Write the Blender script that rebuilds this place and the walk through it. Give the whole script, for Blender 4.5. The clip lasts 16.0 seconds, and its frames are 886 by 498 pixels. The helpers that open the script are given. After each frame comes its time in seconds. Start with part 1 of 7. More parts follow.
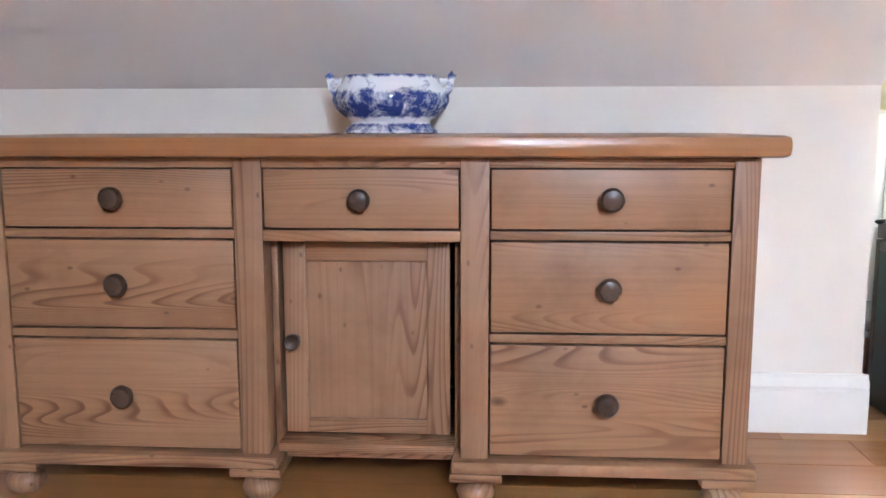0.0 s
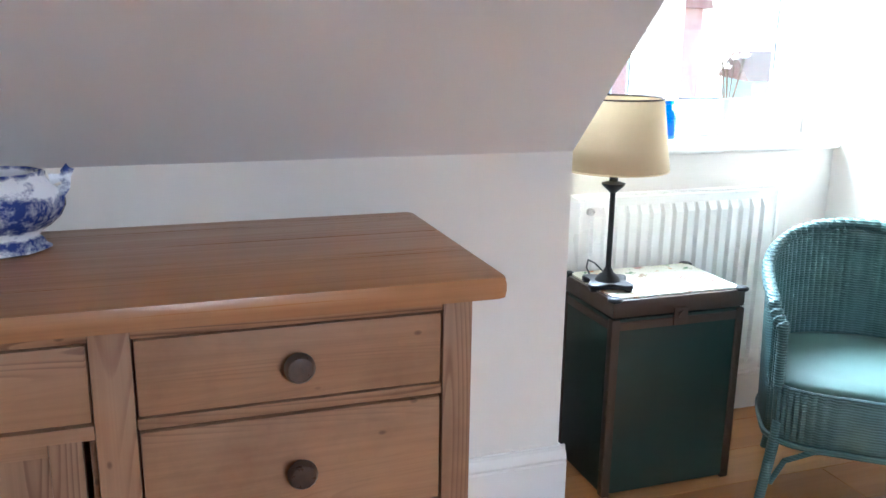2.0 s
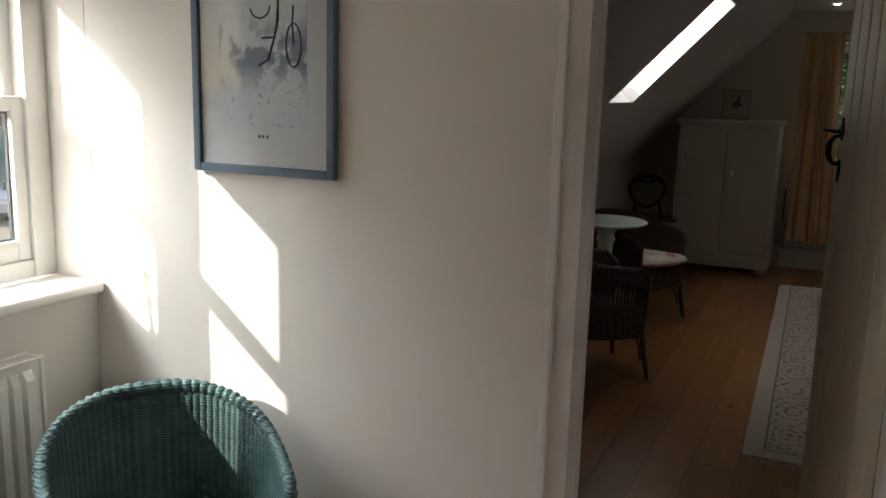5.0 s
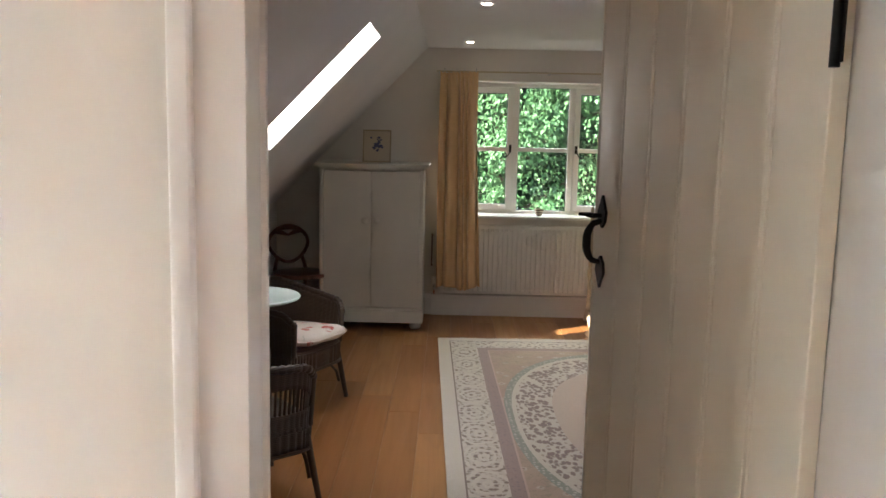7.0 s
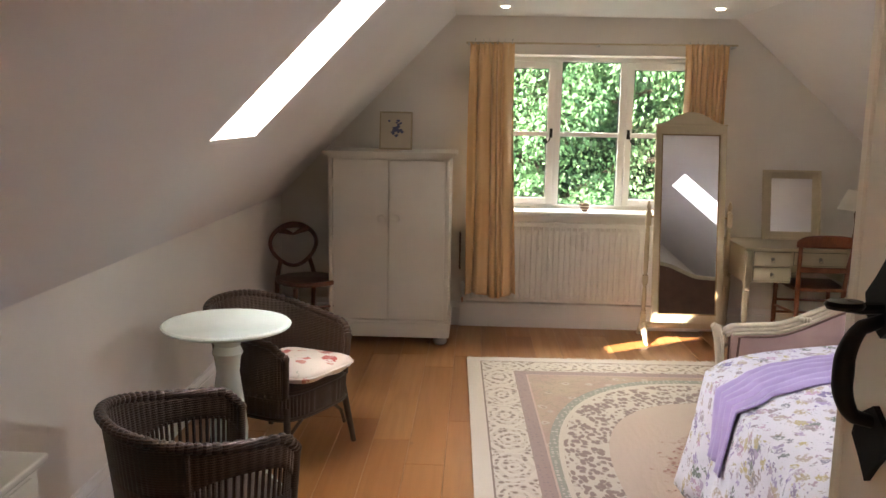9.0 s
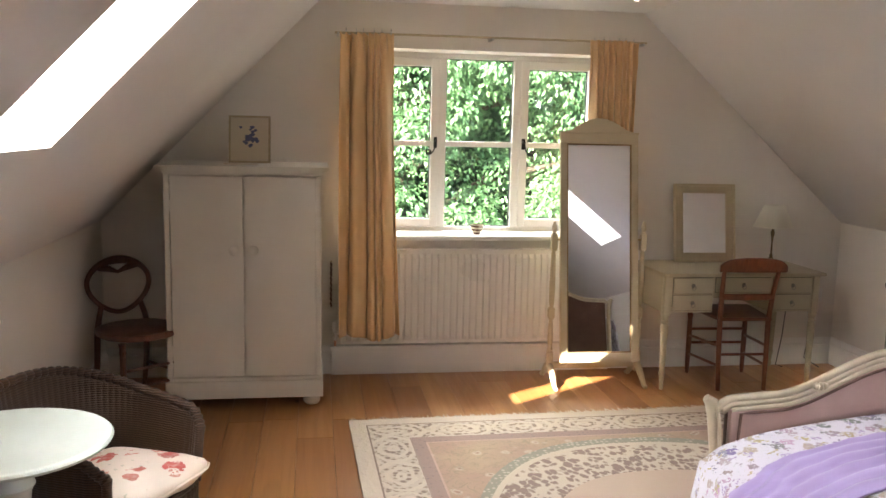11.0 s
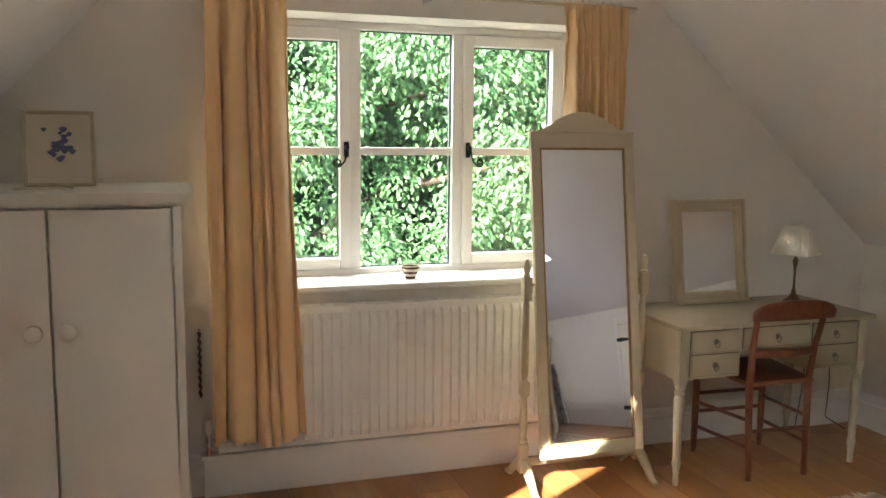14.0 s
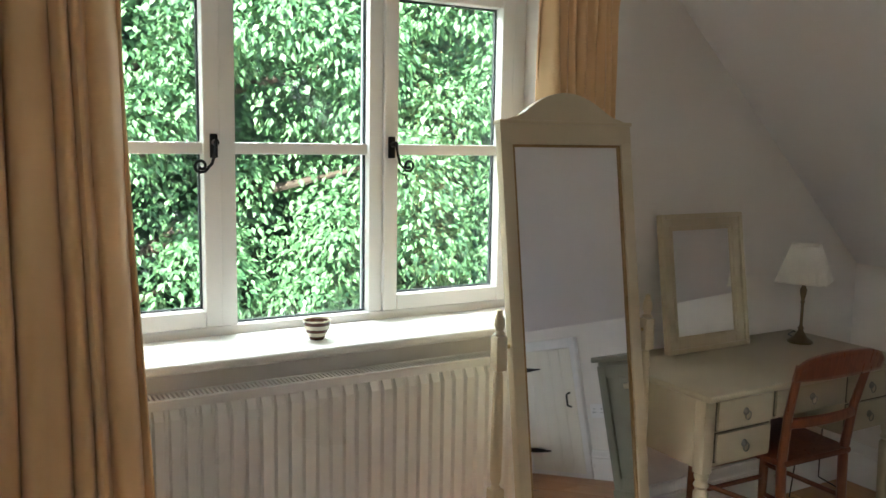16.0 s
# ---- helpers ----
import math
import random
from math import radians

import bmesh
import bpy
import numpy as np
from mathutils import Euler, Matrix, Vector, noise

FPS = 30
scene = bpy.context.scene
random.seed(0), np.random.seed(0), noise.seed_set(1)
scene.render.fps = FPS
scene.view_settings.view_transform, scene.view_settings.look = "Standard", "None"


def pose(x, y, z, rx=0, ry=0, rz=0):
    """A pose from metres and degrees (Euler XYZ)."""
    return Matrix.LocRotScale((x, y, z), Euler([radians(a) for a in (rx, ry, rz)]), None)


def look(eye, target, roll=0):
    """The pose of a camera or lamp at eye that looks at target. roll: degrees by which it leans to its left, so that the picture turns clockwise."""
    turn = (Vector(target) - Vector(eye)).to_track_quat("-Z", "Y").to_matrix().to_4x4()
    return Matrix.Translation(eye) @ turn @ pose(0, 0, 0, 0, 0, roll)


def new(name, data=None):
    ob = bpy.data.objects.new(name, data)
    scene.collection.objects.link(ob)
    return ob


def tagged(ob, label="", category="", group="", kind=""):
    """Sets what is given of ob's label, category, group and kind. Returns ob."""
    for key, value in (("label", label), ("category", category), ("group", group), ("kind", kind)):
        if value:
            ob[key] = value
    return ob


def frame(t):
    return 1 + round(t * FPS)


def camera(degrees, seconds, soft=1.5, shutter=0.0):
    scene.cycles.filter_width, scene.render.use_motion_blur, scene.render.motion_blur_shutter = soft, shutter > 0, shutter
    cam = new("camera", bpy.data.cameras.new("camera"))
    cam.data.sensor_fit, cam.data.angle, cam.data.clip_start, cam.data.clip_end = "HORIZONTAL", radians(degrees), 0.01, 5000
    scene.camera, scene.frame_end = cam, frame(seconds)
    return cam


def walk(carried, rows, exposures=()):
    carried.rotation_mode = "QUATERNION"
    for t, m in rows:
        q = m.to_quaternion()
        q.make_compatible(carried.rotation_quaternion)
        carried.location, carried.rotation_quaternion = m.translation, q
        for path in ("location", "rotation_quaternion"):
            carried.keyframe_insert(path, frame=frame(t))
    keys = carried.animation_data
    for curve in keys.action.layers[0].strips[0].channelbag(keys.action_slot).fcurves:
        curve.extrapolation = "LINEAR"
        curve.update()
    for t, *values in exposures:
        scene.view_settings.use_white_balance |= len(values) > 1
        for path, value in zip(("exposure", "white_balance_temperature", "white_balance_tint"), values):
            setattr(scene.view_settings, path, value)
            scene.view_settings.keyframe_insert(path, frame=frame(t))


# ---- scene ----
cam = camera(55.0, 16.0)

PATH = [
    (0, (0.244, -0.078, 0.866), (0.118, 1.897, 0.577), -0.1),
    (0.5, (0.214, 0.066, 0.932), (0.036, 2.017, 0.528), -1.6),
    (1, (0.157, 0.225, 1.032), (0.22, 2.164, 0.545), -1.3),
    (1.5, (0.215, 0.328, 1.104), (0.522, 2.248, 0.637), -0.3),
    (2, (0.282, 0.414, 1.242), (0.911, 2.249, 0.756), 0.8),
    (2.5, (0.322, 0.509, 1.303), (1.26, 2.208, 0.82), 0.7),
    (3, (0.337, 0.62, 1.429), (1.508, 2.165, 0.937), 0.5),
    (3.5, (0.373, 0.631, 1.5), (1.693, 2.059, 1.03), 1.0),
    (4, (0.412, 0.614, 1.506), (1.894, 1.886, 1.074), 1.3),
    (4.5, (0.492, 0.646, 1.513), (2.132, 1.716, 1.106), 1.3),
    (5, (0.646, 0.733, 1.512), (2.429, 1.56, 1.141), 1.6),
    (5.2, (0.707, 0.767, 1.516), (2.541, 1.479, 1.157), 1.9),
    (7.3, (1.8, 1.057, 1.585), (3.782, 1.02, 1.32), 0.7),
    (7.5, (1.898, 1.056, 1.582), (3.880, 1.003, 1.326), 0.3),
    (7.8, (2.046, 1.054, 1.578), (4.028, 0.980, 1.324), 0.4),
    (8.0, (2.145, 1.052, 1.576), (4.127, 0.986, 1.315), 1.1),
    (8.2, (2.242, 1.051, 1.573), (4.223, 1.022, 1.304), 1.1),
    (10.3, (3.378, 1.157, 1.548), (5.346, 1.272, 1.209), 1.4),
    (10.5, (3.498, 1.185, 1.54), (5.472, 1.17, 1.223), 1.1),
    (11, (3.704, 1.269, 1.543), (5.66, 0.969, 1.256), 1.3),
    (11.5, (3.918, 1.239, 1.536), (5.846, 0.776, 1.269), 2.0),
    (12, (4.152, 1.26, 1.533), (6.067, 0.737, 1.292), 1.4),
    (12.5, (4.42, 1.277, 1.51), (6.329, 0.718, 1.299), 0.8),
    (13, (4.712, 1.249, 1.49), (6.615, 0.679, 1.262), 1.7),
    (13.5, (5.041, 1.263, 1.493), (6.94, 0.69, 1.237), 1.6),
    (14, (5.351, 1.275, 1.501), (7.235, 0.66, 1.237), 0.6),
    (14.5, (5.684, 1.245, 1.487), (7.552, 0.584, 1.219), 1.5),
    (15, (5.991, 1.229, 1.485), (7.847, 0.533, 1.217), 1.5),
    (15.5, (6.309, 1.224, 1.481), (8.13, 0.442, 1.212), 0.6),
    (16, (6.626, 1.166, 1.473), (8.343, 0.175, 1.211), 1.0),
]
EXPOSURES = [(0.0, 3.12, 5300, 8), (1.2, 3.08, 5250, 10), (2.0, 2.42, 5150, 6), (2.5, 1.75, 5000, 2), (3.0, 0.80, 4900, 0), (3.6, 0.76, 4950, 2), (4.3, 0.6, 5850, 8), (5.2, 0.15, 6500, 10),
             (7.3, 2.75, 6200, 11), (8.2, 3.05, 6550, 14), (10.3, 3.3, 6700, 15), (11.5, 3.3, 6600, 15), (13.0, 3.35, 6450, 12), (14.5, 3.12, 6450, 9), (15.3, 3.0, 6300, 8), (16.0, 2.78, 5950, 6)]
walk(cam, [(t, look(*p)) for t, *p in PATH], EXPOSURES)

# ---- world, sun and large lights ----
SUN_WAY = Vector((1.15, -1.0, -0.825)).normalized()
SUN_ELEV = math.asin(-SUN_WAY.z)
world = bpy.data.worlds.new("world")
scene.world = world
world.use_nodes = True
wn = world.node_tree
wn.nodes.clear()
sky_node = wn.nodes.new("ShaderNodeTexSky")
sky_node.sky_type = "NISHITA"
sky_node.sun_disc = False
sky_node.sun_elevation = SUN_ELEV
sky_node.sun_rotation = math.atan2(-SUN_WAY.x, -SUN_WAY.y)
bg_node = wn.nodes.new("ShaderNodeBackground")
bg_node.inputs["Strength"].default_value = 0.15
wo_node = wn.nodes.new("ShaderNodeOutputWorld")
wn.links.new(sky_node.outputs[0], bg_node.inputs[0])
wn.links.new(bg_node.outputs[0], wo_node.inputs[0])

sun_data = bpy.data.lights.new("sun", "SUN")
sun_data.energy = 5.0
sun_data.angle = radians(0.5)
sun_data.color = (1.0, 0.95, 0.86)
sun_ob = new("sun", sun_data)
sun_ob.matrix_world = look((0, 0, 12), Vector((0, 0, 12)) + SUN_WAY)


def window_light(name, eye, target, w, h, power, color):
    data = bpy.data.lights.new(name, "AREA")
    data.shape = "RECTANGLE"
    data.size, data.size_y = w, h
    data.energy = power
    data.color = color
    ob = new(name, data)
    ob.matrix_world = look(eye, target)
    return ob


window_light("daylight_dormer", (1.85, 4.3, 3.05), (1.85, 1.6, 0.8), 1.7, 0.9, 195, (0.90, 0.95, 1.0))
window_light("daylight_gable", (10.6, 0.22, 3.10), (7.9, 0.22, 0.9), 2.6, 0.9, 27, (0.97, 1.0, 0.95))
window_light("daylight_roof_north", (5.96, 2.13, 2.27), (5.85, 0.7, 0.85), 0.5, 0.75, 3.2, (0.95, 0.97, 1.0))
window_light("daylight_roof_south", (5.22, -1.80, 2.14), (5.22, -0.4, 0.85), 0.5, 0.75, 2.6, (0.95, 0.97, 1.0))
# fill lamp to brighten the study, behind an added, unseen roof window
window_light("daylight_roof_study", (1.0, -1.80, 2.14), (0.70, 0.0, 0.65), 0.9, 0.8, 19, (0.95, 0.97, 1.0))

# ---- materials ----


class Nodes:
    def __init__(self, name):
        self.mat = bpy.data.materials.new(name)
        self.mat.use_nodes = True
        self.t = self.mat.node_tree
        self.bsdf = self.t.nodes["Principled BSDF"]

    def n(self, kind, **kw):
        node = self.t.nodes.new(kind)
        for k, v in kw.items():
            if k in ("noise_dimensions", "feature", "wave_type", "bands_direction", "rings_direction", "operation", "blend_type", "data_type", "gradient_type", "distance", "invert"):
                setattr(node, k, v)
            else:
                node.inputs[k.replace("_", " ")].default_value = v
        return node

    def link(self, a, b):
        self.t.links.new(a, b)

    def coords(self, scale=(1, 1, 1), kind="Object", rot=(0, 0, 0), jitter=False):
        tc = self.t.nodes.new("ShaderNodeTexCoord")
        mp = self.t.nodes.new("ShaderNodeMapping")
        mp.inputs["Scale"].default_value = scale
        mp.inputs["Rotation"].default_value = rot
        self.link(tc.outputs[kind], mp.inputs["Vector"])
        if jitter:
            oi = self.t.nodes.new("ShaderNodeObjectInfo")
            mul = self.n("ShaderNodeMath", operation="MULTIPLY")
            self.link(oi.outputs["Random"], mul.inputs[0])
            mul.inputs[1].default_value = 37.0
            self.link(mul.outputs[0], mp.inputs["Location"])
        return mp.outputs["Vector"]

    def noise(self, vec, scale, detail=4.0, rough=0.55, distort=0.0):
        nd = self.n("ShaderNodeTexNoise", Scale=scale, Detail=detail, Roughness=rough, Distortion=distort)
        self.link(vec, nd.inputs["Vector"])
        return nd.outputs["Fac"]

    def ramp(self, fac, stops):
        nd = self.t.nodes.new("ShaderNodeValToRGB")
        el = nd.color_ramp.elements
        while len(el) < len(stops):
            el.new(0.5)
        for e, (p, c) in zip(el, stops):
            e.position = p
            e.color = (c, c, c, 1) if isinstance(c, (int, float)) else (*c, 1)
        self.link(fac, nd.inputs["Fac"])
        return nd.outputs["Color"]

    def mix(self, fac, a, b, mode="MIX"):
        nd = self.t.nodes.new("ShaderNodeMix")
        nd.data_type, nd.blend_type = "RGBA", mode
        for slot, v in ((0, fac), (6, a), (7, b)):
            if isinstance(v, (int, float)):
                nd.inputs[slot].default_value = v
            elif isinstance(v, tuple):
                nd.inputs[slot].default_value = (*v, 1)
            else:
                self.link(v, nd.inputs[slot])
        return nd.outputs[2]

    def math(self, op, a, b=None):
        nd = self.t.nodes.new("ShaderNodeMath")
        nd.operation = op
        for i, v in enumerate((a, b)):
            if v is None:
                continue
            if isinstance(v, (int, float)):
                nd.inputs[i].default_value = v
            else:
                self.link(v, nd.inputs[i])
        return nd.outputs[0]

    def bump(self, height, strength=0.3, distance=0.002):
        nd = self.n("ShaderNodeBump", Strength=strength)
        nd.inputs["Distance"].default_value = distance
        self.link(height, nd.inputs["Height"])
        self.link(nd.outputs[0], self.bsdf.inputs["Normal"])

    def set(self, color=None, rough=None, metal=None, spec=None):
        for key, v in (("Base Color", color), ("Roughness", rough), ("Metallic", metal), ("Specular IOR Level", spec)):
            if v is None:
                continue
            if isinstance(v, (int, float)):
                self.bsdf.inputs[key].default_value = v
            elif isinstance(v, tuple):
                self.bsdf.inputs[key].default_value = (*v, 1)
            else:
                self.link(v, self.bsdf.inputs[key])
        return self.mat


def paint(name, color, rough=0.55, vary=0.06, grain=60.0, bump=0.12, scale=2.0, kind="Object"):
    k = Nodes(name)
    v = k.coords(kind=kind)
    big = k.noise(v, scale, 3.0)
    fine = k.noise(v, grain, 4.0)
    dark = tuple(c * (1 - vary) for c in color)
    lite = tuple(min(1.0, c * (1 + vary * 0.4)) for c in color)
    col = k.mix(k.ramp(big, [(0.3, 0.0), (0.7, 1.0)]), dark, lite)
    col = k.mix(k.ramp(fine, [(0.35, 0.0), (0.8, 0.12)]), col, dark)
    k.bump(fine, bump, 0.0015)
    return k.set(col, k.ramp(big, [(0.2, max(0.05, rough - 0.06)), (0.8, rough + 0.08)]))


def wood(name, dark, mid, lite, along="x", rough=0.42, ring=16.0, stretch=0.07, jitter=True, knots=True, fine=False):
    k = Nodes(name)
    s = {"x": (stretch, 1, 1), "y": (1, stretch, 1), "z": (1, 1, stretch)}[along]
    v = k.coords(scale=s, jitter=jitter)
    warp = k.noise(v, 3.5, 2.0, 0.5, 0.3)
    rings = k.math("FRACT", k.math("MULTIPLY", warp, ring))
    saw = k.ramp(rings, [(0.0, 0.15), (0.62, 0.55), (0.86, 1.0), (0.97, 0.9), (1.0, 0.15)])
    if fine:
        # thin late-wood lines, strong in some zones and faint in others
        saw = k.ramp(rings, [(0.0, 0.0), (0.30, 0.04), (0.60, 0.30), (0.82, 1.0), (0.93, 0.9), (1.0, 0.0)])
        zone = k.noise(k.coords(scale=tuple(c if c > 0.5 else 0.12 for c in s), jitter=jitter), 6.0, 2.0)
        saw = k.math("MULTIPLY", saw, k.ramp(zone, [(0.42, 0.08), (0.58, 0.95)]))
    s2 = tuple(c * 6 if c < 0.5 else c * 90 for c in s)
    fibre = k.noise(k.coords(scale=s2, jitter=jitter), 1.0, 4.0, 0.6)
    tone = k.noise(k.coords(jitter=jitter), 1.6, 3.0)
    col = k.mix(saw, lite, mid)
    col = k.mix(k.ramp(fibre, [(0.4, 0.0), (0.75, 0.32 if fine else 0.55)]), col, dark)
    col = k.mix(k.ramp(tone, [(0.35, 0.0), (0.75, 0.16 if fine else 0.35)]), col, mid)
    if knots:
        vo = k.n("ShaderNodeTexVoronoi", Scale=3.3)
        k.link(k.coords(scale=tuple(0.55 if c < 0.5 else 1 for c in s), jitter=jitter), vo.inputs["Vector"])
        kn = k.ramp(vo.outputs["Distance"], [(0.0, 1.0), (0.035, 0.9), (0.06, 0.0)])
        col = k.mix(kn, col, tuple(c * 0.4 for c in dark))
    if fine:
        # dents, old nail marks and darker handled patches
        pk = k.n("ShaderNodeTexVoronoi", Scale=17.0)
        k.link(k.coords(scale=tuple(0.6 if c < 0.5 else 1 for c in s), jitter=jitter), pk.inputs["Vector"])
        col = k.mix(k.ramp(pk.outputs["Distance"], [(0.0, 0.8), (0.05, 0.6), (0.09, 0.0)]), col, tuple(c * 0.5 for c in dark))
        grime = k.noise(k.coords(jitter=jitter), 4.2, 5.0, 0.65)
        col = k.mix(k.ramp(grime, [(0.5, 0.0), (0.72, 0.45)]), col, dark)
    k.bump(fibre, 0.18, 0.001)
    return k.set(col, k.ramp(fibre, [(0.2, rough - 0.08), (0.8, rough + 0.14)]))


def plain(name, color, rough=0.5, metal=0.0, vary=0.15, scale=25.0, bump=0.1):
    k = Nodes(name)
    v = k.coords()
    nz = k.noise(v, scale, 4.0)
    col = k.mix(nz, tuple(c * (1 - vary) for c in color), tuple(min(1, c * (1 + vary)) for c in color))
    k.bump(nz, bump, 0.001)
    return k.set(col, k.ramp(nz, [(0.2, max(0.03, rough - 0.08)), (0.8, min(1, rough + 0.1))]), metal)


def glass(name, tint=(1, 1, 1), rough=0.0, ior=1.45):
    k = Nodes(name)
    k.bsdf.inputs["Transmission Weight"].default_value = 1.0
    k.bsdf.inputs["IOR"].default_value = ior
    return k.set(tint, rough)


M_WALL = paint("wall_paint", (0.80, 0.755, 0.69), 0.72, 0.05, 90, 0.10, 1.3)
M_SLOPE = paint("slope_paint", (0.78, 0.745, 0.72), 0.72, 0.05, 70, 0.14, 1.1)
M_CEIL = paint("ceiling_paint", (0.82, 0.80, 0.77), 0.75, 0.04, 70, 0.10, 1.2)
M_TRIM = paint("trim_gloss", (0.84, 0.82, 0.78), 0.32, 0.04, 40, 0.05, 3.0)
M_RAD = paint("radiator_enamel", (0.84, 0.82, 0.77), 0.30, 0.03, 40, 0.03, 3.0)
M_CREAM = paint("cream_paint", (0.56, 0.47, 0.315), 0.42, 0.08, 30, 0.12, 4.0)
M_WARD = paint("wardrobe_paint", (0.70, 0.665, 0.58), 0.45, 0.06, 30, 0.14, 3.0)
M_SAGE = paint("sage_paint", (0.24, 0.235, 0.18), 0.45, 0.08, 30, 0.12, 4.0)
M_DOOR = paint("door_paint", (0.86, 0.82, 0.70), 0.38, 0.05, 25, 0.12, 2.0)
M_PALE = paint("pale_green_paint", (0.66, 0.74, 0.68), 0.22, 0.05, 25, 0.06, 3.0)
M_IRON = plain("black_iron", (0.012, 0.012, 0.013), 0.42, 0.6, 0.3, 60, 0.25)
M_BRASS = plain("aged_brass", (0.42, 0.30, 0.13), 0.33, 1.0, 0.25, 40, 0.1)
M_STEEL = plain("steel", (0.62, 0.62, 0.60), 0.28, 1.0, 0.1, 40, 0.05)
M_COPPER = plain("copper_pipe", (0.50, 0.27, 0.17), 0.35, 1.0, 0.2, 30, 0.1)
M_RUBBER = plain("dark_rubber", (0.03, 0.03, 0.03), 0.7)
M_PLASTIC = plain("white_plastic", (0.80, 0.79, 0.76), 0.35, 0, 0.04)
M_GLASS = glass("window_glass", (0.97, 0.99, 0.98))
M_PICGLASS = glass("low_glare_picture_glass", (0.98, 0.99, 0.99), 0.0, 1.2)
kx = Nodes("mirror_silver")
M_MIRROR = kx.set((0.90, 0.91, 0.91), 0.015, 1.0)
M_SEAL = plain("glazing_seal", (0.05, 0.055, 0.06), 0.5)
M_PINE = wood("waxed_pine", (0.14, 0.066, 0.030), (0.140, 0.056, 0.022), (0.345, 0.186, 0.094), "x", 0.42, 80, 0.11, fine=True)
M_PINE_V = wood("waxed_pine_upright", (0.14, 0.066, 0.030), (0.17, 0.075, 0.034), (0.325, 0.180, 0.097), "z", 0.42, 48, 0.08, fine=True)
M_PINE_TOP = wood("polished_pine_top", (0.19, 0.080, 0.030), (0.345, 0.160, 0.062), (0.375, 0.182, 0.074), "x", 0.30, 7, 0.12)
M_MAHOG = wood("dark_mahogany", (0.03, 0.009, 0.005), (0.105, 0.032, 0.015), (0.16, 0.055, 0.026), "z", 0.3, 12, 0.1, True, False)
M_CHERRY = wood("red_brown_wood", (0.05, 0.013, 0.005), (0.155, 0.040, 0.014), (0.215, 0.064, 0.024), "z", 0.3, 12, 0.1, True, False)
k = Nodes("oak_board")
vv = k.coords(scale=(0.05, 1, 1), jitter=True)
gr = k.noise(vv, 26.0, 5.0, 0.6, 0.4)
cath = k.math("FRACT", k.math("MULTIPLY", k.noise(k.coords(scale=(0.10, 1, 1), jitter=True), 4.5, 2.0), 7.0))
oin = k.t.nodes.new("ShaderNodeObjectInfo")
tone = k.ramp(oin.outputs["Random"], [(0.0, (0.28, 0.108, 0.030)), (0.35, (0.335, 0.140, 0.042)), (0.7, (0.385, 0.172, 0.055)), (1.0, (0.45, 0.225, 0.082))])
colr = k.mix(k.ramp(gr, [(0.40, 0.0), (0.75, 0.35)]), tone, (0.22, 0.09, 0.03))
colr = k.mix(k.ramp(cath, [(0.55, 0.0), (0.9, 0.22), (1.0, 0.0)]), colr, (0.24, 0.10, 0.035))
kv = k.n("ShaderNodeTexVoronoi", Scale=2.6)
k.link(k.coords(scale=(0.6, 1, 1), jitter=True), kv.inputs["Vector"])
colr = k.mix(k.ramp(kv.outputs["Distance"], [(0.0, 1.0), (0.03, 0.8), (0.055, 0.0)]), colr, (0.07, 0.03, 0.012))
k.bump(gr, 0.12, 0.001)
M_OAK = k.set(colr, k.ramp(gr, [(0.2, 0.26), (0.8, 0.42)]))
M_KNOB = wood("dark_knob_wood", (0.02, 0.012, 0.008), (0.055, 0.032, 0.022), (0.09, 0.055, 0.038), "y", 0.3, 10, 0.4, True, False)


# ---- builders ----
IDENT = Matrix.Identity(4)


def B():
    return bmesh.new()


def box(bm, lo, hi, bev=0.0, seg=2, m=None):
    ret = bmesh.ops.create_cube(bm, size=1.0)
    vs = ret["verts"]
    c = [(a + b) / 2 for a, b in zip(lo, hi)]
    d = [abs(b - a) for a, b in zip(lo, hi)]
    for v in vs:
        v.co = Vector((v.co.x * d[0] + c[0], v.co.y * d[1] + c[1], v.co.z * d[2] + c[2]))
    if m is not None:
        bmesh.ops.transform(bm, matrix=m, verts=vs)
    if bev > 0:
        es = list({e for v in vs for e in v.link_edges})
        bmesh.ops.bevel(bm, geom=es, offset=min(bev, min(d) * 0.45), segments=seg, profile=0.6, affect="EDGES")
    return bm


def rod(bm, a, b, r0, r1=None, seg=10):
    a, b = Vector(a), Vector(b)
    r1 = r0 if r1 is None else r1
    m = Matrix.Translation((a + b) / 2) @ (b - a).to_track_quat("Z", "Y").to_matrix().to_4x4()
    bmesh.ops.create_cone(bm, cap_ends=True, segments=seg, radius1=r0, radius2=r1, depth=(b - a).length, matrix=m)
    return bm


def lathe(bm, prof, seg=20, m=IDENT, sx=1.0, sy=1.0):
    """Turn a profile of (radius, height) round the z axis."""
    rows = []
    for r, z in prof:
        if r < 1e-5:
            rows.append([bm.verts.new(m @ Vector((0, 0, z)))])
        else:
            rows.append([bm.verts.new(m @ Vector((r * sx * math.cos(2 * math.pi * i / seg), r * sy * math.sin(2 * math.pi * i / seg), z))) for i in range(seg)])
    for a, b in zip(rows, rows[1:]):
        for i in range(seg):
            j = (i + 1) % seg
            if len(a) == 1 and len(b) == 1:
                continue
            if len(a) == 1:
                bm.faces.new((a[0], b[j], b[i]))
            elif len(b) == 1:
                bm.faces.new((a[i], a[j], b[0]))
            else:
                bm.faces.new((a[i], a[j], b[j], b[i]))
    for row in (rows[0], rows[-1]):
        if len(row) > 2:
            bm.faces.new(row)
    return bm


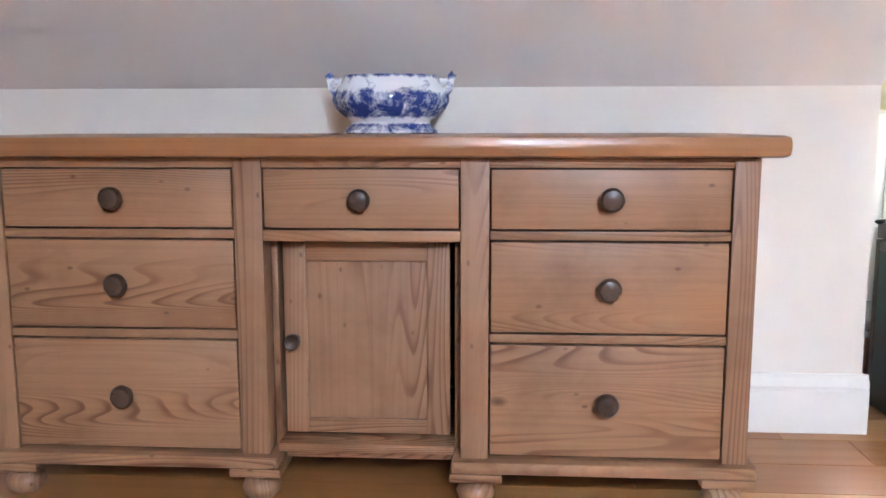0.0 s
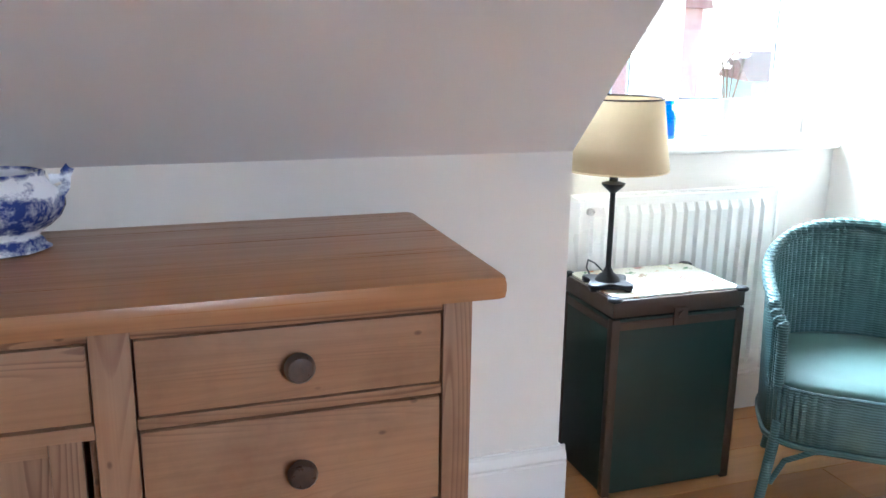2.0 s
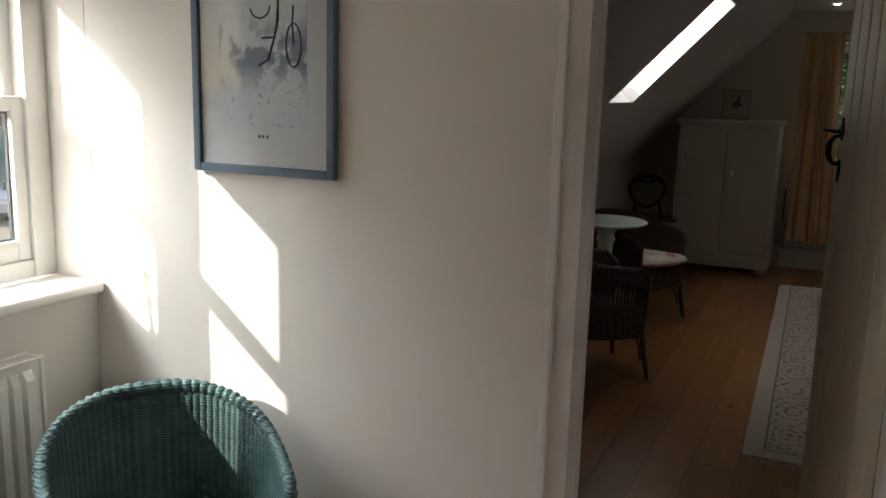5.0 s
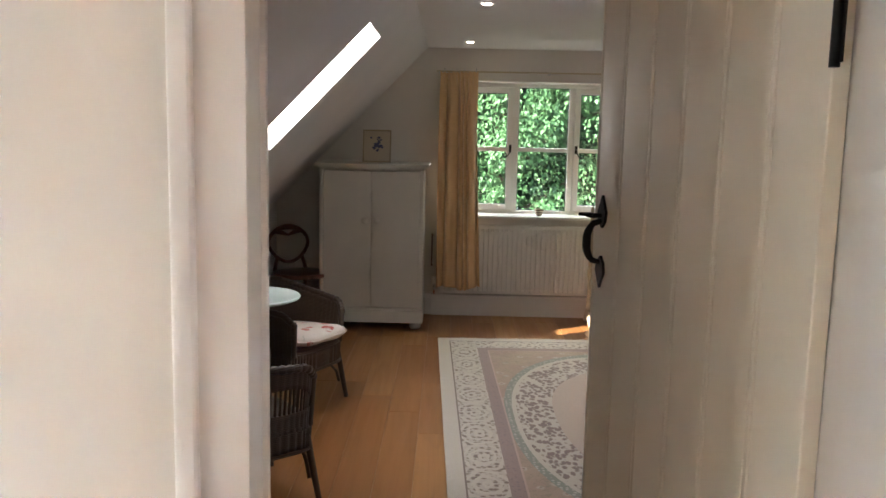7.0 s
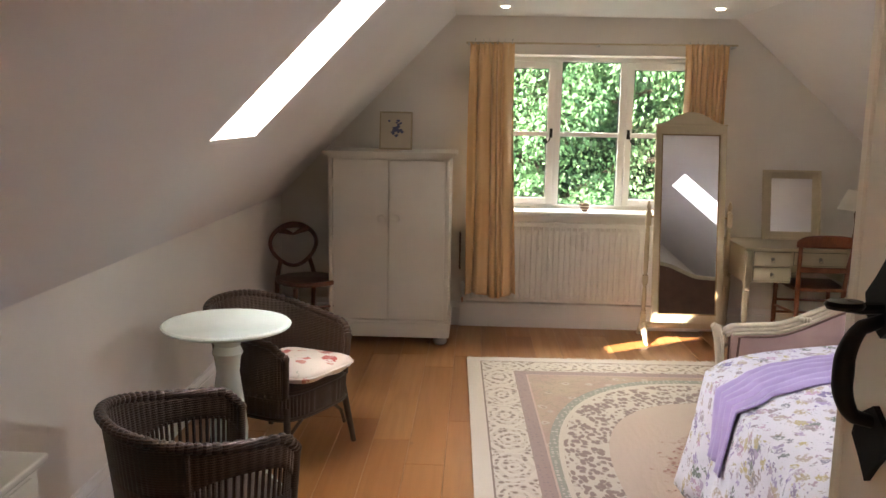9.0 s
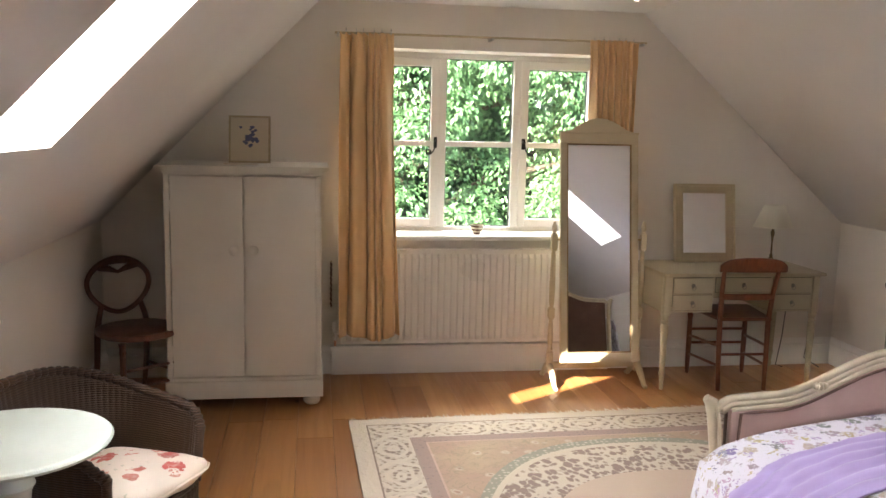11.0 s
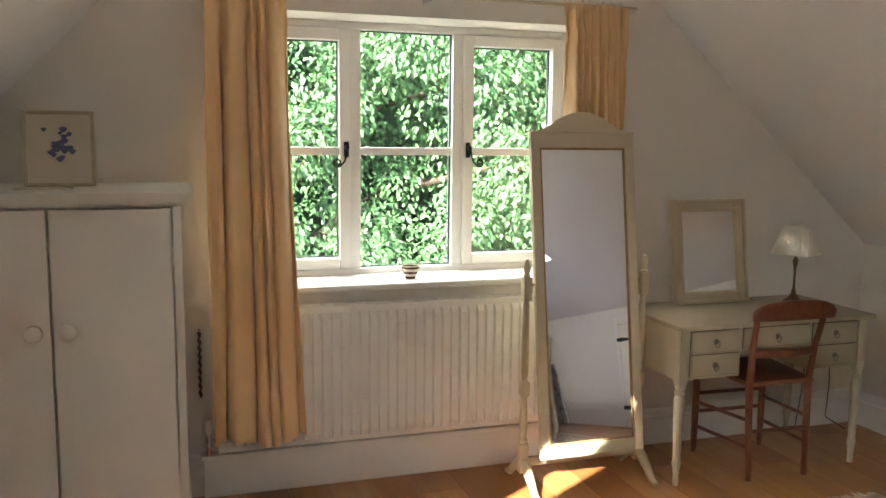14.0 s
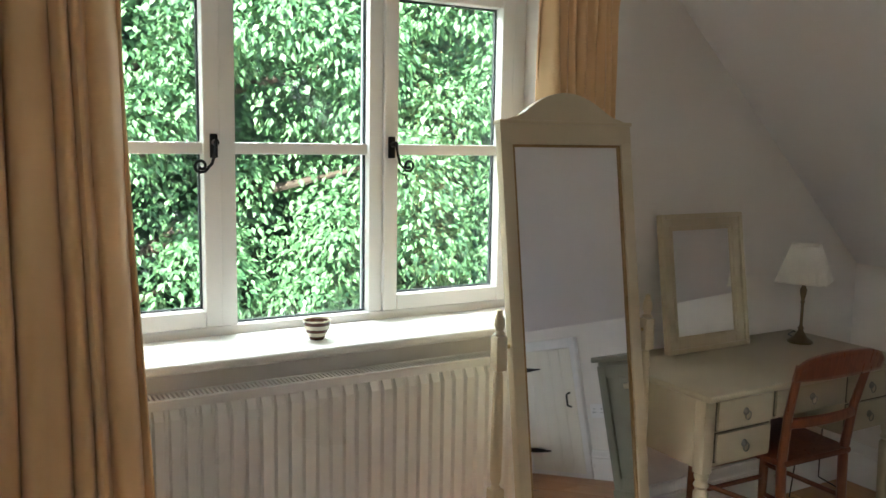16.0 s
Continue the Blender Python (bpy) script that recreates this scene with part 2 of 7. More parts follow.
def tube(bm, pts, r, seg=8, closed=False, flat=1.0):
    """A round rod along a line of points; r may be a number or a list."""
    pts = [Vector(p) for p in pts]
    n = len(pts)
    rr = r if isinstance(r, (list, tuple)) else [r] * n
    rings, up = [], None
    for i, p in enumerate(pts):
        if closed:
            d = pts[(i + 1) % n] - pts[i - 1]
        else:
            d = pts[min(i + 1, n - 1)] - pts[max(i - 1, 0)]
        d.normalize()
        if up is None:
            up = Vector((0, 0, 1)) if abs(d.z) < 0.9 else Vector((1, 0, 0))
        side = d.cross(up).normalized()
        up = side.cross(d).normalized()
        rings.append([bm.verts.new(p + rr[i] * (side * math.cos(2 * math.pi * j / seg) + up * flat * math.sin(2 * math.pi * j / seg))) for j in range(seg)])
    for i in range(n if closed else n - 1):
        a, b = rings[i], rings[(i + 1) % n]
        for j in range(seg):
            k = (j + 1) % seg
            bm.faces.new((a[j], a[k], b[k], b[j]))
    if not closed:
        bm.faces.new(rings[0][::-1])
        bm.faces.new(rings[-1])
    return bm


def prism(bm, poly, lo, hi, axis="x", bev=0.0):
    """A flat outline pushed from lo to hi along an axis: the outline is (y, z), (x, z) or (x, y)."""
    def at(p, v):
        return {"x": (v, p[0], p[1]), "y": (p[0], v, p[1]), "z": (p[0], p[1], v)}[axis]
    a = [bm.verts.new(at(p, lo)) for p in poly]
    b = [bm.verts.new(at(p, hi)) for p in poly]
    fs = [bm.faces.new(a), bm.faces.new(b[::-1])]
    n = len(poly)
    for i in range(n):
        fs.append(bm.faces.new((a[i], b[i], b[(i + 1) % n], a[(i + 1) % n])))
    if bev > 0:
        es = list({e for f in fs[:2] for e in f.edges})
        bmesh.ops.bevel(bm, geom=es, offset=bev, segments=2, profile=0.6, affect="EDGES")
    return bm


def sheet(bm, fn, nu, nv, wrap_u=False):
    vs = [[bm.verts.new(fn(i / nu, j / nv)) for j in range(nv + 1)] for i in range(nu if wrap_u else nu + 1)]
    for i in range(nu):
        a, b = vs[i], vs[(i + 1) % len(vs)]
        for j in range(nv):
            bm.faces.new((a[j], b[j], b[j + 1], a[j + 1]))
    return bm


def mesh_of(name, bm, smooth=38):
    bmesh.ops.recalc_face_normals(bm, faces=bm.faces[:])
    me = bpy.data.meshes.new(name)
    bm.to_mesh(me)
    bm.free()
    if smooth:
        me.polygons.foreach_set("use_smooth", [True] * len(me.polygons))
        me.set_sharp_from_angle(angle=radians(smooth))
    return me


def part(name, bm, material, parent=None, label="", smooth=38, m=None):
    me = mesh_of(name, bm, smooth)
    me.materials.append(material)
    ob = new(name, me)
    if parent is not None:
        ob.parent = parent
    if m is not None:
        ob.matrix_local = m
    if label:
        tagged(ob, label)
    return ob


def again(src, parent, m=IDENT, name=None):
    """Another part on the same mesh."""
    ob = new(name or src.name.split(".")[0], src.data)
    ob.parent = parent
    ob.matrix_local = m
    return ob


def thing(name, label, category, m=IDENT, group="", kind=""):
    ob = new(name)
    ob.empty_display_size = 0.1
    ob.matrix_world = m
    return tagged(ob, label, category, group, kind)


def structure(name, bm, material, label, category, smooth=30):
    return tagged(part(name, bm, material, None, "", smooth), label, category, "", "structure")


def solid(ob, thick, offset=0.0):
    md = ob.modifiers.new("solidify", "SOLIDIFY")
    md.thickness, md.offset = thick, offset
    return ob


# ---- setting: study and bedroom under one pitched roof ----
GX = 8.89            # gable wall, inner face
PX = 2.44            # partition, study face
PB = 2.62            # partition, bedroom face
CZ = 2.26            # flat ceiling
LY, LZ, LT = 2.50, 0.95, 1.23      # bedroom north knee wall, its height, top of its slope
RY, RZ, RT = -2.21, 0.96, -0.75    # south knee wall
KY, KZ, KT = 2.31, 0.968, 0.98     # study north knee wall
CX = 1.27            # dormer cheek
WX = -2.6            # study west wall
DY = 2.69            # dormer front wall

bm = B()
box(bm, (WX - 0.1, RY - 0.1, -0.30), (GX + 0.4, 3.0, -0.022))
structure("floor", bm, M_OAK, "honey oak boards laid lengthwise across both rooms", "floor")

# gable wall with the window opening
WY0, WY1, WZ0, WZ1 = -0.60, 1.04, 0.85, 1.995
bm = B()
xx = (GX, GX + 0.36)


def top_at(y):
    if y > LT:
        return CZ - (y - LT) * (CZ - LZ) / (LY - LT)
    if y < RT:
        return CZ - (RT - y) * (CZ - RZ) / (RT - RY)
    return CZ


prism(bm, [(WY1, -0.05), (LY + 0.1, -0.05), (LY + 0.1, LZ + 0.25), (LT, CZ + 0.35), (WY1, CZ + 0.35)], *xx)
prism(bm, [(RY - 0.1, -0.05), (WY0, -0.05), (WY0, CZ + 0.35), (RT, CZ + 0.35), (RY - 0.1, RZ + 0.25)], *xx)
prism(bm, [(WY0, -0.05), (WY1, -0.05), (WY1, WZ0), (WY0, WZ0)], *xx)
prism(bm, [(WY0, WZ1), (WY1, WZ1), (WY1, CZ + 0.35), (WY0, CZ + 0.35)], *xx)
structure("wall_east", bm, M_WALL, "cream painted gable wall with a window opening", "wall")

bm = B()
box(bm, (PB, LY, -0.05), (GX, LY + 0.12, LZ))
structure("wall_north", bm, M_WALL, "low cream knee wall under the sloping ceiling", "wall")
bm = B()
box(bm, (WX, RY - 0.12, -0.05), (GX, RY, RZ))
structure("wall_south", bm, M_WALL, "low cream knee wall under the sloping ceiling", "wall")

# north slope of the bedroom with the roof window's deep shaft
SX0, SX1, SYL, SYH = 5.66, 6.28, 2.010, 1.418
SD = 0.46
nrm = Vector((0, CZ - LZ, LY - LT)).normalized()


def slope_n(y):
    return CZ - (y - LT) * (CZ - LZ) / (LY - LT)


def slab(bm, x0, x1, ya, yb, depth, fn=slope_n, nn=nrm):
    """A piece of sloping roof between two heights, with its thickness square to it."""
    pts = []
    for y in (ya, yb):
        p = Vector((0, y, fn(y)))
        pts += [p, p + nn * depth]
    vs = [[bm.verts.new((x, p.y, p.z)) for p in (pts[0], pts[2], pts[3], pts[1])] for x in (x0, x1)]
    bm.faces.new(vs[0])
    bm.faces.new(vs[1][::-1])
    for i in range(4):
        j = (i + 1) % 4
        bm.faces.new((vs[0][i], vs[1][i], vs[1][j], vs[0][j]))


bm = B()
slab(bm, PB, SX0, LY + 0.15, LT, SD)
slab(bm, SX1, GX, LY + 0.15, LT, SD)
slab(bm, SX0, SX1, LY + 0.15, SYL, SD)
slab(bm, SX0, SX1, SYH, LT, SD)
structure("ceiling_slope_north", bm, M_SLOPE, "off-white plastered sloping ceiling with a roof window", "ceiling")
ns = Vector((0, -(CZ - RZ), RT - RY)).normalized()
# TX0 to TX1: hole for the added study roof window
TX0, TX1, TYL, TYH = 0.28, 1.28, -1.72, -1.16
UX0, UX1 = 4.92, 5.52


def slope_s(y):
    return CZ - (RT - y) * (CZ - RZ) / (RT - RY)


bm = B()
for x0, x1 in ((WX, TX0), (TX1, UX0), (UX1, GX)):
    slab(bm, x0, x1, RY - 0.15, RT, SD, slope_s, ns)
for x0, x1 in ((TX0, TX1), (UX0, UX1)):
    slab(bm, x0, x1, RY - 0.15, TYL, SD, slope_s, ns)
    slab(bm, x0, x1, TYH, RT, SD, slope_s, ns)
structure("ceiling_slope_south", bm, M_SLOPE, "off-white plastered sloping ceiling with a roof window and an added one", "ceiling")
bm = B()
box(bm, (PB, RT, CZ), (GX, LT, CZ + 0.3))
structure("ceiling_bedroom", bm, M_CEIL, "flat white plaster ceiling with small downlights", "ceiling")
bm = B()
box(bm, (WX, RT, CZ), (PX, KT, CZ + 0.3))
box(bm, (CX - 0.1, KT, CZ), (PX, DY + 0.33, CZ + 0.3))
structure("ceiling_study", bm, M_CEIL, "flat white plaster ceiling", "ceiling")

# partition with the doorway
DW0, DW1, DH = 0.575, 1.275, 2.02
bm = B()
prism(bm, [(DW1, -0.05), (DY + 0.33, -0.05), (DY + 0.33, CZ + 0.2), (DW1, CZ + 0.2)], PX, PB)
prism(bm, [(RY - 0.1, -0.05), (DW0, -0.05), (DW0, CZ + 0.2), (RY - 0.1, CZ + 0.2)], PX, PB)
prism(bm, [(DW0, DH), (DW1, DH), (DW1, CZ + 0.2), (DW0, CZ + 0.2)], PX, PB)
structure("wall_partition", bm, M_WALL, "cream painted partition wall with a doorway", "wall")

# study: knee wall, slope, dormer
bm = B()
box(bm, (WX, KY, -0.05), (CX, KY + 0.12, KZ + 0.02))
structure("wall_study_north", bm, M_WALL, "low cream knee wall behind the dresser", "wall")
bm = B()
nk = Vector((0, CZ - KZ, KY - KT)).normalized()
slab(bm, WX, CX, KY + 0.15, KT, 0.3, lambda y: CZ - (y - KT) * (CZ - KZ) / (KY - KT), nk)
structure("ceiling_slope_study", bm, M_SLOPE, "off-white plastered sloping ceiling over the dresser", "ceiling")
bm = B()
prism(bm, [(KY + 0.12, -0.05), (DY, -0.05), (DY, CZ), (KT + 0.3, CZ), (KT + 0.3, CZ - 0.01), (KY + 0.12, KZ + 0.15)], CX - 0.1, CX - 0.001)
structure("wall_dormer_cheek", bm, M_WALL, "cream painted side wall of the dormer", "wall")
# dormer front
VX0, VX1, VZ0, VZ1 = 1.285, 2.4385, 0.93, 1.92
bm = B()
yy = (DY, DY + 0.33)
prism(bm, [(CX - 0.1, -0.05), (PX, -0.05), (PX, VZ0 - 0.035), (CX - 0.1, VZ0 - 0.035)], *yy, axis="y")
prism(bm, [(CX - 0.1, VZ0 - 0.035), (VX0, VZ0 - 0.035), (VX0, VZ1), (CX - 0.1, VZ1)], *yy, axis="y")
prism(bm, [(VX1, VZ0 - 0.035), (PX, VZ0 - 0.035), (PX, VZ1), (VX1, VZ1)], *yy, axis="y")
prism(bm, [(CX - 0.1, VZ1), (PX, VZ1), (PX, CZ), (CX - 0.1, CZ)], *yy, axis="y")
structure("wall_dormer_front", bm, M_WALL, "cream painted dormer wall with a window opening", "wall")
bm = B()
box(bm, (WX - 0.12, RY - 0.12, -0.05), (WX, KY + 0.1, CZ + 0.2))
structure("wall_west", bm, M_WALL, "plain cream wall closing the study", "wall")


# ---- skirting boards ----
def skirting(name, a, b, inward, h=0.17, t=0.02):
    """A moulded board along a wall from a to b, standing out by inward."""
    a, b, n = Vector((*a, 0)), Vector((*b, 0)), Vector((*inward, 0))
    prof = [(0, 0), (t, 0), (t, h * 0.72), (t * 0.8, h * 0.75), (t * 0.95, h * 0.80), (t * 0.75, h * 0.88), (t * 0.45, h * 0.93), (t * 0.4, h), (0, h)]
    bm = B()
    ends = [[bm.verts.new(p + n * d + Vector((0, 0, z))) for d, z in prof] for p in (a, b)]
    bm.faces.new(ends[0])
    bm.faces.new(ends[1][::-1])
    for i in range(len(prof)):
        j = (i + 1) % len(prof)
        bm.faces.new((ends[0][i], ends[1][i], ends[1][j], ends[0][j]))
    structure(name, bm, M_TRIM, "white gloss moulded skirting board along the wall", "skirting board")


skirting("baseboard_study", (WX, KY), (CX + 0.018, KY), (0, -1))
skirting("baseboard_cheek", (CX, KY), (CX, DY), (1, 0))
skirting("baseboard_dormer", (CX, DY), (PX, DY), (0, -1))
skirting("baseboard_partition", (PX, DY), (PX, DW1 + 0.028), (-1, 0))
skirting("baseboard_partition_south", (PX, DW0 - 0.075), (PX, RY), (-1, 0))
skirting("baseboard_north", (PB, LY), (GX, LY), (0, -1))
skirting("baseboard_south", (PB, RY), (GX, RY), (0, 1), 0.18)
skirting("baseboard_east", (GX, LY), (GX, 1.16), (-1, 0), 0.18)
skirting("baseboard_east_south", (GX, RY), (GX, -0.62), (-1, 0), 0.18)
skirting("baseboard_bedroom_west", (PB, DW0 - 0.08), (PB, RY), (1, 0))
bm = B()
box(bm, (GX - 0.045, -0.62, 0), (GX, 1.16, 0.165), 0.004)
box(bm, (GX - 0.058, -0.63, 0.165), (GX, 1.17, 0.185), 0.006)
structure("baseboard_boxing", bm, M_TRIM, "white boxed pipe casing under the radiator", "pipe boxing")


# ---- doorway ----
def architrave(bm, x_face, out, y0, y1, h, w=0.075):
    for (ya, yb, za, zb) in ((y0 - w, y0, 0, h + w), (y1, y1 + w, 0, h + w), (y0, y1, h, h + w)):
        box(bm, (x_face, ya, za), (x_face + out * 0.014, yb, zb), 0.003)
    s = 0.026 * out
    for (ya, yb, za, zb) in ((y0 - w, y0 - w + 0.022, 0, h + w), (y1 + w - 0.022, y1 + w, 0, h + w), (y0 - w + 0.022, y1 + w - 0.022, h + w - 0.022, h + w)):
        box(bm, (x_face, ya, za), (x_face + s, yb, zb), 0.006, 3)


bm = B()
architrave(bm, PX, -1, DW0 + 0.02, DW1 - 0.043, DH - 0.02, 0.07)
architrave(bm, PB, 1, DW0 + 0.02, DW1 - 0.02, DH - 0.02)
structure("trim_doorway", bm, M_TRIM, "cream gloss moulded architrave round the doorway", "architrave")
bm = B()
box(bm, (PX + 0.001, DW1 - 0.014, 0), (PB - 0.001, DW1 - 0.001, DH - 0.002), 0.002)
box(bm, (PX + 0.001, DW0 + 0.002, 0), (PB - 0.001, DW0 + 0.022, DH - 0.002), 0.002)
box(bm, (PX + 0.001, DW0 + 0.022, DH - 0.022), (PB - 0.001, DW1 - 0.014, DH - 0.002), 0.002)
box(bm, (PX + 0.03, DW1 - 0.024, 0), (PX + 0.06, DW1 - 0.014, DH - 0.022), 0.002)
structure("trim_door_lining", bm, M_TRIM, "cream gloss door lining with a stop", "door lining")


def board_door(name, width, height, m, label, boards=6, hinges=True, latch=True, hinge_side=1):
    """A ledged door of beaded boards in its own xz plane, hung at x = 0."""
    d = tagged(new(name), label, "door", "", "structure")
    d.matrix_world = m
    w = width / boards
    bm0 = None
    for i in range(boards):
        if bm0 is None:
            bmx = B()
            box(bmx, (0.0005, -0.012, 0.01), (w - 0.0005, 0.012, height), 0.0028, 3)
            rod(bmx, (w - 0.012, -0.0105, 0.012), (w - 0.012, -0.0105, height - 0.002), 0.0035, None, 8)
            rod(bmx, (w - 0.012, 0.0105, 0.012), (w - 0.012, 0.0105, height - 0.002), 0.0035, None, 8)
            bm0 = part("board", bmx, M_DOOR, d)
        else:
            again(bm0, d, pose(i * w, 0, 0))
    if height > 1.5:
        for z in (0.25, 1.05, 1.8):
            bmx = B()
            box(bmx, (0.03, -0.034, z - 0.07), (width - 0.03, -0.0125, z + 0.07), 0.006)
            part("ledge", bmx, M_DOOR, d)
    return d


def latch_handle(d, x, z0, z1, side):
    bm = B()
    y = 0.0145 * side
    # leaf-shaped end plates
    for zc, s in ((z1 - 0.033, 1), (z0 + 0.033, -1)):
        pts = [(x - 0.002, zc - 0.026 * s), (x + 0.018, zc - 0.012 * s), (x + 0.022, zc + 0.006 * s), (x + 0.010, zc + 0.022 * s), (x, zc + 0.038 * s), (x - 0.010, zc + 0.022 * s), (x - 0.022, zc + 0.006 * s), (x - 0.018, zc - 0.012 * s)]
        prism(bm, pts, y - 0.003, y + 0.003, "y")
    part("plate", bm, M_IRON, d, "black iron leaf-shaped plates")
    bm = B()
    pts = []
    for i in range(17):
        u = i / 16
        zz = (z1 - 0.045) * (1 - u) + (z0 + 0.045) * u
        pts.append((x, y + side * 0.030 * min(1.0, math.sin(math.pi * u) ** 0.35 + 0.03), zz))
    tube(bm, pts, [0.0055 + 0.003 * math.sin(math.pi * i / 16) for i in range(17)], 10)
    part("handle", bm, M_IRON, d, "black iron bow handle")
    bm = B()
    tube(bm, [(x, y - 0.01 * side, z1 - 0.035), (x, y + 0.02 * side, z1 - 0.035), (x, y + 0.032 * side, z1 - 0.033)], 0.005, 8, False)
    lathe(bm, [(0.0, -0.003), (0.016, -0.003), (0.018, 0), (0.016, 0.003), (0, 0.003)], 12, pose(x, y + 0.034 * side, z1 - 0.032), 0.7, 0.9)
    part("thumb_piece", bm, M_IRON, d, "black iron thumb latch")


# bedroom door, standing open into the room
hinge_pt = (PB - 0.01, DW0 + 0.035)
free_pt = (3.345, 0.733)
ang = math.degrees(math.atan2(free_pt[1] - hinge_pt[1], free_pt[0] - hinge_pt[0]))
door = board_door("door_1", 0.762, 1.965, pose(hinge_pt[0], hinge_pt[1], 0.0, 0, 0, ang), "cream painted ledged board door standing open", 6)
latch_handle(door, 0.762 - 0.055, 1.285, 1.458, 1)
for z in (0.3, 1.7):
    bm = B()
    box(bm, (-0.02, 0.0125, z - 0.035), (0.0, 0.016, z + 0.035), 0.001)
    rod(bm, (-0.012, 0.018, z - 0.04), (-0.012, 0.018, z + 0.04), 0.006)
    part("hinge", bm, M_IRON, door, "black iron hinge")

# low eaves door in the south knee wall, seen in the mirror
EX0, EX1 = 5.66, 6.22
eaves = board_door("door_2", EX1 - EX0, 0.80, pose(EX0, RY + 0.016, 0.02), "white painted low eaves door with black strap hinges", 5)
for z in (0.14, 0.68):
    bm = B()
    prism(bm, [(-0.03, z - 0.014), (-0.03, z + 0.014), (0.05, z + 0.016), (0.22, z + 0.004), (0.235, z), (0.22, z - 0.004), (0.05, z - 0.016)], 0.0165, 0.021, "y")
    part("hinge", bm, M_IRON, eaves, "black iron tapered strap hinge")
bm = B()
tube(bm, [(0.51, 0.016, 0.52), (0.51, 0.045, 0.51), (0.51, 0.045, 0.44), (0.51, 0.016, 0.43)], 0.006)
part("handle", bm, M_IRON, eaves, "small black iron pull")
bm = B()
for lo, hi in (((EX0 - 0.06, 0), (EX0 - 0.003, 0.885)), ((EX1 + 0.003, 0), (EX1 + 0.06, 0.885)), ((EX0 - 0.003, 0.825), (EX1 + 0.003, 0.885))):
    box(bm, (lo[0], RY, lo[1]), (hi[0], RY + 0.03, hi[1]), 0.005)
structure("trim_eaves_door", bm, M_TRIM, "white gloss frame round the eaves door", "door frame")


# ---- windows ----
def frame_bars(parent, name, rects, y0, y1, axis, bev=0.006):
    """Bars of a window: rects of (a0, a1, z0, z1) across the opening, y0..y1 through the wall."""
    for a0, a1, z0, z1 in rects:
        bm = B()
        if axis == "y":
            box(bm, (a0, y0, z0), (a1, y1, z1), bev)
        else:
            box(bm, (y0, a0, z0), (y1, a1, z1), bev)
        part(name, bm, M_TRIM, parent)


def pane(parent, a0, a1, z0, z1, y, axis):
    bm = B()
    lo, hi = ((a0, y, z0), (a1, y + 0.004, z1)) if axis == "y" else ((y, a0, z0), (y + 0.004, a1, z1))
    box(bm, lo, hi)
    ob = part("pane", bm, M_GLASS, parent, "clear window glass", 0)
    ob.visible_shadow = False
    # dark glazing gasket behind the glass
    bm = B()
    g = 0.006
    for q in ((a0, a0 + g, z0, z1), (a1 - g, a1, z0, z1), (a0 + g, a1 - g, z0, z0 + g), (a0 + g, a1 - g, z1 - g, z1)):
        if axis == "y":
            box(bm, (q[0], y + 0.005, q[2]), (q[1], y + 0.016, q[3]))
        else:
            box(bm, (y + 0.005, q[0], q[2]), (y + 0.016, q[1], q[3]))
    part("gasket", bm, M_SEAL, ob, "dark glazing gasket", 0)


# gable casement window: fixed middle light and two opening sides
FX = 9.13
win = tagged(new("window_1"), "white painted three-light casement window with glazing bars", "window", "", "structure")
frame_bars(win, "window_frame", [(WY0, WY0 + 0.055, WZ0 + 0.01, WZ1), (WY1 - 0.055, WY1, WZ0 + 0.01, WZ1),
                                 (WY0 + 0.055, WY1 - 0.055, WZ0 + 0.01, 0.895), (WY0 + 0.055, WY1 - 0.055, 1.962, WZ1),
                                 (-0.048, 0.0, 0.895, 1.962), (0.435, 0.483, 0.895, 1.962)], FX, FX + 0.075, "x")
frame_bars(win, "glazing_bar", [(0.0, 0.435, 1.41, 1.445)], FX + 0.012, FX + 0.05, "x", 0.006)
pane(win, 0.0, 0.435, 0.895, 1.962, FX + 0.03, "x")
for a0, a1 in ((-0.545, -0.048), (0.483, 0.985)):
    sash = part("sash", B(), M_TRIM, win)
    bm = B()
    for q in ((a0, a0 + 0.05, 0.897, 1.96), (a1 - 0.05, a1, 0.897, 1.96), (a0 + 0.05, a1 - 0.05, 0.897, 0.947), (a0 + 0.05, a1 - 0.05, 1.91, 1.96)):
        box(bm, (FX - 0.012, q[0], q[2]), (FX + 0.045, q[1], q[3]), 0.005)
    bm.to_mesh(sash.data)
    bm.free()
    bm = B()
    box(bm, (FX - 0.005, a0 + 0.05, 1.41), (FX + 0.04, a1 - 0.05, 1.445), 0.005)
    part("glazing_bar", bm, M_TRIM, win)
    pane(win, a0 + 0.05, a1 - 0.05, 0.947, 1.91, FX + 0.028, "x")
for yh, s in ((0.505, 1), (-0.07, -1)):
    bm = B()
    box(bm, (FX - 0.026, yh - 0.011, 1.40), (FX - 0.0125, yh + 0.011, 1.47), 0.004)
    rod(bm, (FX - 0.05, yh, 1.445), (FX - 0.02, yh, 1.445), 0.009)
    pts = [(FX - 0.05, yh, 1.455), (FX - 0.052, yh + s * 0.004, 1.42), (FX - 0.052, yh + s * 0.014, 1.385), (FX - 0.052, yh + s * 0.035, 1.362)]
    for i in range(14):
        a = -1.2 + i * 0.55
        rr = 0.020 - i * 0.0011
        pts.append((FX - 0.052, yh + s * (0.045 + rr * math.cos(a)), 1.378 + rr * math.sin(a)))
    tube(bm, pts, 0.0045, 8)
    part("monkey_tail_handle", bm, M_IRON, win, "black iron monkey-tail catch")
bm = B()
box(bm, (GX - 0.05, WY0 - 0.04, WZ0 - 0.008), (FX, WY1 + 0.04, WZ0 + 0.02), 0.012, 3)
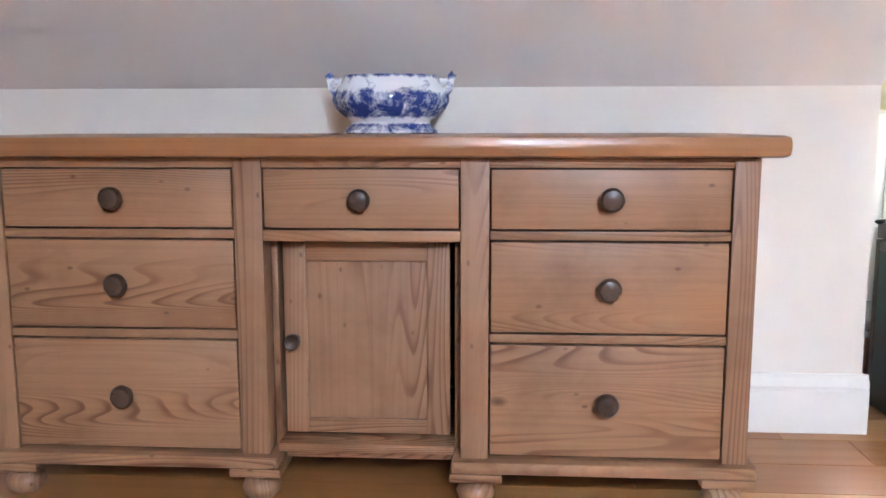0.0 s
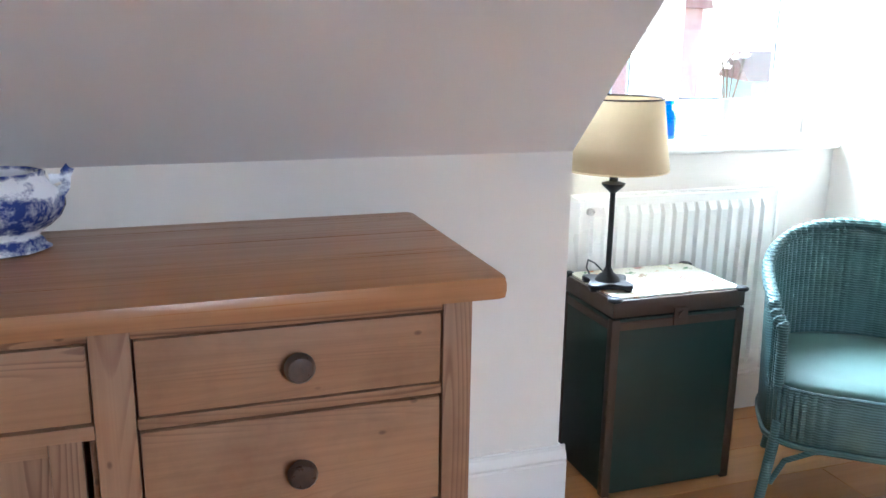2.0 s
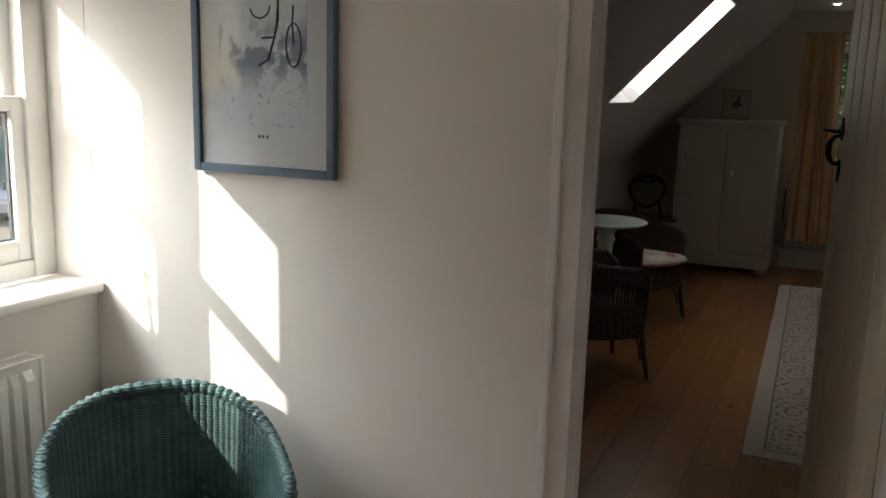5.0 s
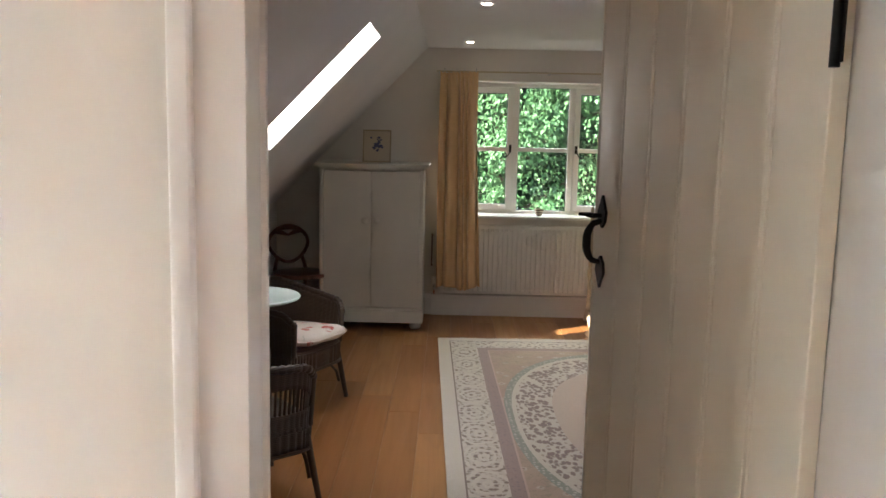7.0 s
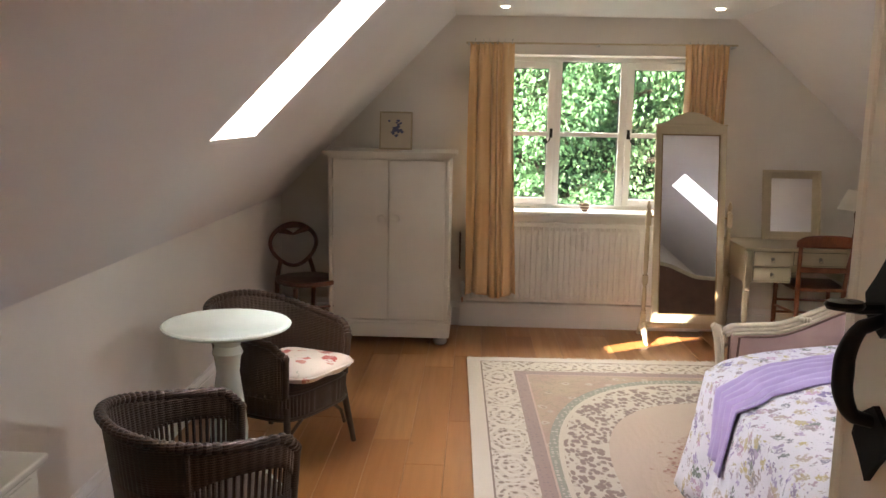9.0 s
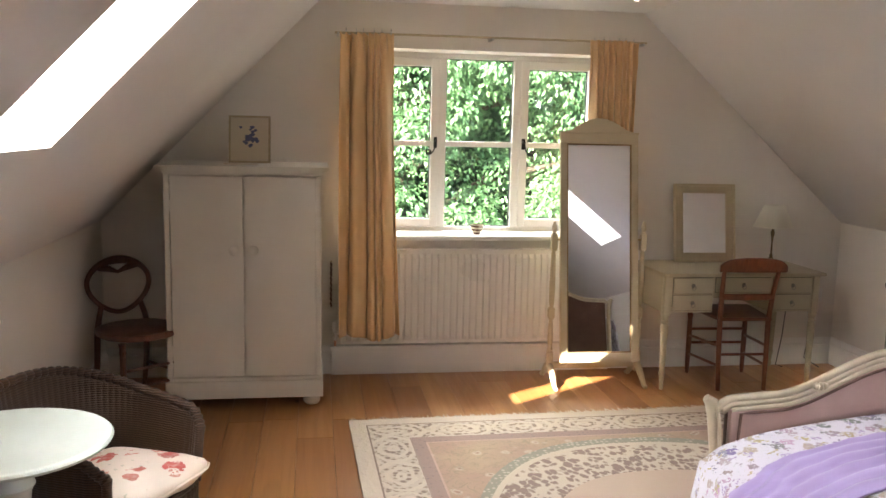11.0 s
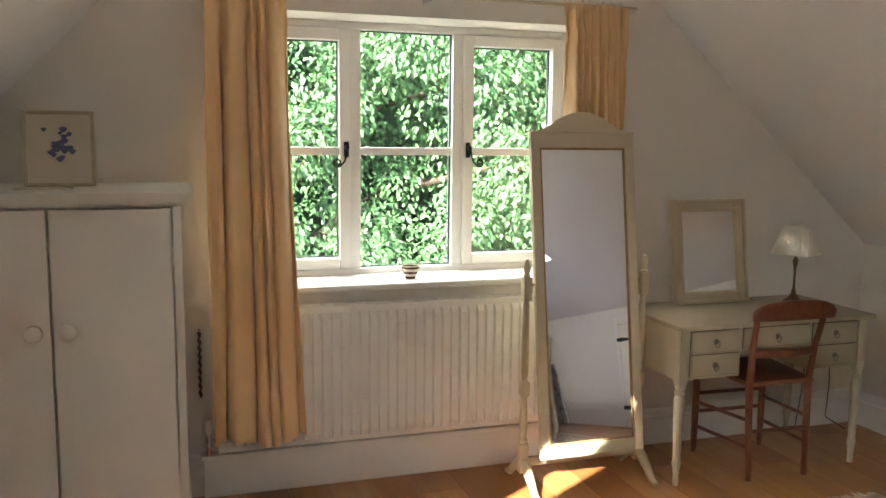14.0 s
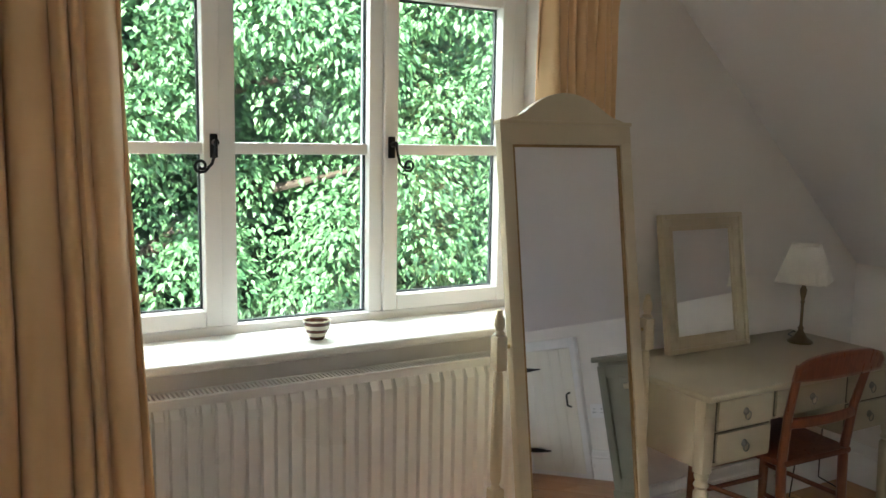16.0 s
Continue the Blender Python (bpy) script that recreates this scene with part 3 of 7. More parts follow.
part("window_sill", bm, M_TRIM, win, "white gloss window board")

# dormer window: two sashes
FY = 2.85
win2 = tagged(new("window_2"), "white painted dormer window with two lights", "window", "", "structure")
VM0, VM1 = 1.80, 1.895
frame_bars(win2, "window_frame", [(VX0, VX0 + 0.09, VZ0, VZ1), (VX1 - 0.075, VX1, VZ0, VZ1), (VX0 + 0.09, VX1 - 0.075, VZ0, VZ0 + 0.055), (VX0 + 0.09, VX1 - 0.075, VZ1 - 0.055, VZ1),
                                  (VM0, VM1, VZ0 + 0.055, VZ1 - 0.055)], FY, FY + 0.085, "y")
for a0, a1 in ((VX0 + 0.09, VM0), (VM1, VX1 - 0.075)):
    bm = B()
    b = 0.042
    z0, z1, zm = VZ0 + 0.055, VZ1 - 0.055, 1.437
    for q in ((a0, a0 + b, z0, zm + 0.02), (a1 - b, a1, z0, zm + 0.02), (a0 + b, a1 - b, z0, z0 + 0.06), (a0 + b, a1 - b, zm - 0.022, zm + 0.02)):
        box(bm, (q[0], FY + 0.012, q[2]), (q[1], FY + 0.045, q[3]), 0.004)
    part("lower_sash", bm, M_TRIM, win2)
    bm = B()
    for q in ((a0, a0 + b, zm + 0.02, z1), (a1 - b, a1, zm + 0.02, z1), (a0 + b, a1 - b, z1 - 0.04, z1)):
        box(bm, (q[0], FY + 0.046, q[2]), (q[1], FY + 0.075, q[3]), 0.004)
    part("upper_sash", bm, M_TRIM, win2)
    pane(win2, a0 + b, a1 - b, z0 + 0.06, zm - 0.022, FY + 0.026, "y")
    pane(win2, a0 + b, a1 - b, zm + 0.02, z1 - 0.04, FY + 0.058, "y")
bm = B()
for xc in (2.10,):
    box(bm, (xc - 0.035, FY - 0.006, 1.003), (xc + 0.035, FY + 0.0115, 1.018), 0.004)
    tube(bm, [(xc - 0.03, FY - 0.004, 1.01), (xc - 0.02, FY - 0.022, 1.014), (xc + 0.02, FY - 0.022, 1.014), (xc + 0.03, FY - 0.004, 1.01)], 0.005)
part("sash_lift", bm, M_STEEL, win2, "small satin metal sash lift")
bm = B()
box(bm, (CX + 0.002, DY - 0.035, VZ0 - 0.034), (PX - 0.001, FY + 0.002, VZ0 - 0.001), 0.013, 3)
part("window_sill", bm, M_TRIM, win2, "white gloss bull-nosed window board")

# roof windows
def roof_window(name, x0, x1, yl, yh, fn, nn):
    roof = tagged(new(name), "white framed roof window in the sloping ceiling", "window", "", "structure")
    low, high = Vector((x0, yl, fn(yl))), Vector((x0, yh, fn(yh)))
    td = (high - low).normalized()
    ln = (high - low).length
    side = td.cross(nn)
    m = Matrix(((*side, 0), (*td, 0), (*nn, 0), (0, 0, 0, 1))).transposed()
    m.translation = low if side.x > 0 else low + Vector((x1 - x0, 0, 0))
    wd = x1 - x0
    for q in ((0, 0.03, 0, ln), (wd - 0.03, wd, 0, ln), (0.03, wd - 0.03, 0, 0.03), (0.03, wd - 0.03, ln - 0.05, ln)):
        bm = B()
        box(bm, (q[0] + 0.001, q[2] + 0.001, SD - 0.06), (q[1] - 0.001, q[3] - 0.001, SD + 0.02), 0.005)
        bmesh.ops.transform(bm, matrix=m, verts=bm.verts[:])
        part("window_frame", bm, M_TRIM, roof)
    bm = B()
    box(bm, (0.03, 0.03, SD - 0.02), (wd - 0.03, ln - 0.05, SD - 0.016))
    bmesh.ops.transform(bm, matrix=m, verts=bm.verts[:])
    rp = part("pane", bm, M_GLASS, roof, "clear roof window glass", 0)
    rp.visible_shadow = False
    bm = B()
    rod(bm, (0.12, ln - 0.065, SD - 0.075), (wd - 0.12, ln - 0.065, SD - 0.075), 0.008)
    bmesh.ops.transform(bm, matrix=m, verts=bm.verts[:])
    part("vent_bar", bm, M_STEEL, roof, "slim metal ventilation bar")


roof_window("window_3", SX0, SX1, SYL, SYH, slope_n, nrm)
roof_window("window_4", UX0, UX1, TYL, TYH, slope_s, ns)
# added, unseen roof window that lets the study's fill lamp in
roof_window("window_5", TX0, TX1, TYL, TYH, slope_s, ns)


# ---- radiators ----
def radiator(name, length, h, m, label, fl):
    """A panel radiator: front along +x, standing out to -y."""
    r = thing(name, label, "radiator", m)
    pitch = 0.0405
    n = int((length - 0.03) / pitch)
    bm = B()
    xs = (length - n * pitch) / 2
    zs = [(0.0, 0.0), (0.02, 0.0), (0.045, 1.0), (h - 0.05, 1.0), (h - 0.025, 0.0), (h, 0.0)]
    cols = [(0.0, 0.0), (xs, 0.0)]
    for i in range(n):
        x = xs + i * pitch
        cols += [(x + 0.004, 0.0), (x + 0.0085, 1.0), (x + pitch - 0.0085, 1.0), (x + pitch - 0.004, 0.0)]
    cols += [(length - xs, 0.0), (length, 0.0)]
    vs = [[bm.verts.new((x, -0.082 - 0.016 * a * b, z)) for z, b in zs] for x, a in cols]
    for a, b in zip(vs, vs[1:]):
        for j in range(len(zs) - 1):
            bm.faces.new((a[j], b[j], b[j + 1], a[j + 1]))
    part("front_panel", bm, M_RAD, r, "ribbed white steel panel", 25)
    for x in (0.0, length - 0.012):
        bm = B()
        box(bm, (x, -0.0875, 0.0), (x + 0.012, -0.02, h), 0.003)
        part("end_plate", bm, M_RAD, r)
    bm = B()
    box(bm, (0.012, -0.030, 0.02), (length - 0.012, -0.022, h - 0.02), 0.002)
    part("back_panel", bm, M_RAD, r)
    bm = B()
    box(bm, (0.0, -0.090, h - 0.003), (length, -0.078, h + 0.004), 0.002)
    box(bm, (0.0, -0.028, h - 0.003), (length, -0.018, h + 0.004), 0.002)
    x = 0.012
    while x < length - 0.012:
        box(bm, (x, -0.078, h - 0.001), (x + 0.006, -0.028, h + 0.002))
        x += 0.0125
    part("top_grille", bm, M_RAD, r, "white slotted top grille", 0)
    for x in (0.08, length - 0.08):
        bm = B()
        box(bm, (x - 0.02, -0.024, 0.05), (x + 0.02, -0.001, h - 0.05), 0.002)
        part("bracket", bm, M_STEEL, r)
    # valve and pipe at each end
    for x, s in ((0.0, -1), (length, 1)):
        bm = B()
        rod(bm, (x, -0.055, 0.045), (x + s * 0.035, -0.055, 0.045), 0.011)
        rod(bm, (x + s * 0.035, -0.055, 0.02), (x + s * 0.035, -0.055, 0.075), 0.012)
        part("valve", bm, M_STEEL, r, "chrome valve body")
        bm = B()
        rod(bm, (x + s * 0.035, -0.055, -fl + 0.002), (x + s * 0.035, -0.055, 0.02), 0.0075)
        part("pipe", bm, M_COPPER, r, "copper tail pipe")
        if s < 0:
            bm = B()
            lathe(bm, [(0.0, 0.075), (0.014, 0.075), (0.017, 0.085), (0.017, 0.125), (0.012, 0.135), (0, 0.135)], 14, pose(x + s * 0.035, -0.055, 0))
            part("valve_cap", bm, M_PLASTIC, r, "white plastic thermostat cap")
    bm = B()
    rod(bm, (0.03, -0.09, h - 0.035), (0.03, -0.104, h - 0.035), 0.011)
    rod(bm, (0.03, -0.10, h - 0.035), (0.03, -0.108, h - 0.035), 0.006)
    part("bleed_plug", bm, M_STEEL, r, "chrome bleed plug")
    return r


radiator("radiator", 0.715, 0.605, pose(1.455, DY - 0.001, 0.176), "white ribbed panel radiator under the dormer window", 0.176)
radiator("radiator", 1.66, 0.585, pose(GX - 0.001, 1.105, 0.203, 0, 0, -90), "wide white ribbed panel radiator under the gable window", 0.018)

# ---- cloth and other materials of the things ----
def weave_mat(name, base, dark, scale=220.0, rough=0.6, worn=None):
    k = Nodes(name)
    v = k.coords()
    wv = k.n("ShaderNodeTexWave", Scale=scale / 6, Distortion=1.5, Detail=2.0, wave_type="BANDS", bands_direction="Z")
    k.link(v, wv.inputs["Vector"])
    nz = k.noise(v, 14.0, 4.0)
    fine = k.noise(v, scale, 2.0)
    col = k.mix(wv.outputs["Fac"], dark, base)
    col = k.mix(k.ramp(nz, [(0.35, 0.0), (0.75, 0.5)]), col, worn or tuple(c * 0.6 for c in base))
    h = k.math("ADD", wv.outputs["Fac"], fine)
    k.bump(h, 0.5, 0.003)
    return k.set(col, rough)


def cloth_mat(name, base, dark, rough=0.85, streak=(1, 1, 0.15), sheen=0.2):
    k = Nodes(name)
    nz = k.noise(k.coords(scale=streak), 9.0, 4.0)
    fine = k.noise(k.coords(), 420.0, 2.0)
    col = k.mix(k.ramp(nz, [(0.3, 0.0), (0.75, 1.0)]), dark, base)
    col = k.mix(k.ramp(fine, [(0.4, 0.0), (0.7, 0.2)]), col, dark)
    k.bump(fine, 0.25, 0.001)
    k.bsdf.inputs["Sheen Weight"].default_value = sheen
    return k.set(col, rough)


def sprig_mat(name, ground, blooms, scale=18.0, rough=0.8, cover=0.34, stems=(0.22, 0.27, 0.16)):
    """Printed flowers: scattered blooms of a few colours with small dark leaves."""
    k = Nodes(name)
    v = k.coords()
    warp = k.noise(v, scale * 2.2, 3.0)
    vw = k.n("ShaderNodeVectorMath", operation="ADD")
    wm = k.mix(0.10, (0.0, 0.0, 0.0), warp)
    k.link(v, vw.inputs[0])
    k.link(wm, vw.inputs[1])
    vo = k.n("ShaderNodeTexVoronoi", Scale=scale, Randomness=0.9)
    k.link(vw.outputs[0], vo.inputs["Vector"])
    pick = k.n("ShaderNodeSeparateColor")
    k.link(vo.outputs["Color"], pick.inputs[0])
    hue = k.ramp(pick.outputs[0], [(i / max(1, len(blooms) - 1), c) for i, c in enumerate(blooms)])
    on = k.math("LESS_THAN", vo.outputs["Distance"], k.math("MULTIPLY", pick.outputs[1], cover))
    leafv = k.n("ShaderNodeTexVoronoi", Scale=scale * 2.1, Randomness=1.0)
    k.link(vw.outputs[0], leafv.inputs["Vector"])
    leaf = k.ramp(leafv.outputs["Distance"], [(0.10, 1.0), (0.17, 0.0)])
    shade = k.noise(v, scale * 5, 3.0)
    col = k.mix(k.math("MULTIPLY", leaf, 0.55), ground, stems)
    col = k.mix(on, col, hue)
    col = k.mix(k.ramp(shade, [(0.45, 0.0), (0.7, 0.35)]), col, ground)
    k.bump(shade, 0.1, 0.001)
    return k.set(col, rough)


M_LOOM = weave_mat("teal_loom_weave", (0.080, 0.155, 0.150), (0.026, 0.066, 0.066), 260, 0.5, (0.105, 0.20, 0.195))
M_LOOM_SEAT = cloth_mat("teal_seat_cloth", (0.062, 0.128, 0.104), (0.047, 0.102, 0.083), 0.6, (1, 1, 1), 0.1)
M_WICKER = weave_mat("dark_wicker", (0.088, 0.046, 0.024), (0.028, 0.015, 0.009), 240, 0.42)
M_CURTAIN = cloth_mat("gold_curtain_cloth", (0.80, 0.545, 0.29), (0.73, 0.465, 0.225), 0.72, (1, 1, 0.35), 0.25)
M_TRUNK = paint("green_trunk_cloth", (0.009, 0.027, 0.019), 0.55, 0.3, 60, 0.25, 5.0)
M_LEATHER = plain("brown_trunk_binding", (0.045, 0.024, 0.014), 0.5, 0, 0.3, 30, 0.25)
M_PAPER = sprig_mat("flowered_paper", (0.70, 0.68, 0.55), [(0.50, 0.12, 0.11), (0.62, 0.34, 0.16), (0.16, 0.28, 0.17), (0.58, 0.25, 0.2)], 21.0, 0.25, 0.42)
M_CUSHION = sprig_mat("floral_cushion_cloth", (0.74, 0.64, 0.54), [(0.50, 0.07, 0.06), (0.62, 0.24, 0.17), (0.42, 0.12, 0.10)], 11.5, 0.85, 0.62)
M_QUILT = sprig_mat("sprigged_quilt_cloth", (0.72, 0.70, 0.76), [(0.22, 0.17, 0.36), (0.50, 0.42, 0.20), (0.42, 0.33, 0.56), (0.16, 0.20, 0.16), (0.56, 0.36, 0.50)], 27.0, 0.85, 0.70)
M_THROW = cloth_mat("lilac_throw_cloth", (0.50, 0.40, 0.68), (0.38, 0.29, 0.56), 0.85, (1, 0.15, 1), 0.3)
M_PILLOW = cloth_mat("white_pillow_cloth", (0.78, 0.79, 0.88), (0.70, 0.71, 0.82), 0.85, (1, 1, 1), 0.2)
M_PINK = cloth_mat("faded_pink_cloth", (0.56, 0.37, 0.32), (0.47, 0.30, 0.26), 0.75, (1, 1, 1), 0.4)
M_TAUPE = cloth_mat("brown_back_cloth", (0.16, 0.085, 0.06), (0.11, 0.055, 0.04), 0.8, (1, 1, 1), 0.2)
M_MATTRESS = cloth_mat("mattress_cloth", (0.74, 0.72, 0.68), (0.66, 0.64, 0.60), 0.85, (1, 1, 1), 0.1)
M_SHADE = cloth_mat("cream_lampshade", (0.74, 0.60, 0.36), (0.68, 0.54, 0.31), 0.8, (1, 1, 1), 0.1)
M_SHADE_W = cloth_mat("white_pleated_shade", (0.82, 0.78, 0.68), (0.74, 0.70, 0.60), 0.8, (1, 1, 0.1), 0.1)
M_BOARD = plain("cream_bed_frame", (0.50, 0.43, 0.31), 0.42, 0, 0.25, 22, 0.2)
M_DESK = paint("putty_desk_paint", (0.425, 0.365, 0.250), 0.45, 0.10, 30, 0.14, 4.0)
M_GAP = plain("drawer_gap_shadowed_wood", (0.10, 0.085, 0.06), 0.8)
M_PEWTER = plain("dull_pewter", (0.20, 0.19, 0.17), 0.4, 0.8, 0.25, 50, 0.15)
M_BRONZE = plain("dark_bronze", (0.17, 0.125, 0.07), 0.35, 0.9, 0.3, 50, 0.15)
M_PALEGILT = plain("pale_gilt_wood", (0.44, 0.36, 0.24), 0.45, 0.1, 0.2, 40, 0.15)
M_GILT = plain("worn_gilding", (0.30, 0.19, 0.08), 0.4, 0.3, 0.3, 60, 0.2)
M_BLUEGLASS = glass("cobalt_glass", (0.01, 0.03, 0.85), 0.02)
M_BLUEGLASS2 = glass("light_blue_glass", (0.08, 0.32, 0.95), 0.02)
M_VASE = plain("pale_teal_ceramic", (0.36, 0.60, 0.56), 0.25, 0, 0.06)
M_STEM = plain("dry_stem", (0.12, 0.085, 0.05), 0.8)
M_PETAL = plain("cream_dried_petal", (0.80, 0.77, 0.66), 0.8, 0, 0.1)
M_BLUEFRAME = paint("blue_grey_frame", (0.10, 0.155, 0.22), 0.35, 0.12, 40, 0.12, 8.0)
M_MOUNT = paint("white_mount_card", (0.74, 0.76, 0.77), 0.6, 0.03, 60, 0.05, 3.0)
M_INK = plain("printed_ink", (0.06, 0.07, 0.09), 0.6)
M_BUFF = paint("buff_mount_card", (0.62, 0.54, 0.42), 0.6, 0.05, 60, 0.05, 6.0)
M_BLACK = plain("black_plastic", (0.012, 0.012, 0.012), 0.4)

# transfer-printed china
k = Nodes("blue_transfer_china")
v = k.coords()
n1 = k.noise(v, 22.0, 6.0, 0.7, 0.5)
hz = k.n("ShaderNodeSeparateXYZ")
k.link(v, hz.inputs[0])
zone = k.ramp(k.math("MULTIPLY", hz.outputs["Z"], 6.4), [(0.0, 0.55), (0.15, 0.85), (0.19, 0.1), (0.24, 0.1), (0.30, 1.0), (0.66, 0.95), (0.76, 0.30), (0.90, 0.22), (0.96, 1.0)])
n3 = k.noise(v, 75.0, 4.0, 0.6)
ink = k.ramp(k.math("ADD", k.math("MULTIPLY", n1, 0.62), k.math("ADD", k.math("MULTIPLY", n3, 0.22), k.math("MULTIPLY", zone, 0.20))), [(0.50, 0.0), (0.56, 0.55), (0.64, 1.0)])
M_CHINA = k.set(k.mix(ink, (0.78, 0.80, 0.84), (0.035, 0.06, 0.24)), 0.12)
# slate-glazed little bowl
k = Nodes("striped_pottery")
v = k.coords()
sp = k.n("ShaderNodeSeparateXYZ")
k.link(v, sp.inputs[0])
st = k.math("FRACT", k.math("MULTIPLY", sp.outputs["Z"], 46.0))
M_POT = k.set(k.mix(k.math("LESS_THAN", k.math("ADD", st, k.math("MULTIPLY", k.noise(v, 60.0), 0.3)), 0.62), (0.70, 0.60, 0.45), (0.10, 0.035, 0.022)), 0.25)


# ---- study: pine dresser ----
def wooden_knob(parent, x, y, z, r=0.026, depth=0.045):
    bm = B()
    lathe(bm, [(0.0, 0.0), (0.013, 0.0), (0.012, 0.010), (0.017, 0.016), (r, 0.026), (r, 0.034), (r * 0.8, 0.042), (r * 0.35, depth), (0, depth)], 18, pose(x, y, z, 90))
    part("knob", bm, M_KNOB, parent, "dark turned wooden knob")


dresser = thing("dresser", "waxed pine dresser base with dark knobs and bun feet", "dresser", pose(-0.06, 1.757, 0))
HW, DD = 0.86, 0.53


def dpart(name, lo, hi, mat, bev=0.003, label="", parent=None):
    bm = B()
    box(bm, lo, hi, bev)
    return part(name, bm, mat, parent or dresser, label)


dpart("top", (-HW - 0.05, -0.045, 0.797), (HW + 0.05, DD + 0.01, 0.843), M_PINE_TOP, 0.017, "thick polished orange pine top")
dpart("side_panel", (-HW, 0.06, 0.12), (-HW + 0.02, DD, 0.795), M_PINE_V)
dpart("side_panel", (HW - 0.02, 0.06, 0.12), (HW, DD, 0.795), M_PINE_V)
dpart("back_panel", (-HW + 0.02, DD - 0.012, 0.12), (HW - 0.02, DD, 0.795), M_PINE)
for x0, x1 in ((-HW, -HW + 0.055), (-0.277, -0.212), (0.225, 0.288), (HW - 0.055, HW)):
    dpart("post", (x0, 0.0, 0.118), (x1, 0.062, 0.796), M_PINE_V, 0.004)
dpart("top_rail", (-HW + 0.055, 0.004, 0.774), (HW - 0.055, 0.04, 0.7965), M_PINE, 0.002, "dusty grey-brown rail under the top")
for (a, b) in ((-HW + 0.055, -0.277), (0.288, HW - 0.055)):
    for z in (0.617, 0.388):
        dpart("rail", (a, 0.004, z), (b, 0.05, z + 0.020), M_PINE, 0.004)
    for z0, z1 in ((0.641, 0.771), (0.412, 0.613), (0.128, 0.384)):
        dr = dpart("drawer", (a + 0.003, 0.002, z0), (b - 0.003, 0.40, z1), M_PINE, 0.005)
        wooden_knob(dr, (a + b) / 2, 0.002, (z0 + z1) / 2 + 0.002)
dr = dpart("drawer", (-0.209, 0.002, 0.641), (0.222, 0.40, 0.771), M_PINE, 0.005)
wooden_knob(dr, 0.007, 0.002, 0.706, 0.024)
dpart("rail", (-0.212, 0.0, 0.612), (0.225, 0.06, 0.637), M_PINE, 0.004)
# recessed cupboard door between the drawer banks
dpart("recess_side", (-0.212, 0.062, 0.118), (-0.197, 0.42, 0.611), M_PINE_V)
dpart("recess_side", (0.210, 0.062, 0.118), (0.225, 0.42, 0.611), M_PINE_V)
dpart("recess_floor", (-0.197, 0.02, 0.118), (0.21, 0.42, 0.138), M_PINE)
cup = dpart("door", (-0.188, 0.085, 0.146), (0.198, 0.093, 0.606), M_PINE_V, 0.002)
for q in ((-0.188, -0.135, 0.146, 0.606), (0.145, 0.198, 0.146, 0.606)):
    dpart("stile", (q[0], 0.072, q[2]), (q[1], 0.0845, q[3]), M_PINE_V, 0.004, "", cup)
for q in ((-0.135, 0.145, 0.146, 0.182), (-0.135, 0.145, 0.557, 0.606)):
    dpart("door_rail", (q[0], 0.073, q[2]), (q[1], 0.0845, q[3]), M_PINE, 0.004, "", cup)
wooden_knob(cup, -0.163, 0.072, 0.372, 0.019, 0.036)
# stepped base and feet
for a, b, y0 in ((-HW - 0.02, -0.19, -0.02), (0.205, HW + 0.02, -0.02), (-0.19, 0.205, 0.06)):
    dpart("base_moulding", (a + 0.0005, y0, 0.088), (b - 0.0005, DD, 0.118), M_PINE, 0.009)
for x in (-HW + 0.04, -0.245, 0.26, HW - 0.04):
    for y in (0.045, DD - 0.06):
        dpart("foot_block", (x - 0.06, y - 0.06, 0.066), (x + 0.06, y + 0.055, 0.0875), M_PINE, 0.006)
        bm = B()
        lathe(bm, [(0, 0), (0.030, 0.0), (0.042, 0.012), (0.046, 0.026), (0.040, 0.042), (0.030, 0.052), (0.036, 0.058), (0.036, 0.0655), (0, 0.0655)], 18, pose(x, y, 0))
        part("foot", bm, M_PINE_V, dresser, "turned pine bun foot")

# china tureen: eight-sided oval body on a flared foot
def facet_lathe(bm, prof, seg, sx, sy, facets=8, keen=0.7):
    rows = []
    for r, z in prof:
        row = []
        for i in range(seg):
            a = 2 * math.pi * i / seg
            w = (a + math.pi / facets) % (2 * math.pi / facets) - math.pi / facets
            q = 1 - keen + keen * math.cos(math.pi / facets) / math.cos(abs(w) - math.pi / facets)
            row.append(bm.verts.new((r * sx * q * math.cos(a), r * sy * q * math.sin(a), z)))
        rows.append(row)
    for ra, rb in zip(rows, rows[1:]):
        for i in range(seg):
            j = (i + 1) % seg
            bm.faces.new((ra[i], ra[j], rb[j], rb[i]))
    bm.faces.new(rows[0])
    bm.faces.new(rows[-1])
    return bm


bowl = thing("tureen", "blue and white transfer-printed oval china tureen on the dresser", "bowl", pose(-0.030, 2.125, 0.8435, 0, 0, 3) @ Matrix.Diagonal((0.95, 0.95, 0.97, 1)))
bm = B()
facet_lathe(bm, [(0.118, 0.0), (0.127, 0.003), (0.126, 0.008), (0.116, 0.014), (0.113, 0.022), (0.106, 0.028), (0.108, 0.034), (0.128, 0.046), (0.148, 0.064), (0.158, 0.084), (0.158, 0.098), (0.150, 0.114), (0.136, 0.128), (0.126, 0.140), (0.126, 0.150), (0.123, 0.153), (0.119, 0.150), (0.120, 0.138), (0.142, 0.105), (0.130, 0.066), (0.09, 0.046), (0.01, 0.044)], 64, 1.0, 0.66)
part("body", bm, M_CHINA, bowl, "", 50)
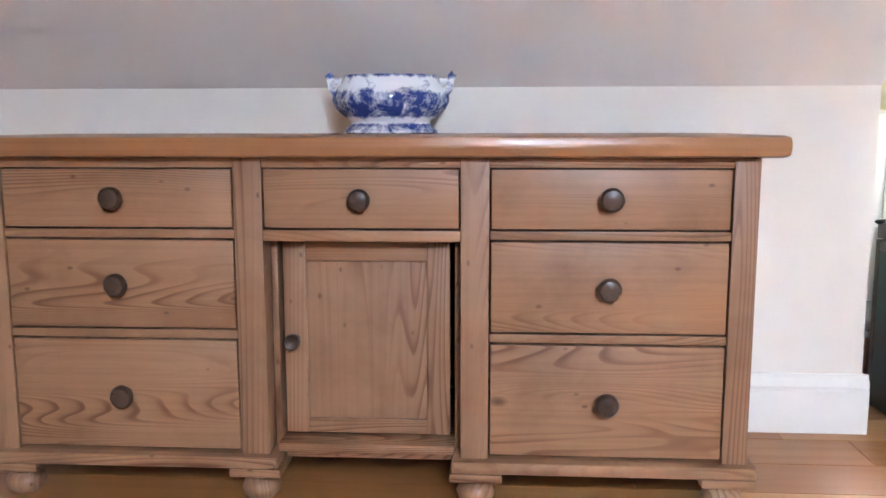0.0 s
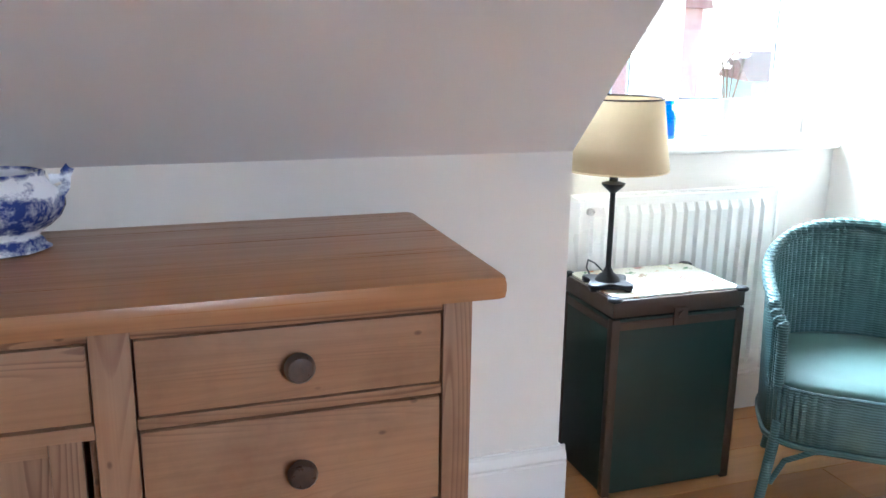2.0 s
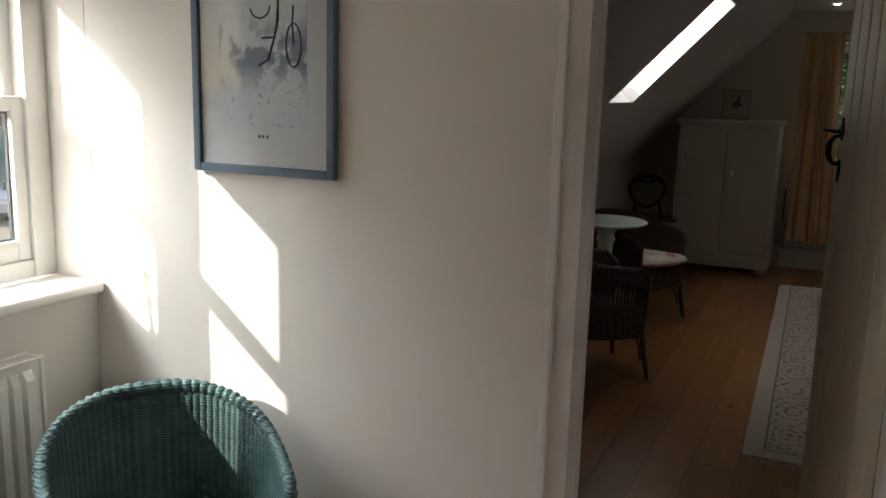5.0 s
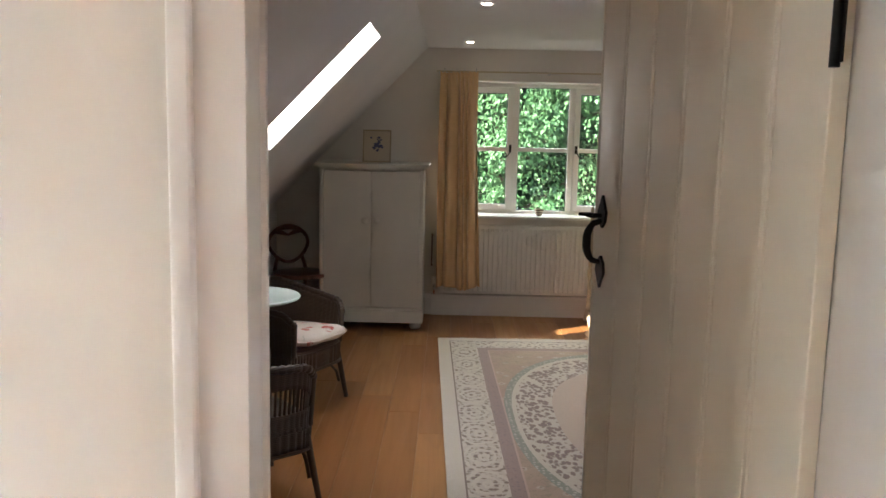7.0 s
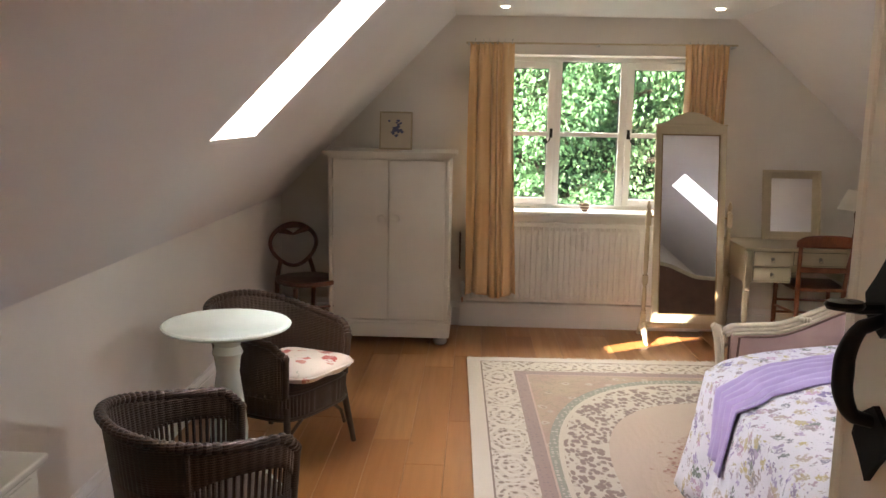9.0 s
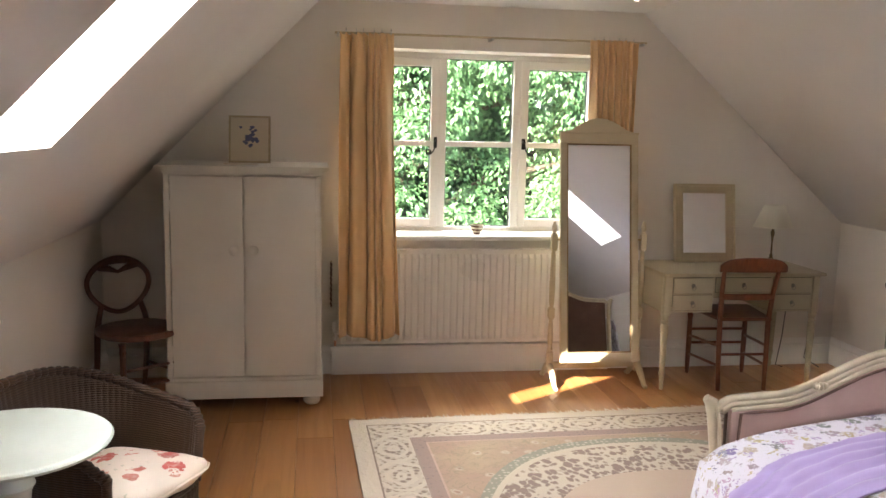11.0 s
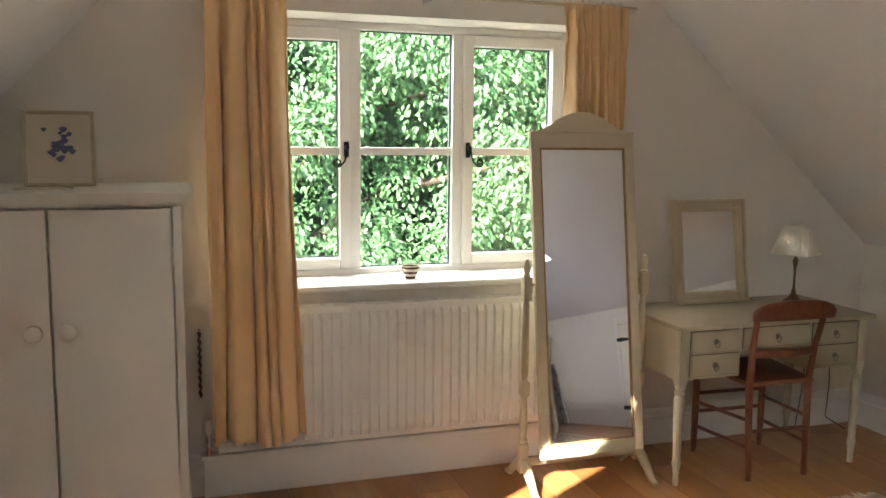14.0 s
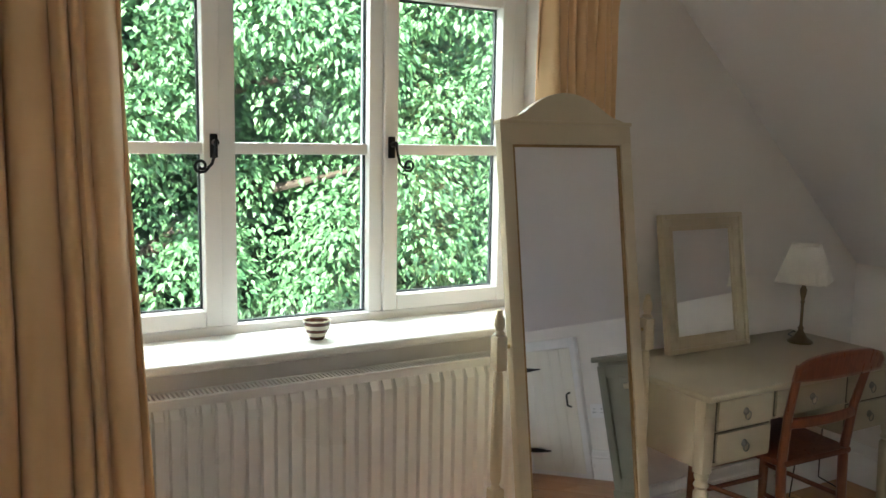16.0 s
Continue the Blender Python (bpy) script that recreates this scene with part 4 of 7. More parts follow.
for s in (-1, 1):
    bm = B()
    tube(bm, [(s * 0.148, 0, 0.108), (s * 0.160, 0, 0.120), (s * 0.163, 0, 0.136), (s * 0.160, 0, 0.150), (s * 0.166, 0, 0.158), (s * 0.172, 0, 0.152), (s * 0.168, 0, 0.143), (s * 0.150, 0, 0.136), (s * 0.132, 0, 0.134)], [0.008, 0.006, 0.005, 0.005, 0.0045, 0.004, 0.004, 0.005, 0.007], 10, False, 1.6)
    part("handle", bm, M_CHINA, bowl, "scrolled china handle")

# ---- study: trunk, lamp, tub chair ----
trunk = thing("trunk", "dark green bound trunk with a flowered top standing by the radiator", "trunk", pose(1.605, 2.425, 0))
TW, TD, TH = 0.205, 0.14, 0.575
bm = B()
box(bm, (-TW, -TD, 0.006), (TW, TD, TH - 0.055), 0.006)
part("body", bm, M_TRUNK, trunk)
bm = B()
box(bm, (-TW - 0.003, -TD - 0.003, TH - 0.052), (TW + 0.003, TD + 0.003, TH - 0.002), 0.008)
lid = part("lid", bm, M_LEATHER, trunk, "brown bound lid")
bm = B()
box(bm, (-TW + 0.008, -TD + 0.008, TH - 0.0018), (TW - 0.008, TD - 0.008, TH + 0.003), 0.001)
part("top_panel", bm, M_PAPER, lid, "flower-patterned paper panel")
for x in (-TW, TW):
    for y in (-TD, TD):
        bm = B()
        sx, sy = (1 if x > 0 else -1), (1 if y > 0 else -1)
        box(bm, (x - sx * 0.022, y - sy * 0.022, 0.0), (x + sx * 0.0035, y + sy * 0.0035, TH - 0.056), 0.004)
        part("corner_binding", bm, M_LEATHER, trunk, "brown corner binding")
        bm = B()
        bmesh.ops.create_uvsphere(bm, u_segments=12, v_segments=8, radius=0.016, matrix=pose(x - sx * 0.006, y - sy * 0.006, TH - 0.002) @ Matrix.Diagonal((1.3, 1.3, 0.55, 1)))
        part("corner_cap", bm, M_IRON, lid, "dark metal corner cap")
for z in (TH - 0.075,):
    bm = B()
    box(bm, (-TW - 0.002, -TD - 0.0025, z - 0.012), (TW + 0.002, TD + 0.0025, z + 0.012), 0.002)
    part("band", bm, M_LEATHER, trunk, "brown band")
bm = B()
box(bm, (-0.022, -TD - 0.008, TH - 0.085), (0.022, -TD - 0.003, TH - 0.035), 0.003)
rod(bm, (0, -TD - 0.012, TH - 0.055), (0, -TD - 0.005, TH - 0.055), 0.010)
part("clasp", bm, M_LEATHER, trunk, "dark tarnished clasp")

lamp = thing("table_lamp", "black iron table lamp with a cream drum shade on the trunk", "lamp", pose(1.44, 2.395, TH + 0.0035, 0, 0, 28))
bm = B()
poly = []
for i in range(32):
    a = 2 * math.pi * i / 32
    r = 0.062 + 0.018 * math.cos(4 * a)
    poly.append((r * math.cos(a), r * math.sin(a)))
prism(bm, poly, 0.006, 0.020, "z", 0.004)
lathe(bm, [(0, 0.02), (0.036, 0.02), (0.030, 0.030), (0.015, 0.042), (0.009, 0.055), (0, 0.055)], 16)
for i in range(4):
    a = math.pi / 2 * i
    lathe(bm, [(0, 0), (0.010, 0.0), (0.012, 0.004), (0.008, 0.008), (0, 0.008)], 10, pose(0.066 * math.cos(a), 0.066 * math.sin(a), 0))
part("base", bm, M_IRON, lamp)
bm = B()
lathe(bm, [(0, 0.05), (0.0075, 0.05), (0.0075, 0.262), (0.012, 0.266), (0.030, 0.282), (0.032, 0.288), (0.012, 0.294), (0.010, 0.33), (0, 0.33)], 14)
part("stem", bm, M_IRON, lamp)
bm = B()
sheet(bm, lambda u, v: ((0.142 - 0.026 * v) * math.cos(2 * math.pi * u), (0.142 - 0.026 * v) * math.sin(2 * math.pi * u), 0.328 + 0.185 * v), 48, 3, True)
shade = solid(part("shade", bm, M_SHADE, lamp, "cream fabric drum shade"), 0.002)
for r, z in ((0.142, 0.328), (0.116, 0.513)):
    bm = B()
    tube(bm, [(r * math.cos(2 * math.pi * i / 40), r * math.sin(2 * math.pi * i / 40), z) for i in range(40)], 0.0025, 6, True)
    part("shade_trim", bm, M_LEATHER if z > 0.5 else M_SHADE, shade)
bm = B()
for i in range(3):
    a = 2 * math.pi * i / 3
    rod(bm, (0, 0, 0.329), (0.138 * math.cos(a), 0.138 * math.sin(a), 0.3315), 0.0015, None, 6)
part("shade_carrier", bm, M_STEEL, lamp)
bm = B()
tube(bm, [(0.0, 0.05, 0.012), (0.03, 0.09, 0.03), (0.06, 0.105, 0.045), (0.09, 0.10, 0.03), (0.10, 0.075, 0.006), (0.07, 0.065, 0.004)], 0.0025, 6)
part("flex", bm, M_BLACK, lamp, "thin black flex looped behind the base")


def tub_chair(name, m, label, weave, seat_mat, a=0.275, b=0.26, seat=0.40, back=0.775, arm=0.60, flare=0.12, ribs=64, apron=0.23, stakes=False, group=""):
    """A woven tub chair that faces -y."""
    ch = thing(name, label, "chair", m, group)
    span = radians(133)

    def top(th):
        c = max(0.0, math.cos(th * 0.72))
        return arm + (back - arm) * c ** 1.5 - 0.05 * max(0.0, abs(th) / span - 0.85) / 0.15

    def ring(th, z, bump=0.0):
        s = 1.0 + flare * max(0.0, (z - seat)) / (back - seat) * (0.45 + 0.55 * max(0.0, math.cos(th * 0.6)))
        e = 0.85 if math.cos(th) > 0 else 0.85 - 0.37 * min(1.0, -math.cos(th) * 2.2)
        x = a * s * math.copysign(abs(math.sin(th)) ** e, math.sin(th))
        y = b * s * math.copysign(abs(math.cos(th)) ** e, math.cos(th))
        n = Vector((math.sin(th), math.cos(th), 0))
        return Vector((x, y, z)) + n * bump

    nu = ribs * 4

    def shell(u, v, lo=None, hi=None):
        th = (u - 0.5) * 2 * span
        z0 = (seat - 0.03) if lo is None else lo(th)
        z1 = top(th) if hi is None else hi(th)
        z = z0 + (z1 - z0) * v
        return ring(th, z, (0.0013 if stakes or back < 0.71 else 0.0022) * math.cos(2 * math.pi * u * ribs))

    if not stakes:
        bm = B()
        sheet(bm, shell, nu, 8)
        solid(part("backrest", bm, weave, ch, "", 60), 0.012)
    else:
        # solid woven back; a lens-shaped opening of bare stakes in each side
        post_at = radians(66)

        def opening(th):
            q = (abs(th) - post_at) / (span - post_at)
            lens = math.sin(math.pi * min(1.0, max(0.0, q))) ** 0.55 if 0 < q < 1 else 0.0
            mid = seat + 0.43 * (top(th) - seat)
            half = 0.22 * (top(th) - seat) * lens
            return mid - half, mid + half

        bm = B()
        sheet(bm, lambda u, v: shell(u, v, None, lambda th: opening(th)[0]), nu, 4)
        solid(part("lower_band", bm, weave, ch, "", 60), 0.012)
        bm = B()
        sheet(bm, lambda u, v: shell(u, v, lambda th: opening(th)[1], None), nu, 4)
        solid(part("upper_band", bm, weave, ch, "", 60), 0.012)
        for s in (-1, 1):
            bm = B()
            tube(bm, [ring(s * post_at, 0.10, -0.004), ring(s * post_at, seat, 0.006), ring(s * post_at, top(post_at), 0.006)], 0.009, 8)
            part("post", bm, weave, ch)
            for i in range(20):
                th = s * (post_at + (span - post_at) * (i + 0.7) / 20.6)
                lo, hi = opening(th)
                bm = B()
                rod(bm, ring(th, lo - 0.01, -0.004), ring(th, hi + 0.01, -0.004), 0.0062, None, 6)
                part("stake", bm, weave, ch)
    bm = B()
    pts, rr = [], []
    for i in range(161):
        th = (i / 160 - 0.5) * 2 * span
        p = ring(th, top(th), 0.004)
        pts.append(p)
        rr.append(0.017 + 0.0028 * math.sin(i * 2.1))
    # the rim turns down in front as the arm fronts
    for s, end in ((-1, True), (1, False)):
        th = s * span
        tail = [ring(th, top(th) * (1 - t) + (seat - 0.02) * t, 0.004) for t in (0.12, 0.3, 0.5, 0.7, 0.9, 1.0)]
        if s < 0:
            pts = tail[::-1] + pts
        else:
            pts = pts + tail
    rr = [0.015] * 6 + rr + [0.015] * 6
    tube(bm, pts, rr, 10)
    part("rim", bm, weave, ch, "braided rim")
    # apron under the seat, all round
    bm = B()

    def skirt(u, v):
        th = u * 2 * math.pi
        p = ring(th, seat - 0.01, 0.0)
        w = 1 - 0.02 * v
        return Vector((p.x * w, p.y * w, (seat - 0.012) * (1 - v) + apron * v)) + Vector((math.sin(th), math.cos(th), 0)) * 0.003 * math.cos(th * ribs)
    sheet(bm, skirt, ribs * 4, 3, True)
    solid(part("apron", bm, weave, ch, "", 60), 0.01)
    bm = B()
    tube(bm, [ring(2 * math.pi * i / 72, apron) * 1.0 for i in range(72)], 0.010, 8, True)
    part("apron_edge", bm, weave, ch)
    # seat
    bm = B()
    rows = [(0.0, 0.012), (0.4, 0.012), (0.75, 0.010), (0.93, 0.004), (0.985, -0.006), (0.985, -0.025)]
    vs = []
    for f, dz in rows:
        if f == 0:
            vs.append([bm.verts.new((0, 0, seat + dz))])
        else:
            vs.append([bm.verts.new((ring(2 * math.pi * i / 48, seat).x * f, ring(2 * math.pi * i / 48, seat).y * f, seat + dz)) for i in range(48)])
    for q, w in zip(vs, vs[1:]):
        for i in range(48):
            j = (i + 1) % 48
            if len(q) == 1:
                bm.faces.new((q[0], w[j], w[i]))
            else:
                bm.faces.new((q[i], q[j], w[j], w[i]))
    part("seat", bm, seat_mat, ch, "", 60)
    for th in (-2.35, -0.75, 0.75, 2.35):
        bm = B()
        p, q = ring(th, apron + 0.05, -0.01), ring(th, apron, 0.045)
        q.z = 0.0
        rod(bm, q, p, 0.013, 0.017, 10)
        part("leg", bm, weave, ch)
    bm = B()
    for th in (-2.35, 2.35):
        p = ring(th, apron + 0.02, 0)
        tube(bm, [(p.x, p.y, 0.10), (p.x * 0.86, p.y * 1.0, 0.17), (p.x * 0.55, p.y * 1.03, apron - 0.02), (p.x * 0.2, p.y * 1.04, apron)], 0.008, 8)
    part("brace", bm, weave, ch)
    return ch


tub_chair("tub_chair", pose(2.075, 2.10, 0, 0, 0, -38) @ Matrix.Diagonal((0.95, 0.95, 1, 1)), "teal painted woven tub chair below the framed print", M_LOOM, M_LOOM_SEAT, 0.268, 0.262, 0.395, 0.725, 0.585, 0.06)

# ---- study: framed print ----
k = Nodes("beach_print")
v = k.coords(scale=(1, 1, 1))
sp = k.n("ShaderNodeSeparateXYZ")
k.link(v, sp.inputs[0])
nz = k.noise(v, 14.0, 5.0)
fine = k.noise(v, 70.0, 4.0)
hz = k.math("ADD", sp.outputs["Z"], k.math("MULTIPLY", k.math("SUBTRACT", nz, 0.5), 0.03))
base_col = k.ramp(k.math("ADD", k.math("MULTIPLY", hz, 1.6), 0.61), [(0.0, (0.66, 0.73, 0.80)), (0.45, (0.72, 0.77, 0.82)), (0.81, (0.78, 0.80, 0.82)), (0.84, (0.42, 0.62, 0.76)), (0.865, (0.09, 0.28, 0.50)), (0.94, (0.14, 0.38, 0.60)), (0.965, (0.52, 0.68, 0.80)), (1.0, (0.58, 0.73, 0.83))])
rock = k.ramp(k.math("ABSOLUTE", k.math("SUBTRACT", sp.outputs["Z"], -0.015)), [(0.03, 1.0), (0.10, 0.0)])
rock = k.math("MULTIPLY", rock, k.ramp(nz, [(0.46, 0.0), (0.54, 1.0)]))
col = k.mix(k.math("MULTIPLY", rock, 0.85), base_col, (0.13, 0.19, 0.31))
spk = k.math("MULTIPLY", k.ramp(fine, [(0.60, 0.0), (0.66, 1.0)]), k.math("LESS_THAN", sp.outputs["Z"], -0.06))
col = k.mix(k.math("MULTIPLY", spk, 0.6), col, (0.20, 0.25, 0.33))
M_BEACH = k.set(col, 0.4)
PYC, PW, PZ0, PZ1 = 2.0725, 0.435, 1.281, 1.92
pic = thing("framed_picture", "blue framed beach print with a bicycle hanging on the wall", "picture", pose(PX - 0.012, PYC, (PZ0 + PZ1) / 2, 0, 0, -90))
hw, hh, fw = PW / 2, (PZ1 - PZ0) / 2, 0.022
for lo, hi in (((-hw, -hh), (-hw + fw, hh)), ((hw - fw, -hh), (hw, hh)), ((-hw + fw, -hh), (hw - fw, -hh + fw)), ((-hw + fw, hh - fw), (hw - fw, hh))):
    bm = B()
    box(bm, (lo[0], -0.012, lo[1]), (hi[0], 0.011, hi[1]), 0.004)
    part("frame", bm, M_BLUEFRAME, pic)
bm = B()
box(bm, (-hw + fw, 0.0, -hh + fw), (hw - fw, 0.008, hh - fw))
part("mount", bm, M_MOUNT, pic, "white mount", 0)
ip = B()
box(ip, (-0.133, -0.0012, -0.20), (0.133, -0.0004, 0.24))
printed = part("print", ip, M_BEACH, pic, "blue and white beach scene", 0)
bm = B()
# bicycle drawn on the print: wheels, frame and bars
for cx, cz, r, sx in ((0.095, 0.005, 0.052, 0.42), (-0.005, 0.10, 0.030, 1.0)):
    n0 = 0 if sx < 1 else 16
    pts = [(cx + r * sx * math.cos(2 * math.pi * i / 30), -0.0016, cz + r * math.sin(2 * math.pi * i / 30)) for i in range(n0, 31)]
    tube(bm, pts, 0.0022, 5)
for p in (((0.05, 0.10), (0.045, 0.045), (0.02, -0.03), (-0.01, -0.045)), ((0.095, 0.10), (0.092, 0.06), (0.095, 0.005)), ((0.0, 0.022), (0.035, 0.024)), ((0.05, 0.115), (0.05, 0.06))):
    tube(bm, [(x, -0.0016, z) for x, z in p], 0.0026, 5)
part("bicycle", bm, M_INK, printed, "bicycle leaning on a rock")
bm = B()
for x in (-0.014, -0.003, 0.010):
    box(bm, (x, -0.0012, -0.226), (x + 0.006, -0.0002, -0.218))
part("caption_mark", bm, M_INK, pic, "tiny unreadable printed marks", 0)
bm = B()
box(bm, (-hw + fw, -0.0065, -hh + fw), (hw - fw, -0.0045, hh - fw))
gp = part("glass", bm, M_PICGLASS, pic, "picture glass", 0)
gp.visible_shadow = False


# ---- study: things on the window board ----
def bottle(label, mat, m, h=0.115, r=0.026):
    b = thing("bottle", label, "bottle", m)
    bm = B()
    lathe(bm, [(0, 0), (r * 0.9, 0), (r, 0.006), (r, h * 0.62), (r * 0.85, h * 0.70), (r * 0.42, h * 0.78), (r * 0.42, h * 0.90), (r * 0.62, h * 0.92), (r * 0.62, h), (r * 0.36, h), (r * 0.34, h * 0.78), (r * 0.75, h * 0.68), (r * 0.88, h * 0.6), (r * 0.88, 0.01), (0, 0.008)], 20)
    part("body", bm, mat, b)


bottle("light blue glass bottle on the window board", M_BLUEGLASS2, pose(1.862, 2.80, 0.9295), 0.12, 0.026)
bottle("deep cobalt blue glass bottle on the window board", M_BLUEGLASS, pose(1.725, 2.80, 0.9295), 0.115, 0.026)
vase = thing("vase", "slim pale teal vase of cream dried flowers", "vase", pose(2.075, 2.79, 0.9295))
bm = B()
lathe(bm, [(0, 0), (0.020, 0), (0.021, 0.004), (0.020, 0.12), (0.021, 0.124), (0.017, 0.124), (0.017, 0.01), (0, 0.01)], 20)
part("body", bm, M_VASE, vase)
rnd = random.Random(3)
for i in range(8):
    a = rnd.uniform(0, 6.28)
    s = rnd.uniform(0.02, 0.055)
    tip = Vector((math.cos(a) * s, math.sin(a) * s * 0.6, rnd.uniform(0.20, 0.26)))
    bm = B()
    tube(bm, [(0.006 * math.cos(a), 0.006 * math.sin(a), 0.02), (tip.x * 0.4, tip.y * 0.4, 0.13), tip], 0.0016, 5)
    part("stem", bm, M_STEM, vase)
    bm = B()
    for j in range(16):
        b = rnd.uniform(0, 6.28)
        e = rnd.uniform(-0.2, 1.2)
        d = Vector((math.cos(b) * math.cos(e), math.sin(b) * math.cos(e), math.sin(e)))
        sd = d.cross(Vector((0, 0, 1))).normalized() * 0.007
        p0, p1 = tip, tip + d * rnd.uniform(0.014, 0.026)
        vs = [bm.verts.new(q) for q in (p0, (p0 + p1) / 2 + sd, p1, (p0 + p1) / 2 - sd)]
        bm.faces.new(vs)
    part("flower_head", bm, M_PETAL, vase, "cream dried flower", 0)


# ---- bedroom: rug ----
hl, hwid = 1.845, 1.33
k = Nodes("rug_pile")
v = k.coords()
sp = k.n("ShaderNodeSeparateXYZ")
k.link(v, sp.inputs[0])
rx, ry = sp.outputs["X"], sp.outputs["Y"]
ax = k.math("SUBTRACT", hl, k.math("ABSOLUTE", rx))
ay = k.math("SUBTRACT", hwid, k.math("ABSOLUTE", ry))
edge = k.math("MINIMUM", ax, ay)
wob = k.math("SUBTRACT", k.noise(v, 14.0, 3.0), 0.5)
CREAM, BROWN, PLUM, ROSE = (0.60, 0.515, 0.42), (0.235, 0.170, 0.135), (0.335, 0.235, 0.205), (0.46, 0.29, 0.23)
# border: a row of curled medallions between broken leaf strokes
on_end = k.math("LESS_THAN", ax, ay)
along = k.math("ADD", k.math("MULTIPLY", on_end, ry), k.math("MULTIPLY", k.math("SUBTRACT", 1.0, on_end), rx))
step = k.math("SUBTRACT", k.math("FRACT", k.math("DIVIDE", k.math("ADD", along, 5.0), 0.33)), 0.5)
across = k.math("DIVIDE", k.math("SUBTRACT", edge, 0.185), 0.095)
med = k.math("SQRT", k.math("ADD", k.math("POWER", k.math("MULTIPLY", step, 2.0), 2.0), k.math("MULTIPLY", k.math("POWER", across, 2.0), 0.75)))
med = k.math("ADD", med, k.math("MULTIPLY", wob, 0.55))
curl = k.math("ABSOLUTE", k.math("SUBTRACT", k.math("FRACT", k.math("MULTIPLY", med, 2.7)), 0.5))
leafv = k.n("ShaderNodeTexVoronoi", Scale=30.0, Randomness=0.8)
k.link(v, leafv.inputs["Vector"])
orn = k.math("MULTIPLY", k.ramp(curl, [(0.20, 0.0), (0.27, 1.0)]), k.ramp(leafv.outputs["Distance"], [(0.30, 1.0), (0.50, 0.15)]))
border = k.mix(orn, CREAM, BROWN)
# oval: leaf strokes set round it, then a pale line and a dotted green one
ell = k.math("POWER", k.math("ADD", k.math("POWER", k.math("DIVIDE", k.math("ABSOLUTE", rx), 1.40), 2.4), k.math("POWER", k.math("DIVIDE", k.math("ABSOLUTE", ry), 0.95), 2.4)), 1 / 2.4)
ang = k.math("ARCTAN2", k.math("DIVIDE", ry, 0.95), k.math("DIVIDE", rx, 1.40))
polar = k.n("ShaderNodeCombineXYZ")
k.link(k.math("MULTIPLY", ang, 11.0), polar.inputs[0])
k.link(k.math("ADD", k.math("MULTIPLY", ell, 15.0), k.math("MULTIPLY", wob, 1.0)), polar.inputs[1])
stroke = k.n("ShaderNodeTexVoronoi", Scale=2.3, Randomness=0.8)
k.link(polar.outputs[0], stroke.inputs["Vector"])
strokes = k.ramp(stroke.outputs["Distance"], [(0.44, 1.0), (0.58, 0.0)])
oval = k.mix(strokes, CREAM, (0.275, 0.195, 0.165))
dots = k.n("ShaderNodeTexVoronoi", Scale=38.0, Randomness=0.4)
k.link(v, dots.inputs["Vector"])
dotted = k.mix(k.ramp(dots.outputs["Distance"], [(0.28, 0.0), (0.40, 1.0)]), (0.50, 0.45, 0.37), (0.29, 0.28, 0.225))
# field: faded beige and rose with sparse flowers
bloom = k.n("ShaderNodeTexVoronoi", Scale=8.5, Randomness=1.0)
warp2 = k.n("ShaderNodeVectorMath", operation="ADD")
k.link(v, warp2.inputs[0])
k.link(k.mix(0.10, (0, 0, 0), k.n("ShaderNodeTexNoise", Scale=16.0, Detail=3.0).outputs["Color"]), warp2.inputs[1])
k.link(warp2.outputs[0], bloom.inputs["Vector"])
field = k.mix(k.ramp(k.noise(v, 3.2, 4.0), [(0.35, 0.0), (0.62, 0.9)]), (0.44, 0.325, 0.225), (0.42, 0.275, 0.215))
field = k.mix(k.ramp(bloom.outputs["Distance"], [(0.16, 0.75), (0.24, 0.0)]), field, (0.56, 0.46, 0.36))
field = k.mix(k.ramp(bloom.outputs["Distance"], [(0.07, 0.8), (0.12, 0.0)]), field, (0.30, 0.16, 0.13))
sprig = k.math("ABSOLUTE", k.math("SUBTRACT", k.noise(v, 9.0, 3.0, 0.6, 1.2), 0.5))
field = k.mix(k.ramp(sprig, [(0.008, 0.5), (0.022, 0.0)]), field, (0.25, 0.22, 0.16))
centre = k.mix(k.ramp(k.noise(v, 3.0, 3.0), [(0.4, 0.0), (0.7, 0.3)]), (0.56, 0.43, 0.34), (0.53, 0.39, 0.31))
star = k.math("ADD", k.math("POWER", k.math("DIVIDE", rx, 0.62), 2.0), k.math("POWER", k.math("DIVIDE", ry, 0.47), 2.0))
star = k.math("ADD", star, k.math("MULTIPLY", wob, 1.8))
rosy = k.mix(k.ramp(leafv.outputs["Distance"], [(0.25, 0.0), (0.42, 1.0)]), (0.34, 0.17, 0.13), (0.50, 0.36, 0.28))
rosy = k.mix(k.ramp(dots.outputs["Distance"], [(0.15, 0.7), (0.25, 0.0)]), rosy, (0.15, 0.14, 0.11))
centre = k.mix(k.math("LESS_THAN", star, 1.0), centre, rosy)
inner = k.mix(k.math("LESS_THAN", ell, 0.735), oval, centre)
inner = k.mix(k.math("LESS_THAN", ell, 0.955), CREAM, inner)
inner = k.mix(k.math("LESS_THAN", ell, 0.98), dotted, inner)
main = k.mix(k.math("LESS_THAN", ell, 1.025), field, inner)


def band(lo, hi):
    return k.math("MULTIPLY", k.math("GREATER_THAN", edge, lo), k.math("LESS_THAN", edge, hi))


